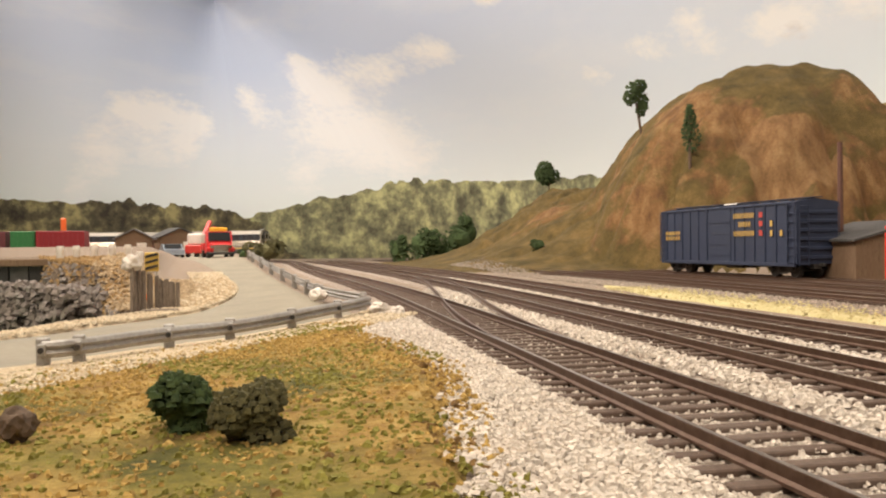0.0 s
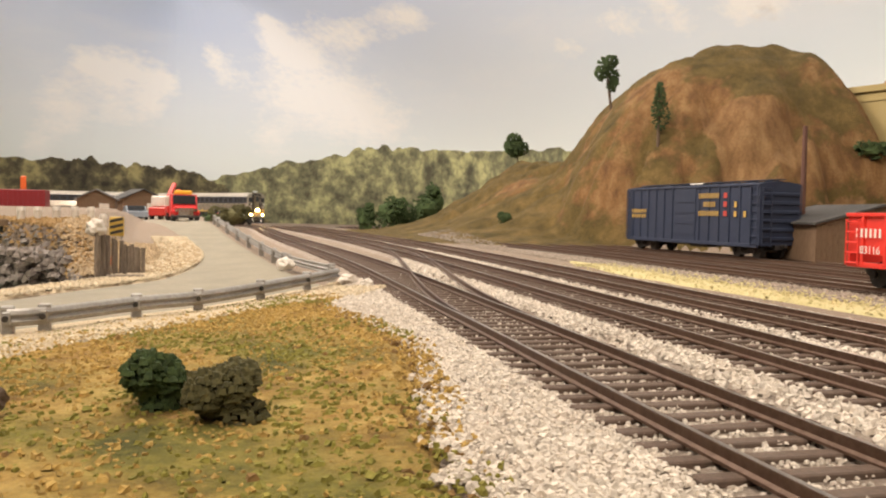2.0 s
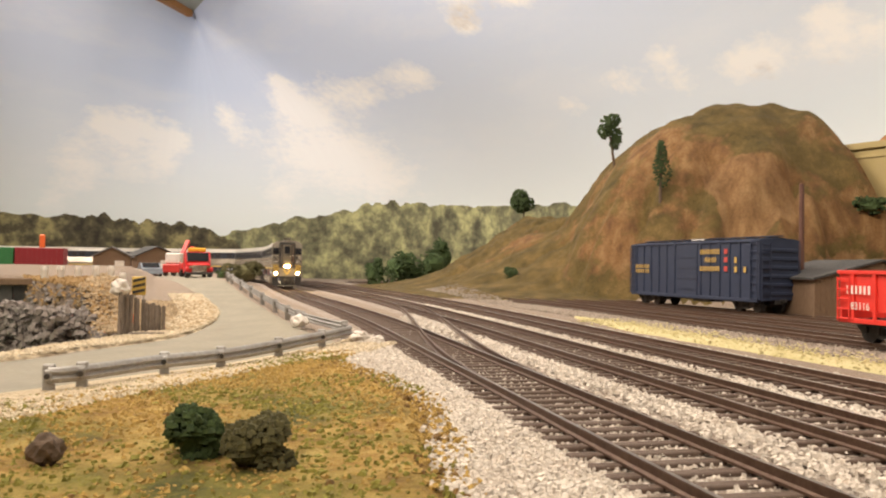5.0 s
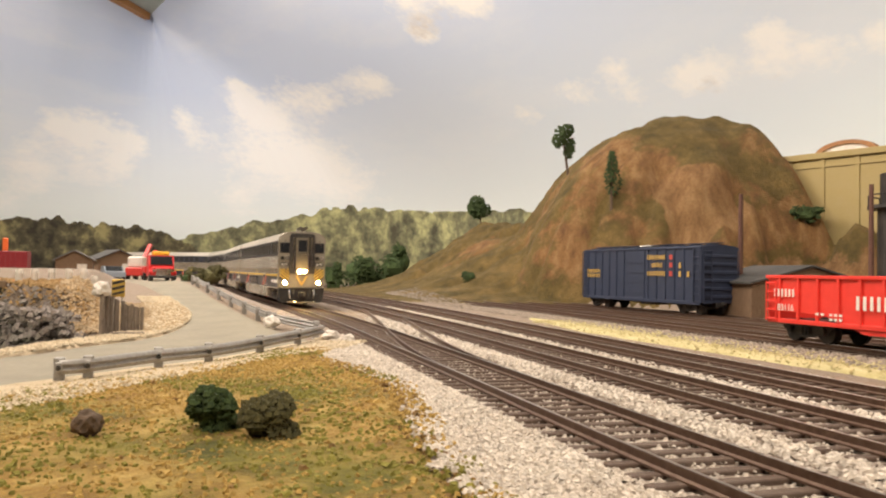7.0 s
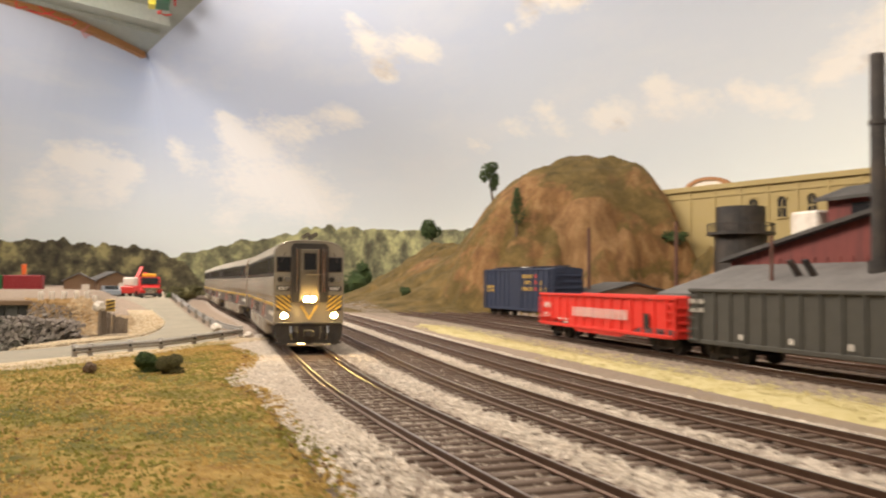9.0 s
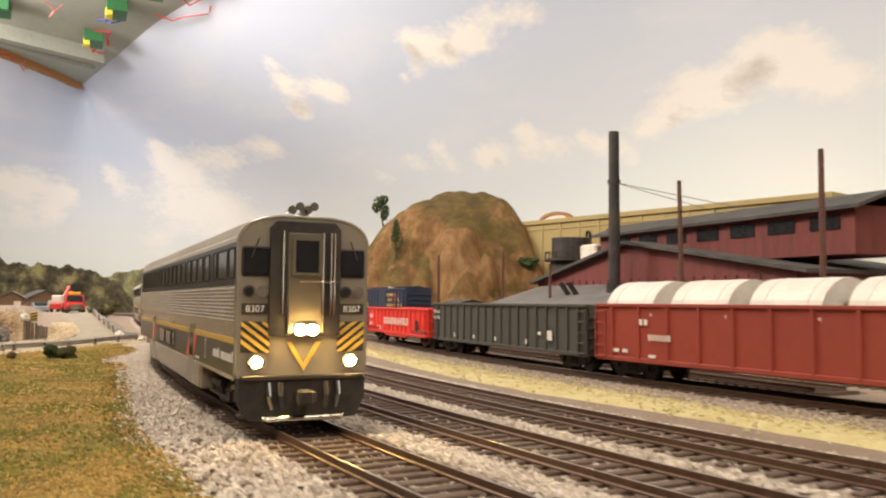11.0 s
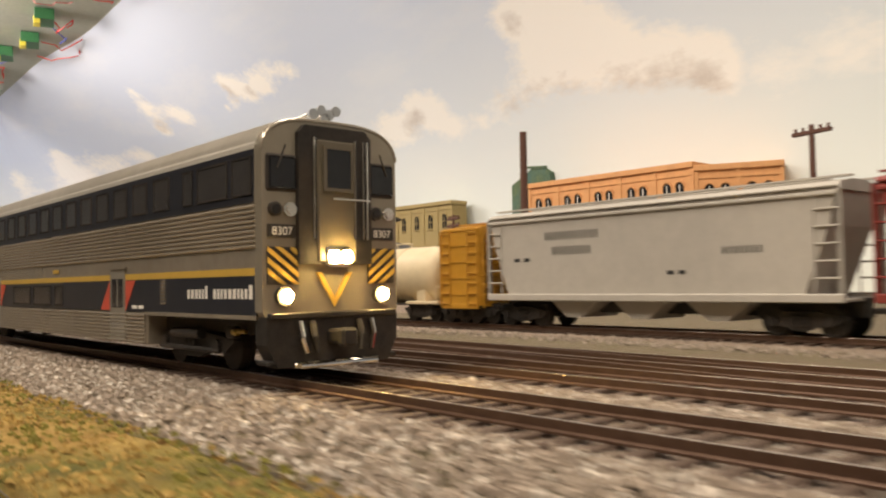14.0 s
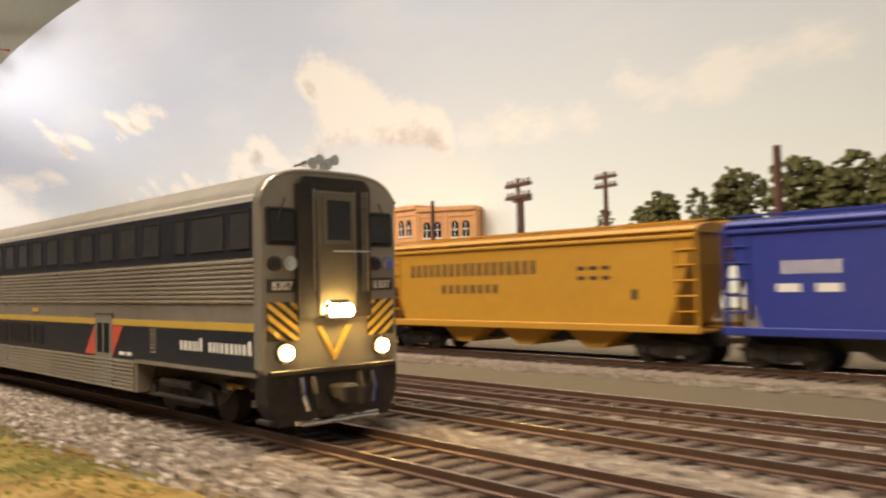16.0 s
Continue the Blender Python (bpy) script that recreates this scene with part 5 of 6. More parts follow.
def gondola(y0, y1, top, material, label, ribs=12, belly=False, rim=None):
    x, y0, L, turn = stand(LINE_D, y0, y1)
    car = thing("gondola_car", label, "freight car", x, y0, 0, turn, "standing freight cars")
    W, fl = 16.2, 9.5
    for s in (-1, 1):
        a, b = sorted((s * W, s * (W - 1.0)))
        if belly:
            prof = [(1.5, fl + 4), (1.5, top), (L - 1.5, top), (L - 1.5, fl + 4), (L * 0.78, fl + 3), (L * 0.66, fl - 3.5), (L * 0.34, fl - 3.5), (L * 0.22, fl + 3)]
            part("side", prism(prof, "x", a, b), material, car)
        else:
            part("side", bx(a, b, 1.5, L - 1.5, fl - 1.5, top), material, car)
        for k in range(ribs):
            y = 4 + (L - 8) * (k + 0.5) / ribs
            r0, r1 = sorted((s * (W - 0.1), s * (W + 0.9)))
            part("side_post", bx(r0, r1, y - 0.8, y + 0.8, fl - 0.5, top - 0.6, 0.2), material, car)
        r0, r1 = sorted((s * (W - 1.2), s * (W + 1.0)))
        part("top_chord", bx(r0, r1, 1, L - 1, top - 0.9, top + 0.6, 0.2), rim or material, car)
        r0, r1 = sorted((s * (W - 0.2), s * (W + 0.7)))
        part("side_sill", bx(r0, r1, 2, L - 2, fl - 1.6, fl + 0.4, 0.2), material, car)
        for yy in (2.0, L - 8.5):
            ladder("ladder", car, s * (W + 1.3), yy, yy + 6.5, fl, top - 3, 5, material)
    for y, d in ((1.5, -1), (L - 1.5, 1)):
        a, b = sorted((y, y - d * 1.2))
        part("end", bx(-W, W, a, b, fl - 1, top), material, car)
        for k in range(4):
            a, b = sorted((y, y + d * 0.8))
            part("end_rib", bx(-W + 0.8, W - 0.8, a, b, fl + 2 + k * (top - fl - 4) / 4, fl + 3.6 + k * (top - fl - 4) / 4, 0.25), material, car)
    part("floor", bx(-W, W, 2, L - 2, fl - 1.5, fl), M_BLACK, car)
    part("centre_sill", bx(-3, 3, 1, L - 1, 6.2, fl - 1.5), M_BLACK, car)
    wheelset_truck(car, 21, 20, 4.9, 5.2, 11.5)
    wheelset_truck(car, L - 21, 20, 4.9, 5.2, 11.5)
    couplers(car, L)
    return car


def bars_on_side(car, x, rows, material, rng_seed=3):
    """Plain bars where lettering stands: rows of (y_start, y_end, z, height, count)."""
    for y0, y1, z, h, n in rows:
        n = n if h < 2 or n < 3 else n * 2
        w = (y1 - y0) / n
        for k in range(n):
            part("lettering_bar", bx(x - 0.12, x + 0.05, y0 + k * w + w * (0.2 if n < 6 else 0.28), y0 + k * w + w * (0.8 if n < 6 else 0.72), z, z + h), material, car)


M_CBRED = paint("bright_red_paint", (0.70, 0.035, 0.022), 0.5, 0.1)
M_DKGREY = paint("dark_grey_green_paint", (0.060, 0.058, 0.050), 0.65, 0.3)
M_SPRED = paint("red_oxide_paint", (0.30, 0.045, 0.026), 0.6, 0.3)
M_TANKWHITE = paint("white_tank_paint", (0.70, 0.66, 0.58), 0.4, 0.12)
M_TANKBEIGE = paint("cream_tank_paint", (0.66, 0.55, 0.36), 0.45, 0.15)
M_HOPGREY = paint("light_grey_paint", (0.46, 0.43, 0.38), 0.55, 0.25)
M_SFRED = paint("mineral_red_paint", (0.22, 0.032, 0.024), 0.5, 0.2)
M_MILYEL = paint("orange_yellow_paint", (0.50, 0.25, 0.02), 0.5, 0.15)
M_BLUE = paint("cobalt_blue_paint", (0.022, 0.036, 0.24), 0.45, 0.15)
M_GWBLUE = paint("slate_blue_paint", (0.016, 0.024, 0.052), 0.55, 0.25)
M_BARWHITE = paint("white_lettering", (0.72, 0.68, 0.62), 0.6, 0.05)
M_BARBLACK = paint("black_lettering", (0.02, 0.02, 0.02), 0.6, 0.05)
M_BARYEL = paint("faded_yellow_lettering", (0.50, 0.32, 0.07), 0.6, 0.1)
M_BARRED = paint("faded_red_lettering", (0.42, 0.05, 0.035), 0.6, 0.1)
M_COIL = surface("wrapped_steel_coil", (0.62, 0.58, 0.52), (0.74, 0.70, 0.64), 200, 0.5, 0.1, 0.2, (0.48, 0.44, 0.39), 0.4)

car = gondola(90, 262, 28.5, M_CBRED, "bright red gondola with white lettering", 14, True)
bars_on_side(car, -17.2, [(152, 166, 19.6, 3.4, 3)], M_BARWHITE)
lettering("digits", "83116", 4.2, M_BARWHITE, car, on_side(-1, 158, 13.4, -17.25), 1.0)
bars_on_side(car, -17.2, [(48, 118, 15.5, 5.6, 10), (124, 132, 10.5, 1.0, 3), (124, 132, 12.4, 1.0, 3), (134, 140, 12.4, 1.0, 2)], M_BARWHITE)
part("placard", bx(-17.5, -17.0, 26, 31, 12, 20), M_BLACK, car)
car = gondola(-116, 82, 33.0, M_DKGREY, "long dark grey ribbed gondola with white marks", 18)
bars_on_side(car, -17.2, [(185, 196, 26.5, 2.2, 3), (185, 196, 22.5, 2.2, 3)] + [(y, y + 3, 11.5, 2.4, 1) for y in (60, 98, 128, 158)] + [(32, 40, 14.5, 5.0, 1), (44, 50, 17.0, 1.6, 1)], M_BARWHITE)
car = gondola(-305, -119, 33.5, M_SPRED, "red oxide gondola loaded with white steel coils", 10)
bars_on_side(car, -17.2, [(149, 155, 24.6, 2.6, 2), (135, 149, 18.0, 2.6, 5), (143, 150, 10.5, 1.4, 1), (161, 173, 12.0, 1.6, 2)], M_BARWHITE)


def coil(x, y, z, r, w):
    c = thing("steel_coil", "white wrapped steel coil lying in the gondola", "coil", x, y, z, 0, "coils in the gondola")
    n = 28
    bm = bmesh.new()
    rings = [(r, -w / 2), (r, w / 2), (r * 0.42, w / 2), (r * 0.42, -w / 2)]
    vs = [[bm.verts.new((ri * math.cos(6.2832 * i / n), yi, ri * math.sin(6.2832 * i / n))) for ri, yi in rings] for i in range(n)]
    for i in range(n):
        for k in range(4):
            bm.faces.new((vs[i][k], vs[(i + 1) % n][k], vs[(i + 1) % n][(k + 1) % 4], vs[i][(k + 1) % 4]))
    bmesh.ops.recalc_face_normals(bm, faces=bm.faces)
    part("coil_body", bm, M_COIL, c)
    for q in (-0.3, 0.3):
        st = bmesh.new()
        rod(st, (0, q * w - 0.6, 0), (0, q * w + 0.6, 0), r + 0.25, 28)
        part("strap", st, M_COIL, c)
    return c


part("load_bed", bx(-13, 13, 22, 182, 9.4, 14.3, 0.4), M_PILE, car, "timber cradle under the coils")
for yy in (-142, -184, -226, -268):
    k = (yy + 305) / 186
    coil(LINE_D(-305) * (1 - k) + LINE_D(-119) * k, yy, 29.3, 15.0, 34)


def tank_car(y0, y1, material, label, dome=True, r=15.5, zc=24.5):
    x, y0, L, turn = stand(LINE_D, y0, y1)
    car = thing("tank_car", label, "freight car", x, y0, 0, turn, "standing freight cars")
    bm = bmesh.new()
    rings, n = [], 26
    for u, k in ((6, 0.25), (7.5, 0.62), (10, 0.86), (14, 0.98), (18, 1.0), (L - 18, 1.0), (L - 14, 0.98), (L - 10, 0.86), (L - 7.5, 0.62), (L - 6, 0.25)):
        rings.append([bm.verts.new((r * k * math.cos(6.2832 * i / n), u, zc + r * k * math.sin(6.2832 * i / n))) for i in range(n)])
    for a, b in zip(rings, rings[1:]):
        for i in range(n):
            bm.faces.new((a[i], a[(i + 1) % n], b[(i + 1) % n], b[i]))
    bm.faces.new(rings[0][::-1])
    bm.faces.new(rings[-1])
    bmesh.ops.recalc_face_normals(bm, faces=bm.faces)
    for f in bm.faces:
        f.smooth = True
    part("tank", bm, material, car)
    for yy in (L * 0.3, L * 0.7):
        part("tank_band", rd((0, yy - 0.7, zc), (0, yy + 0.7, zc), r + 0.35, 28), material, car)
    part("dome", rd((0, L / 2, zc + r - 1.5), (0, L / 2, zc + r + 3.4), 4.6, 18), material, car)
    bm = bmesh.new()
    for s in (-1, 1):
        rod(bm, (s * 8, L / 2 - 13, zc + r + 3.2), (s * 8, L / 2 + 13, zc + r + 3.2), 0.4, 6)
        for q in (-13, 0, 13):
            rod(bm, (s * 8, L / 2 + q, zc + r - 4), (s * 8, L / 2 + q, zc + r + 3.2), 0.4, 6)
    box(bm, -9, 9, L / 2 - 13, L / 2 + 13, zc + r - 2.8, zc + r - 2.2)
    part("walkway", bm, material, car)
    for y, d in ((1, 1), (L - 1, -1)):
        a, b = sorted((y, y + d * 26))
        part("end_platform", bx(-15, 15, a, b, 9.2, 10.8, 0.3), material, car)
        bm = bmesh.new()
        for s in (-1, 1):
            a2, b2 = sorted((y + d * 12, y + d * 19))
            x0, x1 = sorted((s * 6, s * 13))
            box(bm, x0, x1, a2, b2, 10.6, zc - 4, 0.5)
        part("saddle", bm, material, car)
        bm = bmesh.new()
        for s in (-1, 1):
            rod(bm, (s * 14.5, y + d, 10.5), (s * 14.5, y + d, 18), 0.4, 6)
        rod(bm, (-14.5, y + d, 18), (14.5, y + d, 18), 0.4, 6)
        part("end_railing", bm, material, car)
    part("side_sill", bx(-13.5, 13.5, 20, L - 20, 8.6, 9.6), M_BLACK, car)
    for s in (-1, 1):
        ladder("ladder", car, s * (r + 0.8), L / 2 - 3, L / 2 + 3, 11, zc + 6, 7, material)
    wheelset_truck(car, 18, 19, 4.9, 5.2, 11.5)
    wheelset_truck(car, L - 18, 19, 4.9, 5.2, 11.5)
    couplers(car, L)
    return car


def wrap_stripe(name, car, y0, y1, a0, a1, slant, r, zc, material):
    """A painted stripe wrapped round the tank, from angle a0 to a1."""
    n, verts, faces = 8, [], []
    for i in range(n + 1):
        a = math.radians(a0 + (a1 - a0) * i / n)
        for y in (y0, y1):
            verts.append((-(r + 0.12) * math.cos(a), y + slant * i / n, zc + (r + 0.12) * math.sin(a)))
    for i in range(n):
        faces.append((2 * i, 2 * i + 1, 2 * i + 3, 2 * i + 2))
    return grid_mesh(name, verts, faces, material, car)


car = tank_car(-370, -309, M_TANKWHITE, "short white tank car with a black round emblem")
wrap_stripe("emblem", car, 22, 29, -8, 24, 0, 15.5, 24.5, M_BARBLACK)
bars_on_side(car, -15.5, [(36, 46, 27, 1.4, 3)], M_BARBLACK)
car = tank_car(-523, -374, M_TANKWHITE, "white tank car with blue and yellow slanted stripes")
M_STRBLUE, M_STRLBLUE = paint("violet_blue_stripe", (0.06, 0.05, 0.30), 0.45), paint("light_blue_stripe", (0.03, 0.20, 0.50), 0.45)
M_STRYEL = paint("lemon_stripe", (0.80, 0.62, 0.04), 0.45)
for k, m in enumerate((M_STRBLUE, M_STRLBLUE, M_STRYEL)):
    wrap_stripe("slanted_stripe", car, 60 - k * 9, 68.5 - k * 9, 22, 62, -16, 15.5, 24.5, m)
wrap_stripe("line_stripe", car, 20, 108, 20, 23, 0, 15.5, 24.5, M_STRBLUE)
wrap_stripe("yellow_mark", car, 100, 107, 30, 52, 0, 15.5, 24.5, M_STRYEL)
wrap_stripe("black_mark", car, 84, 97, 42, 54, 0, 15.5, 24.5, M_BARBLACK)
bars_on_side(car, -15.5, [(78, 92, 23.5, 1.2, 4), (50, 58, 21.0, 1.8, 2)], M_BARBLACK)
car = tank_car(-652, -527, M_TANKBEIGE, "cream tank car with walkway railings")
bars_on_side(car, -15.5, [(40, 64, 26, 1.4, 6)], M_BARBLACK)


def boxcar(fx, y0, y1, top, material, label, posts=14):
    x, y0, L, turn = stand(fx, y0, y1)
    car = thing("boxcar", label, "freight car", x, y0, 0, turn, "standing freight cars")
    W, fl = 16.0, 9.0
    part("body", prism([(-W, fl), (W, fl), (W, top), (W - 2, top + 0.7), (0, top + 2.2), (-W + 2, top + 0.7), (-W, top)], "y", 2, L - 2), material, car)
    for s in (-1, 1):
        for k in range(posts):
            y = 5 + (L - 10) * (k + 0.5) / posts
            if abs(y - L / 2) < 15:
                continue
            a, b = sorted((s * (W - 0.2), s * (W + 0.8)))
            part("side_post", bx(a, b, y - 0.7, y + 0.7, fl + 1, top - 1, 0.2), material, car)
        a, b = sorted((s * (W - 0.1), s * (W + 0.6)))
        door = part("door", bx(a, b, L / 2 - 13, L / 2 + 13, fl + 0.6, top - 1.6, 0.2), material, car)
        for k in range(4):
            a2, b2 = sorted((s * (W + 0.5), s * (W + 1.0)))
            part("door_rib", bx(a2, b2, L / 2 - 12.5, L / 2 + 12.5, fl + 5 + k * 8, fl + 6 + k * 8), material, door)
        a, b = sorted((s * (W - 0.2), s * (W + 0.9)))
        part("side_sill", bx(a, b, 3, L - 3, fl - 1.6, fl + 0.8, 0.2), material, car)
        part("eave", bx(a, b, 2, L - 2, top - 1.2, top + 0.2, 0.2), material, car)
        for yy in (2.5, L - 9.5):
            ladder("ladder", car, s * (W + 1.4), yy, yy + 7, fl + 1, top - 2, 8, material)
    for k in range(9):
        y = 8 + (L - 16) * k / 8
        part("roof_rib", prism([(-W, top + 0.1), (0, top + 2.4), (W, top + 0.1), (W, top + 0.7), (0, top + 3.0), (-W, top + 0.7)], "y", y - 0.6, y + 0.6), material, car)
    part("running_board", bx(-3.2, 3.2, 1, L - 1, top + 2.8, top + 3.4), material, car)
    for y, d in ((2, -1), (L - 2, 1)):
        for k in range(6):
            a, b = sorted((y, y + d * 1.1))
            z = fl + 3 + k * (top - fl - 5) / 6
            part("end_rib", bx(-W + 1, W - 1, a, b, z, z + 2.6, 0.5), material, car)
        ladder("end_ladder", car, y + d * 1.6, -W + 1, -W + 8, fl, top - 3, 8, material, "end")
    part("centre_sill", bx(-3, 3, 2, L - 2, 6, fl), M_BLACK, car)
    part("brake_gear", bx(-9, 4, L * 0.4, L * 0.52, 5, 8.5, 0.5), M_BLACK, car)
    wheelset_truck(car, 22, 20, 4.9, 5.2, 11.5)
    wheelset_truck(car, L - 22, 20, 4.9, 5.2, 11.5)
    couplers(car, L)
    return car


bxc = boxcar(LINE_E, 447, 617, 49.5, M_GWBLUE, "dark slate-blue boxcar with faded yellow lettering")
bars_on_side(bxc, -16.9, [(44, 68, 40.5, 3.6, 6), (48, 62, 34.5, 3.6, 4), (44, 68, 28.0, 3.6, 6), (24, 28, 34, 4, 1), (24, 28, 27.5, 4.0, 1), (14, 18, 27.5, 4.0, 1), (138, 160, 30, 3, 5), (138, 160, 26, 3, 3)], M_BARYEL)
bars_on_side(bxc, -16.9, [(34, 40, 40.5, 3.6, 1), (34, 40, 34.5, 3.6, 1), (34, 40, 28.0, 3.6, 1)], M_BARRED)
part("roof_hatch", bx(-4, 4, 82, 98, 51.6, 52.6, 0.3), M_BARWHITE, bxc, "white roof patch")
obx = boxcar(LINE_D, -686, -655, 46.5, M_MILYEL, "orange-yellow transfer caboose end with dark rails", 3)


def covered_hopper(y0, y1, material, label, outlets=3, dark_ends=False):
    x, y0, L, turn = stand(LINE_D, y0, y1)
    car = thing("covered_hopper", label, "freight car", x, y0, 0, turn, "standing freight cars")
    W, top, fl = 16.4, 52.0, 13.0
    # ends slope in under the roof overhang
    side = [(16, fl + 1), (L - 16, fl + 1), (L - 7, top - 15), (L - 5, top - 6), (L - 5, top - 3), (5, top - 3), (5, top - 6), (7, top - 15)]
    part("body", prism(side, "x", -W, W), material, car)
    part("roof", prism([(-W - 0.3, top - 3.4), (W + 0.3, top - 3.4), (W - 1.2, top - 1.0), (5, top + 0.6), (-5, top + 0.6), (-W + 1.2, top - 1.0)], "y", 3.5, L - 3.5), material, car)
    rw = bmesh.new()
    for s in (-1, 1):
        a, b = sorted((s * 7.5, s * 10.5))
        box(rw, a, b, 2.5, L - 2.5, top + 1.0, top + 1.6)
    part("running_board", rw, material, car)
    for k in range(4):
        part("roof_hatch", bx(-3.6, 3.6, 14 + k * (L - 28) / 4, 14 + (k + 0.86) * (L - 28) / 4, top + 0.5, top + 2.2, 0.5), material, car)
    for s in (-1, 1):
        a, b = sorted((s * (W - 0.3), s * (W + 0.9)))
        part("side_sill", bx(a, b, 2.5, L - 2.5, fl - 1.4, fl + 1.6, 0.3), material, car)
        part("top_rail", bx(a, b, 4, L - 4, top - 5.4, top - 4.0, 0.3), material, car)
        part("upper_rail", bx(a, b, 4, L - 4, top - 2.8, top - 2.0, 0.2), material, car)
        for yy, far in ((3.0, 12), (L - 12, L - 3)):
            ladder("ladder", car, s * (W + 0.4), min(yy, far), max(yy, far), fl + 1, top - 4, 7, material)
            a2, b2 = sorted((s * (W - 0.6), s * (W + 0.4)))
            for yq in (3.2, L - 4.6):
                part("end_post", bx(a2, b2, yq, yq + 1.4, fl, top - 3), material, car)
    for y, d in ((2.5, 1), (L - 2.5, -1)):
        a, b = sorted((y, y + d * 15))
        part("end_deck", bx(-W, W, a, b, fl - 1, fl, 0.2), material, car)
    for k in range(outlets):
        yc = 34 + (L - 68) * (k + 0.5) / outlets
        hw = (L - 68) / outlets / 2 - 1
        part("hopper_bay", prism([(yc - hw, fl + 1), (yc + hw, fl + 1), (yc + 4, 4.5), (yc - 4, 4.5)], "x", -12, 12), material if not dark_ends else M_BLACK, car)
    part("centre_sill", bx(-3, 3, 2, L - 2, 6.5, fl), M_BLACK, car)
    wheelset_truck(car, 20, 20, 4.9, 5.2, 11.5)
    wheelset_truck(car, L - 20, 20, 4.9, 5.2, 11.5)
    couplers(car, L)
    return car


h1 = covered_hopper(-854, -688, M_HOPGREY, "weathered light grey covered hopper with black lettering")
bars_on_side(h1, -16.4, [(102, 132, 38.0, 3.6, 8), (106, 128, 31.5, 3.6, 6), (30, 46, 29, 2.6, 4), (140, 152, 29, 1.6, 2), (60, 70, 22, 1.5, 2)], M_BARBLACK)
h2 = covered_hopper(-1039, -858, M_SFRED, "mineral red covered hopper with white lettering")
bars_on_side(h2, -16.4, [(62, 78, 34.5, 6.6, 4), (78, 104, 34.5, 5.0, 5), (146, 164, 33, 1.8, 3), (146, 166, 29, 1.8, 3), (40, 52, 27, 1.5, 3)], M_BARWHITE)
h3 = covered_hopper(-1217, -1043, M_MILYEL, "orange-yellow covered hopper with dark lettering", 3)
bars_on_side(h3, -16.4, [(78, 160, 35.0, 6.0, 9), (100, 138, 27.0, 4.0, 4), (40, 58, 36, 1.5, 3), (40, 58, 32, 1.5, 3), (28, 32, 24, 4, 1)], M_BARBLACK)
h4 = covered_hopper(-1410, -1221, M_BLUE, "cobalt blue covered hopper with white block lettering", 3, True)
bars_on_side(h4, -16.4, [(152, 172, 32.5, 4.4, 3), (150, 176, 26.5, 2.8, 2), (110, 124, 34, 1.6, 3)], M_BARWHITE)


# ---- scenery: roadside ----
def guard_rail(points, label, posts, bent=()):
    g = thing("guard_rail", label, "guard rail", group="road guard rails")
    pts = smooth_points(points, 0, 4)
    pts = [(x, y, ground_z(x, y) + 5.6) for x, y, _ in pts]
    v, f = sweep(pts, [(-0.2, -2.0), (0.5, -1.5), (0.9, -0.8), (0.1, 0), (0.9, 0.8), (0.5, 1.6), (-0.2, 2.0), (-0.5, 1.6), (0.1, 0.8), (-0.6, 0), (0.1, -0.8), (-0.5, -1.5)])
    grid_mesh("beam", v, f, M_GALV, g)
    for k in posts:
        p = pts[min(len(pts) - 1, k)]
        bm = bmesh.new()
        box(bm, p[0] - 1.4, p[0] + 1.4, p[1] + 0.6, p[1] + 2.6, p[2] - 8.5, p[2] + 2.6, 0.3)
        box(bm, p[0] - 0.9, p[0] + 0.9, p[1] - 1.4, p[1] + 0.8, p[2] - 1.4, p[2] + 1.4, 0.2)
        po = part("post", bm, M_GALV, g)
        part("bolt", rd((p[0], p[1] - 1.4, p[2]), (p[0], p[1] - 2.1, p[2]), 0.7, 8), M_BLACK, po)
    return g


guard_rail([(-38, 204), (-31, 208), (-12, 230), (4, 242), (23, 259), (41, 283), (57, 312)], "dented galvanised guard rail along the near road edge", (0, 4, 8, 12, 16, 20))
guard_rail([(58, 330), (52, 372), (49, 395)], "bent loose end of a guard rail", (0, 8))
guard_rail([(48, 405), (46, 450), (42, 510), (37, 570), (32, 640), (28, 720)], "galvanised guard rail beside the near track", (0, 3, 6, 9, 12, 15, 18, 20))


def lump(name, label, category, x, y, z, r, material, seed, flat=0.7):
    bm = bmesh.new()
    bmesh.ops.create_icosphere(bm, subdivisions=3, radius=r)
    for v in bm.verts:
        n = noise.noise(v.co / (r * 0.6) + Vector((seed, 0, 0))) * 0.35 + noise.noise(v.co / (r * 0.22) + Vector((seed, 5, 0))) * 0.15
        v.co *= 1 + n
        v.co.z *= flat
    bmesh.ops.translate(bm, vec=(x, y, z), verts=bm.verts)
    return tagged(part(name, bm, material), label, category)


lump("plaster_lump", "broken white plaster chunk by the guard rail", "rock", 46, 384, 1, 4.2, M_WHITE, 1)
lump("plaster_lump", "broken white plaster chunk on the gravel", "rock", 62, 318, -1, 3.4, M_WHITE, 2)
lump("plaster_lump", "small white plaster chunk on the gravel", "rock", 67, 306, -1.5, 2.6, M_WHITE, 3)
lump("tree_stump", "small brown weathered stump in the turf", "stump", -27, 126, -1.5, 2.6, M_TRUNK, 4, 0.9)


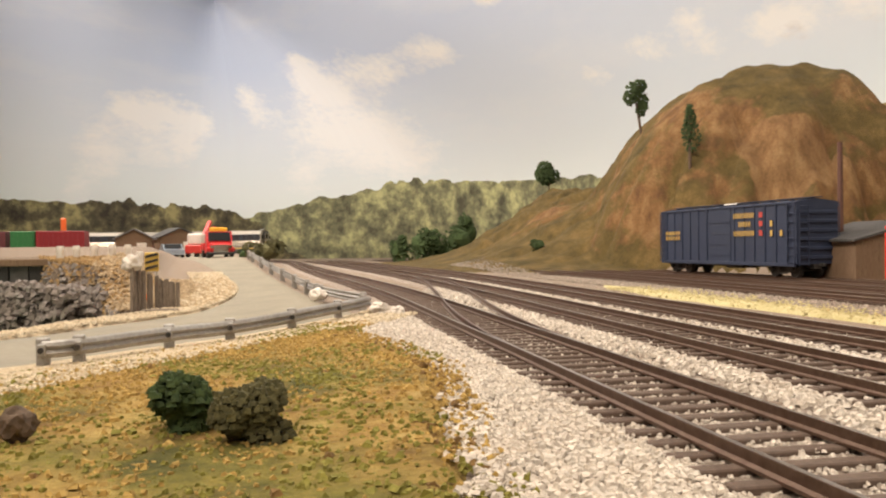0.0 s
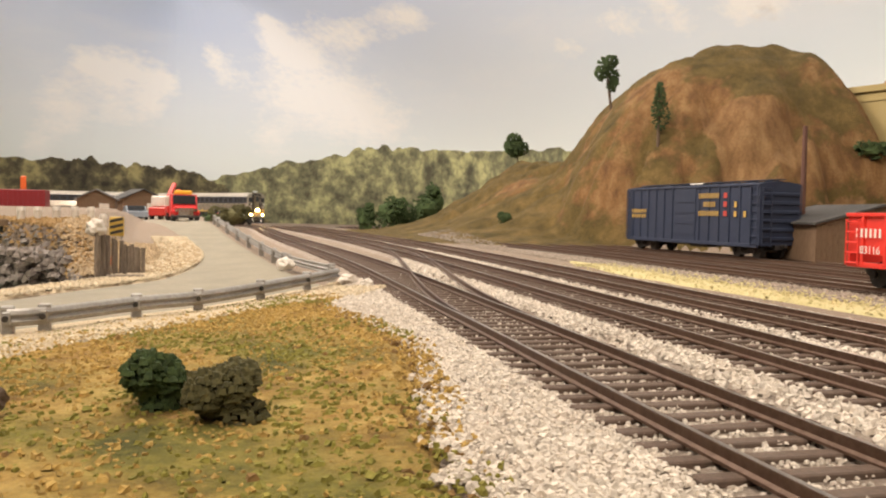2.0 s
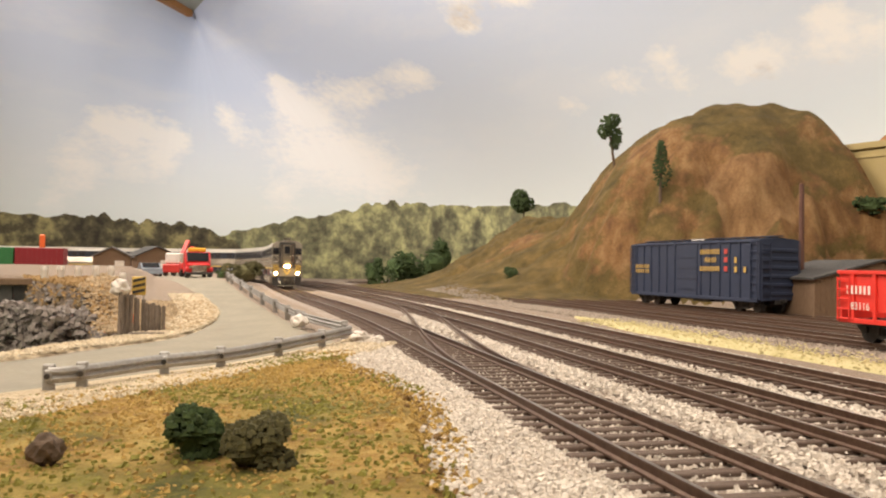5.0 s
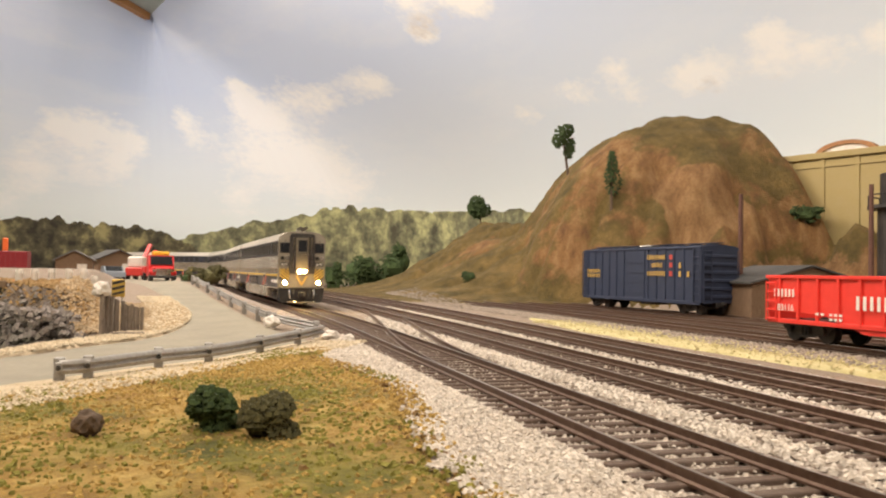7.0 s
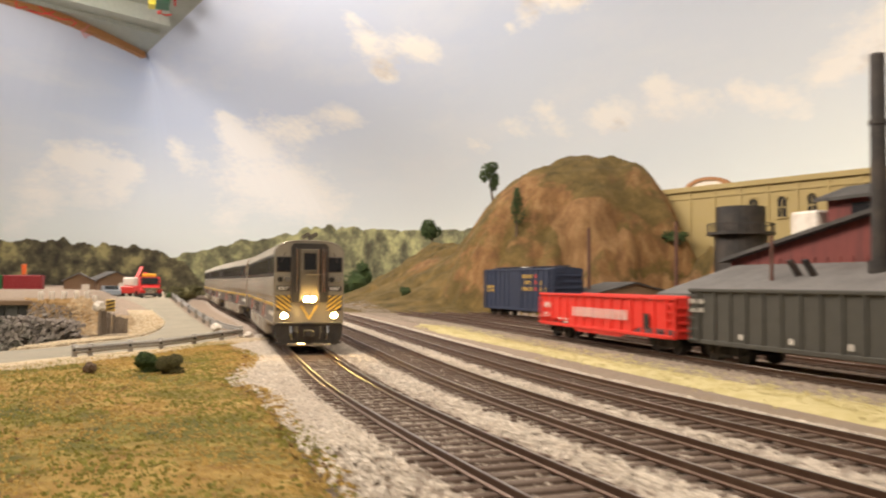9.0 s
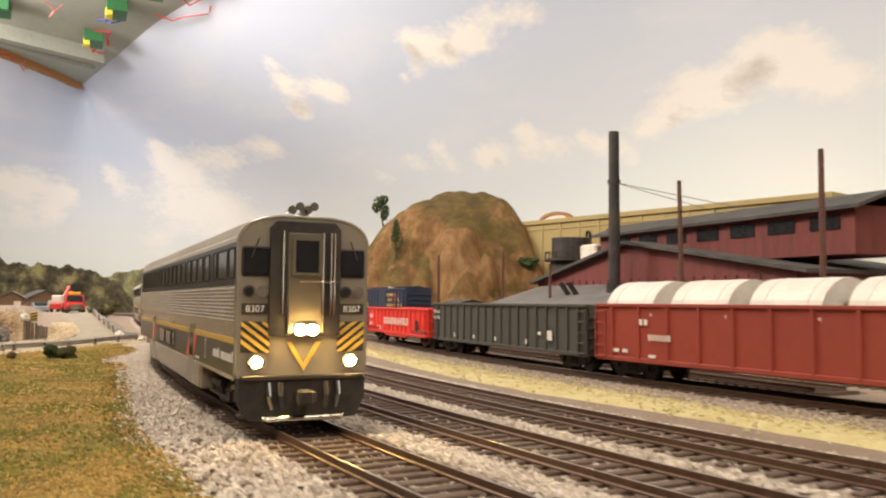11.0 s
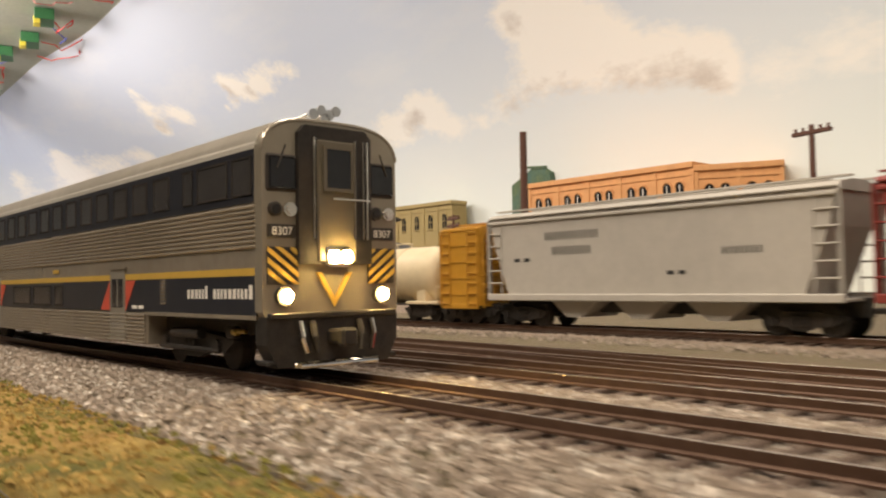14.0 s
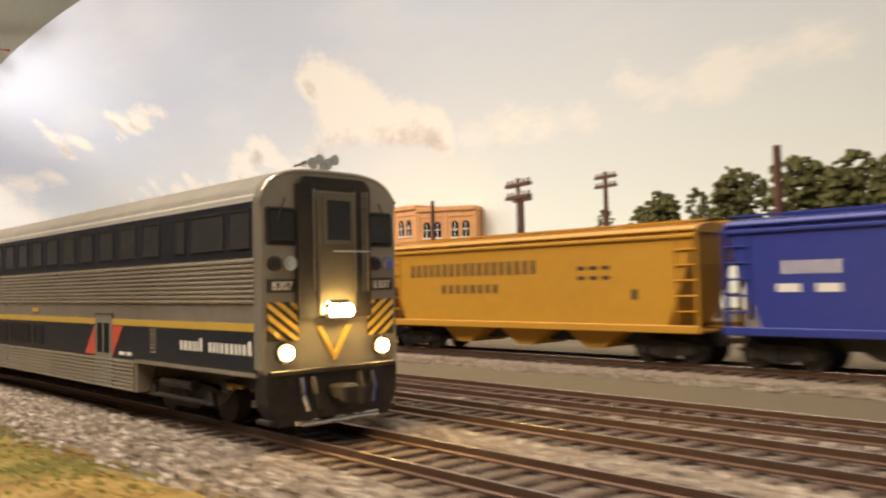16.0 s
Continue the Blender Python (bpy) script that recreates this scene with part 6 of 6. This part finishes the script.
def leaf_clumps(name, x, y, z, rx, rz, count, size, material, parent, seed, shape=None):
    """A crown of small ragged flakes and crumbs."""
    rr = random.Random(seed)
    lobes = [(rr.uniform(-0.55, 0.55), rr.uniform(-0.55, 0.55), rr.uniform(-0.5, 0.6), rr.uniform(0.35, 0.6)) for _ in range(7)] if shape is None else shape
    verts, faces = [], []
    for _ in range(count):
        lx, ly, lz, lr = rr.choice(lobes)
        while True:
            d = Vector((rr.uniform(-1, 1), rr.uniform(-1, 1), rr.uniform(-1, 1)))
            if 0.3 < d.length < 1:
                break
        d = d.normalized() * (0.75 + 0.3 * rr.random())
        c = Vector((x + rx * (lx + lr * d.x), y + rx * (ly + lr * d.y), z + rz * (lz + lr * d.z)))
        s = size * rr.uniform(0.6, 1.3)
        k = len(verts)
        for cx, cy, cz in STONE:
            verts.append((c.x + cx * s * rr.uniform(0.6, 1.3), c.y + cy * s * rr.uniform(0.6, 1.3), c.z + cz * s * rr.uniform(0.6, 1.3)))
        faces += [tuple(k + i for i in f) for f in STONEF + [(3, 2, 1, 0)]]
    return grid_mesh(name, verts, faces, material, parent)


def shrub(x, y, z, rx, rz, label, material, seed, count=520, size=0.95):
    b = thing("shrub", label, "shrub", group="foam shrubs")
    stem = bmesh.new()
    for k in range(4):
        rod(stem, (x, y, z - 1), (x + (k - 1.5) * rx * 0.3, y + (k % 2 - 0.5) * rx * 0.4, z + rz * 0.8), 0.7, 6, 0.3)
    part("stem", stem, M_TRUNK, b)
    core = bmesh.new()
    bmesh.ops.create_icosphere(core, subdivisions=2, radius=1)
    for v in core.verts:
        v.co *= 0.8 + 0.3 * noise.noise(v.co * 2 + Vector((seed, 0, 0)))
        v.co = Vector((x + v.co.x * rx * 0.8, y + v.co.y * rx * 0.8, z + rz * 0.85 + v.co.z * rz * 0.75))
    part("inner_foliage", core, material, b)
    leaf_clumps("foliage", x, y, z + rz * 0.85, rx, rz, count, size, material, b, seed)
    return b


shrub(-3.8, 128, -5.2, 6.3, 5.0, "dark green foam shrub on the turf", M_LEAF, 21, 1500, 0.62)
shrub(3.8, 118, -5.2, 6.0, 4.9, "olive brown foam shrub on the turf", M_LEAFDRY, 22, 1500, 0.56)
shrub(44, 770, 8, 20, 13, "olive shrub beside the near track", M_LEAFDRY, 23, 520, 1.6)
shrub(28, 800, 12, 7, 6, "dull green shrub beside the near track", M_LEAF, 24, 160, 1.2)
shrub(331, 817, ground_z(331, 817) - 2, 9, 7, "dark shrub at the foot of the hill", M_LEAF, 25, 200, 1.1)
shrub(621, 618, ground_z(621, 618) - 2, 15, 10, "green shrub on the hill flank", M_LEAF, 26, 240, 1.4)


def tree(x, y, z, h, crown, label, material, seed, lean=0.0, shape=None, group="model trees"):
    t = thing("tree", label, "tree", group=group)
    bm = bmesh.new()
    top = (x + lean, y, z + h * 0.9)
    rod(bm, (x, y, z - 2), ((x + top[0]) / 2, y, z + h * 0.45), h * 0.022 + 0.5, 8, h * 0.016 + 0.3)
    rod(bm, ((x + top[0]) / 2, y, z + h * 0.45), top, h * 0.016 + 0.3, 8, 0.3)
    rr = random.Random(seed)
    for k in range(6):
        zz = z + h * (0.4 + 0.08 * k)
        a = rr.uniform(0, 6.28)
        rod(bm, (x + lean * (0.4 + 0.08 * k), y, zz), (x + lean * 0.5 + math.cos(a) * crown * 0.7, y + math.sin(a) * crown * 0.7, zz + h * 0.12), 0.5, 6, 0.2)
    part("trunk", bm, M_TRUNK, t)
    leaf_clumps("crown", x + lean * 0.7, y, z + h * 0.66, crown, h * 0.34, 520, max(1.0, crown * 0.085), material, t, seed, shape)
    return t


tree(491, 1162, ground_z(491, 1162) - 3, 58, 24, "small round-crowned model tree on the ridge", M_LEAF, 31)
tree(479, 858, ground_z(479, 858) + 1, 62, 17, "ragged model tree leaning on the hill shoulder", M_LEAF, 32, -10, [(-0.2, 0, 0.5, 0.5), (0.3, 0, 0.75, 0.4), (-0.4, 0, 0.1, 0.45), (0.4, 0, -0.5, 0.4), (0.5, 0, -0.05, 0.35)])
tree(439, 695, ground_z(439, 695) - 3, 62, 11, "thin dark conifer on the hill side", M_LEAF, 33, 0, [(0, 0, 0.7, 0.3), (0.1, 0, 0.3, 0.5), (-0.1, 0, -0.1, 0.6), (0.2, 0, -0.45, 0.75)])
for k, (x, y, r) in enumerate(((276, 1260, 14), (312, 1250, 24), (334, 1262, 20), (372, 1250, 26), (394, 1262, 20))):
    shrub(x, y, ground_z(x, y) - 2, r, 17 + r * 0.5, "bushy dark green model tree clump at the hill foot", M_LEAF, 40 + k, 420, 2.4)
for k, (x, y, h, r) in enumerate(((806, -758, 112, 16), (800, -846, 128, 30), (808, -905, 118, 22), (806, -944, 126, 30), (812, -1022, 138, 38), (815, -1066, 130, 32), (815, -1100, 124, 36), (822, -1160, 134, 44))):
    tree(x, y, -4, h, r, "rounded olive model tree before the backdrop", M_OLIVE, 60 + k)
gb = thing("green_building", "hazy green ivy-clad block standing before the sky sheet", "building")
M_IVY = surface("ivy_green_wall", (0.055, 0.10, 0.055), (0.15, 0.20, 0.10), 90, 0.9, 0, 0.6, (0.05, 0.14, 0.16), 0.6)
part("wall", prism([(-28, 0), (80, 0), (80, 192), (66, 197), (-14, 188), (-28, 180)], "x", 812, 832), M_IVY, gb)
# the wing's blue-green colour has the shade of that side painted in
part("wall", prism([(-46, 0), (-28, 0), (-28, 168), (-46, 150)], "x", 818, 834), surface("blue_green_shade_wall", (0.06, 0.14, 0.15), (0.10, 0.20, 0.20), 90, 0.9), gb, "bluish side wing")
part("parapet", prism([(-15, 187.5), (67, 196.5), (67, 200), (-15, 191)], "x", 810, 834), M_IVY, gb)

# pile wall, barricade, posts and dock at the inlet
pw = thing("pile_wall", "weathered timber pile wall holding the road verge", "retaining wall")
prr = random.Random(8)
for k in range(13):
    t = k / 12
    x, y = -34 + 18 * t, 368 + 15 * t + 5 * math.sin(t * 3)
    h = 16 - 9 * t + prr.uniform(-1.2, 1.2)
    bm = bmesh.new()
    rod(bm, (x, y, -22), (x + prr.uniform(-0.6, 0.6), y, h), 0.95 + prr.uniform(-0.15, 0.15), 9)
    part("pile", bm, M_PILE, pw)
part("waler", bx(-30, -15, 366, 369, -6, -2.5, 0.4), M_PILE, pw)
bar = thing("barricade", "striped black and yellow warning sign on the verge", "road sign")
gz = ground_z(-27, 386)
part("panel", bx(-30, -24, 386, 387.2, 13, 21.5, 0.3), M_STRIPE, bar)
for k in range(3):
    part("black_band", prism([(-29.7, 13.6 + k * 2.6), (-24.3, 15.0 + k * 2.6), (-24.3, 16.2 + k * 2.6), (-29.7, 14.8 + k * 2.6)], "y", 385.6, 386.2), M_BLACK, bar)
for x in (-29, -25.6):
    part("leg", bx(x, x + 0.9, 387, 388, gz - 1, 20), M_WHITE, bar)
lump("plaster_lump", "white plaster chunk lying on the pile tops", "rock", -34, 370, 17, 4.0, M_WHITE, 6, 0.9)
cone = thing("traffic_cone", "small orange traffic cone by the sign", "traffic cone")
cz = ground_z(-31, 418)
part("cone_body", rd((-31, 418, cz), (-31, 418, cz + 6), 2.2, 12, 0.5), paint("cone_orange", (0.72, 0.16, 0.03)), cone)
part("cone_base", bx(-33.5, -28.5, 415.5, 420.5, cz, cz + 0.6), paint("cone_orange", (0.72, 0.16, 0.03)), cone)
for k, (x, y) in enumerate(((-84, 505), (-76, 508), (-67, 512), (-58, 517), (-50, 524), (-44, 532))):
    z = ground_z(x, y)
    p = thing("bollard", "squat white concrete roadside bollard", "bollard", x, y, z, group="white roadside bollards")
    bm = bmesh.new()
    rod(bm, (0, 0, -3), (0, 0, 5.5), 2.0, 10)
    rod(bm, (0, 0, 5.5), (0, 0, 8), 2.4, 10, 1.8)
    part("bollard_body", bm, M_WHITE, p)
dock = thing("timber_dock", "dark timber dock wall above the water", "dock")
for k in range(17):
    x = -260 + k * 10
    part("plank", bx(x, x + 9.2, 505 + 0.5 * (k % 2), 509, -22, 15), M_BLACK if k % 3 else M_DARKROOF, dock)
part("cap_beam", bx(-262, -90, 502, 512, 14, 18, 0.5), M_BROWNWALL, dock)
part("dock_fill", bx(-262, -92, 509, 640, -20, 15.5), M_YARDDARK, dock)


def container(x, y, z, w, material, label):
    c = thing("container_car", label, "container", x, y, z, group="containers on the dock")
    part("box", bx(-w / 2, w / 2, 0, 30, 0, 27, 0.4), material, c)
    for k in range(int(w / 4)):
        part("rib", bx(-w / 2 + k * 4 + 1, -w / 2 + k * 4 + 2.4, -0.7, 0.1, 1.5, 25.5), material, c)
    return c


container(-133, 800, 13, 40, paint("dull_red_container", (0.24, 0.014, 0.020), 0.5), "dull red container behind the inlet")
container(-165, 806, 13, 20, paint("green_container", (0.03, 0.17, 0.05), 0.5), "green container behind the inlet")
container(-215, 812, 13, 70, paint("maroon_container", (0.13, 0.03, 0.035), 0.6), "maroon boxcar body behind the inlet")
flag = thing("orange_marker", "small orange marker above the containers", "marker")
part("marker_pole", rd((-136, 836, 8), (-136, 836, 52), 1.0, 8), M_POLE, flag)
part("marker_flag", bx(-138.5, -133.5, 835, 837, 40, 53, 0.8), paint("marker_orange", (0.80, 0.16, 0.03)), flag)


def shed(x, y, z, w, d, h, rise, wall, roof, label, turn=0):
    s = thing("shed", label, "shed", x, y, z, turn, "small sheds")
    part("wall", prism([(-w / 2, 0), (w / 2, 0), (w / 2, h), (0, h + rise), (-w / 2, h)], "y", 0, d), wall, s)
    for side in (-1, 1):
        part("roof_plane", prism([(side * (w / 2 + 2.5), h - rise * 5 / w), (0, h + rise + 0.2), (0, h + rise + 1.6), (side * (w / 2 + 2.5), h - rise * 5 / w + 1.4)], "y", -2.5, d + 2.5), roof, s)
    part("door", bx(w * 0.08, w * 0.34, -0.6, 0.2, 0, h * 0.78), M_WHITE, s, "pale door")
    for k in range(int(w / 4)):
        part("board", bx(-w / 2 + k * 4 + 0.2, -w / 2 + k * 4 + 0.8, -0.35, 0.1, 0, h), wall, s)
    return s


shed(-80, 900, 14, 36, 30, 20, 9, M_BROWNWALL, M_GREYROOF, "small brown board shed with a grey roof")
shed(-38, 985, 14, 46, 40, 22, 10, M_BROWNWALL, M_DARKROOF, "dark gabled shed behind the truck", 20)
shed(432, 418, -3, 96, 70, 27, 12, M_BROWNWALL, M_DARKROOF, "low dark brown shed at the hill foot", -8)
shed(452, 300, -3, 76, 80, 30, 13, M_BROWNWALL, M_DARKROOF, "low shed with a black gabled roof", -80)


def truck(x, y, z, turn):
    t = thing("tow_truck", "red vintage truck with a yellow roof box", "truck", x, y, z, turn)
    red, tyre = paint("truck_red", (0.55, 0.02, 0.02), 0.3), M_BLACK
    part("hood", bx(-10, 10, 0, 16, 5, 15, 2.0), red, t)
    cabp = part("cab", prism([(13, 5), (34, 5), (34, 24), (31, 26), (18, 26), (14, 16)], "x", -12, 12), red, t)
    part("windscreen", prism([(13.6, 16.6), (17.6, 25), (17.2, 25.2), (13.2, 16.8)], "x", -10.4, 10.4), M_WINDOW, cabp)
    part("roof_box", bx(-8, 8, 18, 30, 26, 30, 0.8), paint("truck_yellow", (0.75, 0.40, 0.02)), cabp)
    part("bed", bx(-13, 13, 35, 66, 8, 15, 0.6), red, t)
    part("boom", prism([(40, 15), (44, 15), (66, 30), (64, 32)], "x", -2, 2), red, t)
    part("grille", bx(-7, 7, -0.6, 0.3, 6, 13), M_CHROME, t)
    part("bumper", bx(-12.5, 12.5, -2.4, -0.5, 3.6, 6.0, 0.5), M_BLACK, t)
    for s in (-1, 1):
        part("headlight", rd((s * 8.6, 0.2, 11), (s * 8.6, -0.9, 11), 1.5, 12), M_CHROME, t)
        a, b = sorted((s * 8, s * 13))
        part("fender", bx(a, b, 1, 15, 6, 11, 1.4), red, t)
        for yy in (8, 52):
            part("wheel", rd((s * 9, yy, 4.6), (s * 12.6, yy, 4.6), 4.6, 18), tyre, t)
    return t


truck(6, 812, 13.5, 6)
carp = thing("car", "small grey-blue sedan parked behind the truck", "car", -38, 858, 14, 10)
cc = paint("grey_blue_car", (0.20, 0.23, 0.26), 0.3)
part("car_body", prism([(0, 3), (1, 8), (13, 9), (19, 14), (34, 14), (42, 9), (50, 8.5), (51, 3)], "x", -9.5, 9.5), cc, carp)
part("car_window", prism([(13.2, 9.4), (19, 13.6), (18.6, 13.9), (12.8, 9.6)], "x", -8, 8), M_WINDOW, carp)
for s in (-1, 1):
    for yy in (9, 41):
        part("wheel", rd((s * 7, yy, 3.4), (s * 9.8, yy, 3.4), 3.4, 16), M_BLACK, carp)
crane = thing("red_crane", "red and white crane truck by the sheds", "truck", -22, 900, 14, -20)
part("crane_body", bx(-9, 9, 0, 40, 4, 13, 1), paint("crane_red", (0.55, 0.04, 0.03)), crane)
part("crane_cab", bx(-8, 8, 4, 18, 13, 25, 1.5), M_WHITE, crane)
part("crane_boom", prism([(18, 13), (23, 13), (52, 38), (49, 40)], "x", -2, 2), paint("crane_red", (0.55, 0.04, 0.03)), crane)
for s in (-1, 1):
    for yy in (8, 32):
        part("wheel", rd((s * 7, yy, 3.8), (s * 9.8, yy, 3.8), 3.8, 14), M_BLACK, crane)


# ---- poles and wires ----
def pole(x, y, top, r=1.7, arms=0, lean=0.0):
    p = thing("utility_pole", "dark brown wooden utility pole" + (" with cross-arms" if arms else ""), "pole", group="utility poles")
    part("shaft", rd((x, y, -5), (x + lean, y, top), r, 8, r * 0.75), M_POLE, p)
    for k in range(arms):
        z = top - 5 - k * 9
        a = part("cross_arm", bx(x - 2, x + 2, y - 15, y + 15, z - 1.3, z + 1.3, 0.3), M_POLE, p)
        for q in (-13, -7, 7, 13):
            part("insulator", rd((x, y + q, z + 1.2), (x, y + q, z + 4), 1.0, 8), M_POLE, a)
    return p


for args in ((409, 465, 91, 2.1), (458, 391, 94, 2.0), (425, 232, 72), (392, 2, 120, 1.9, 0, -2), (415, -96, 128, 2.2), (418, -365, 130, 3.0), (459, -522, 130, 3.4)):
    pole(*args)
for args in ((604, -653, 122, 2.4, 1), (610, -740, 112, 2.4, 0), (764, -811, 138, 2.8, 2), (704, -755, 119, 2.2, 1), (576, -936, 108, 2.0, 2), (600, -130, 104, 2.2, 2), (500, -139, 101, 2.2, 1), (690, -1070, 118, 3.4, 0)):
    pole(*args)


# ---- industry ----
def factory():
    f = thing("factory", "oxblood sheet-clad factory with a dark gabled roof", "factory", 470, 0, 0)
    part("wall", prism([(-26, -4), (330, -4), (330, 56), (168, 88), (-26, 58)], "x", 0, 150), M_OXBLOOD, f)
    for a, b in (((338, 54.5), (168, 88.6)), ((168, 88.6), (-40, 56.5))):
        part("roof_plane", prism([a, b, (b[0], b[1] + 3), (a[0], a[1] + 3)], "x", -7, 156), M_DARKROOF, f)
    cl = part("clerestory", bx(26, 84, -52, 250, 70, 104), M_OXBLOOD, f, "raised clerestory")
    for a, b in (((20, 101), (55, 113)), ((55, 113), (90, 101))):
        part("clerestory_roof", prism([(a[0], a[1]), (b[0], b[1]), (b[0], b[1] + 2.6), (a[0], a[1] + 2.6)], "y", -60, 258), M_DARKROOF, cl)
    for k in range(7):
        part("clerestory_window", bx(25.2, 26.4, -40 + k * 40, -14 + k * 40, 88, 98), M_GLASSDARK, cl)
    ln = part("lean_to", prism([(-74, -4), (0, -4), (0, 50), (-74, 27)], "y", 2, 318), M_OXBLOOD, f, "lean-to bay")
    part("lean_to_roof", prism([(-80, 25.5), (0, 50), (0, 52.5), (-80, 28.5)], "y", -4, 324), M_GREYROOF, ln)
    for k in range(26):
        part("siding_rib", bx(-1.0, 0.2, 8 + k * 12, 9.6 + k * 12, 50, 57), M_OXBLOOD, f)
    part("loading_door", bx(-1.5, 1.0, -22, 0, -4, 40), M_BLACK, f, "open dark loading door")
    for y in (216, 202):
        part("roof_vent", prism([(-34, 40), (-30, 41), (-40, 54), (-44, 53)], "y", y, y + 3), M_BLACK, ln)
    part("roof_tank", bx(28, 52, 262, 292, 72, 96, 2), M_WHITE, f, "white roof tank")
    return f


factory()
st = thing("smokestack", "tall dark steel smokestack with guy wires", "smokestack")
part("stack_shaft", rd((447, 158, 38), (447, 158, 189), 5.4, 18, 4.6), M_BLACK, st)
part("stack_base", rd((447, 158, 36), (447, 158, 52), 7.2, 18), M_BLACK, st)
part("stack_band", rd((447, 158, 142), (447, 158, 145), 5.9, 18), M_BLACK, st)
for x, y, z in ((500, 40, 108), (520, 90, 110)):
    part("guy_wire", rd((447, 158, 143), (x, y, z), 0.35, 5), M_GREYROOF, st)
tw = thing("water_tower", "black steel tank tower with a railed gallery", "tower")
part("tower_drum", rd((612, 486, -4), (612, 486, 92), 28, 24), M_BLACK, tw)
part("tower_top", rd((612, 486, 92), (612, 486, 121), 26, 24), M_BLACK, tw)
part("gallery", rd((612, 486, 90), (612, 486, 93), 36, 24), M_BLACK, tw)
rl = bmesh.new()
for k in range(16):
    a = k * math.pi / 8
    rod(rl, (612 + 35 * math.cos(a), 486 + 35 * math.sin(a), 93), (612 + 35 * math.cos(a), 486 + 35 * math.sin(a), 102), 0.6, 6)
    b = a + math.pi / 8
    rod(rl, (612 + 35 * math.cos(a), 486 + 35 * math.sin(a), 102), (612 + 35 * math.cos(b), 486 + 35 * math.sin(b), 102), 0.6, 6)
part("railing", rl, M_BLACK, tw)


def facade(name, label, a, b, z1, wall, bays, storeys, deep=40.0, blank=0, lintel=None):
    """A building whose front runs from a to b (plan points); windows are parts with frames and panes."""
    L = math.hypot(b[0] - a[0], b[1] - a[1])
    turn = math.degrees(math.atan2(b[1] - a[1], b[0] - a[0]))
    h = thing(name, label, "building", a[0], a[1], 0, turn)
    part("wall", bx(0, L, 0, deep, -5, z1), wall, h)
    part("cornice", bx(-2.5, L + 2.5, -3.5, deep, z1 - 5, z1 + 1.5, 0.5), wall, h)
    part("string_course", bx(-0.5, L + 0.5, -1.4, 0.2, z1 - 14, z1 - 11.5, 0.2), wall, h)
    for k in range(bays + 1):
        x = L * k / bays
        part("pilaster", bx(x - 2.2, x + 2.2, -1.3, 0.2, -5, z1 - 5), wall, h)
    for s in range(storeys):
        z0 = z1 - 44 - s * 46
        if z0 < -5:
            break
        for k in range(blank, bays):
            xc = L * (k + 0.5) / bays
            for dx in (-8.5, 8.5) if storeys > 1 else (0,):
                w = 5.2
                x = xc + dx
                out = [(x - w, z0), (x + w, z0), (x + w, z0 + 18)] + [(x + w * math.cos(t), z0 + 18 + w * math.sin(t)) for t in (0.5, 1.05, 1.57, 2.1, 2.6)] + [(x - w, z0 + 18)]
                win = part("window", prism(out, "y", -0.9, 0.4), M_GLASSDARK, h, "dark arched window")
                part("window_sill", bx(x - w - 1.4, x + w + 1.4, -2.2, 0.2, z0 - 2.2, z0 - 0.2, 0.2), lintel or wall, win)
                part("window_bar", bx(x - 0.5, x + 0.5, -1.3, -0.7, z0, z0 + 21), lintel or wall, win)
                part("meeting_rail", bx(x - w, x + w, -1.3, -0.7, z0 + 10.5, z0 + 11.6), lintel or wall, win)
                hood = [(x + (w + 1.8) * math.cos(t), z0 + 19 + (w + 1.8) * math.sin(t)) for t in (0, 0.5, 1.05, 1.57, 2.1, 2.6, 3.1416)]
                hood += [(x + (w + 0.2) * math.cos(t), z0 + 19 + (w + 0.2) * math.sin(t)) for t in (3.1416, 2.6, 2.1, 1.57, 1.05, 0.5, 0)]
                part("window_hood", prism(hood, "y", -1.8, 0.2), wall, win)
    return h


mill = facade("tan_mill", "long tan brick mill with arched windows", (610, 765), (765, 199), 158, M_TAN, 16, 1, 34, blank=6)
# brown arch with white inside: a backdrop motif, added here as mill parts
ring = [(168 + 34 * math.cos(k * math.pi / 12), 156 + 15 * math.sin(k * math.pi / 12)) for k in range(13)]
ring += [(168 + 27 * math.cos(k * math.pi / 12), 156 + 11 * math.sin(k * math.pi / 12)) for k in range(12, -1, -1)]
part("backdrop_arch", prism(ring, "y", 4, 12), surface("brown_arch", (0.26, 0.12, 0.05), (0.42, 0.22, 0.10), 300, 0.9), mill, "brown arch of the backdrop picture, set above the mill")
part("arch_infill", prism([(168 + 27 * math.cos(k * math.pi / 12), 156.5 + 10.6 * math.sin(k * math.pi / 12)) for k in range(13)], "y", 6, 11), M_WHITE, mill, "white arch infill")
facade("orange_block", "orange brick corner block with paired arched windows", (739, -88), (802, -330), 151, M_ORANGE, 5, 3, 60, lintel=M_CREAMTEXT)
facade("orange_block", "orange brick wing with paired arched windows", (804, -334), (862, -402), 146, M_ORANGE, 2, 3, 50, lintel=M_CREAMTEXT)


# ---- what moves: the passenger train along the near track ----
def motions():
    rows = [[] for _ in range(4)]
    for t, y in NOSE:
        s = arc_at_y(y)
        for k in range(4):
            rows[k].append((t, car_pose(s + k * 303.0)))
    for ob, r in zip([cab_car] + coaches, rows):
        walk(ob, r)


motions()
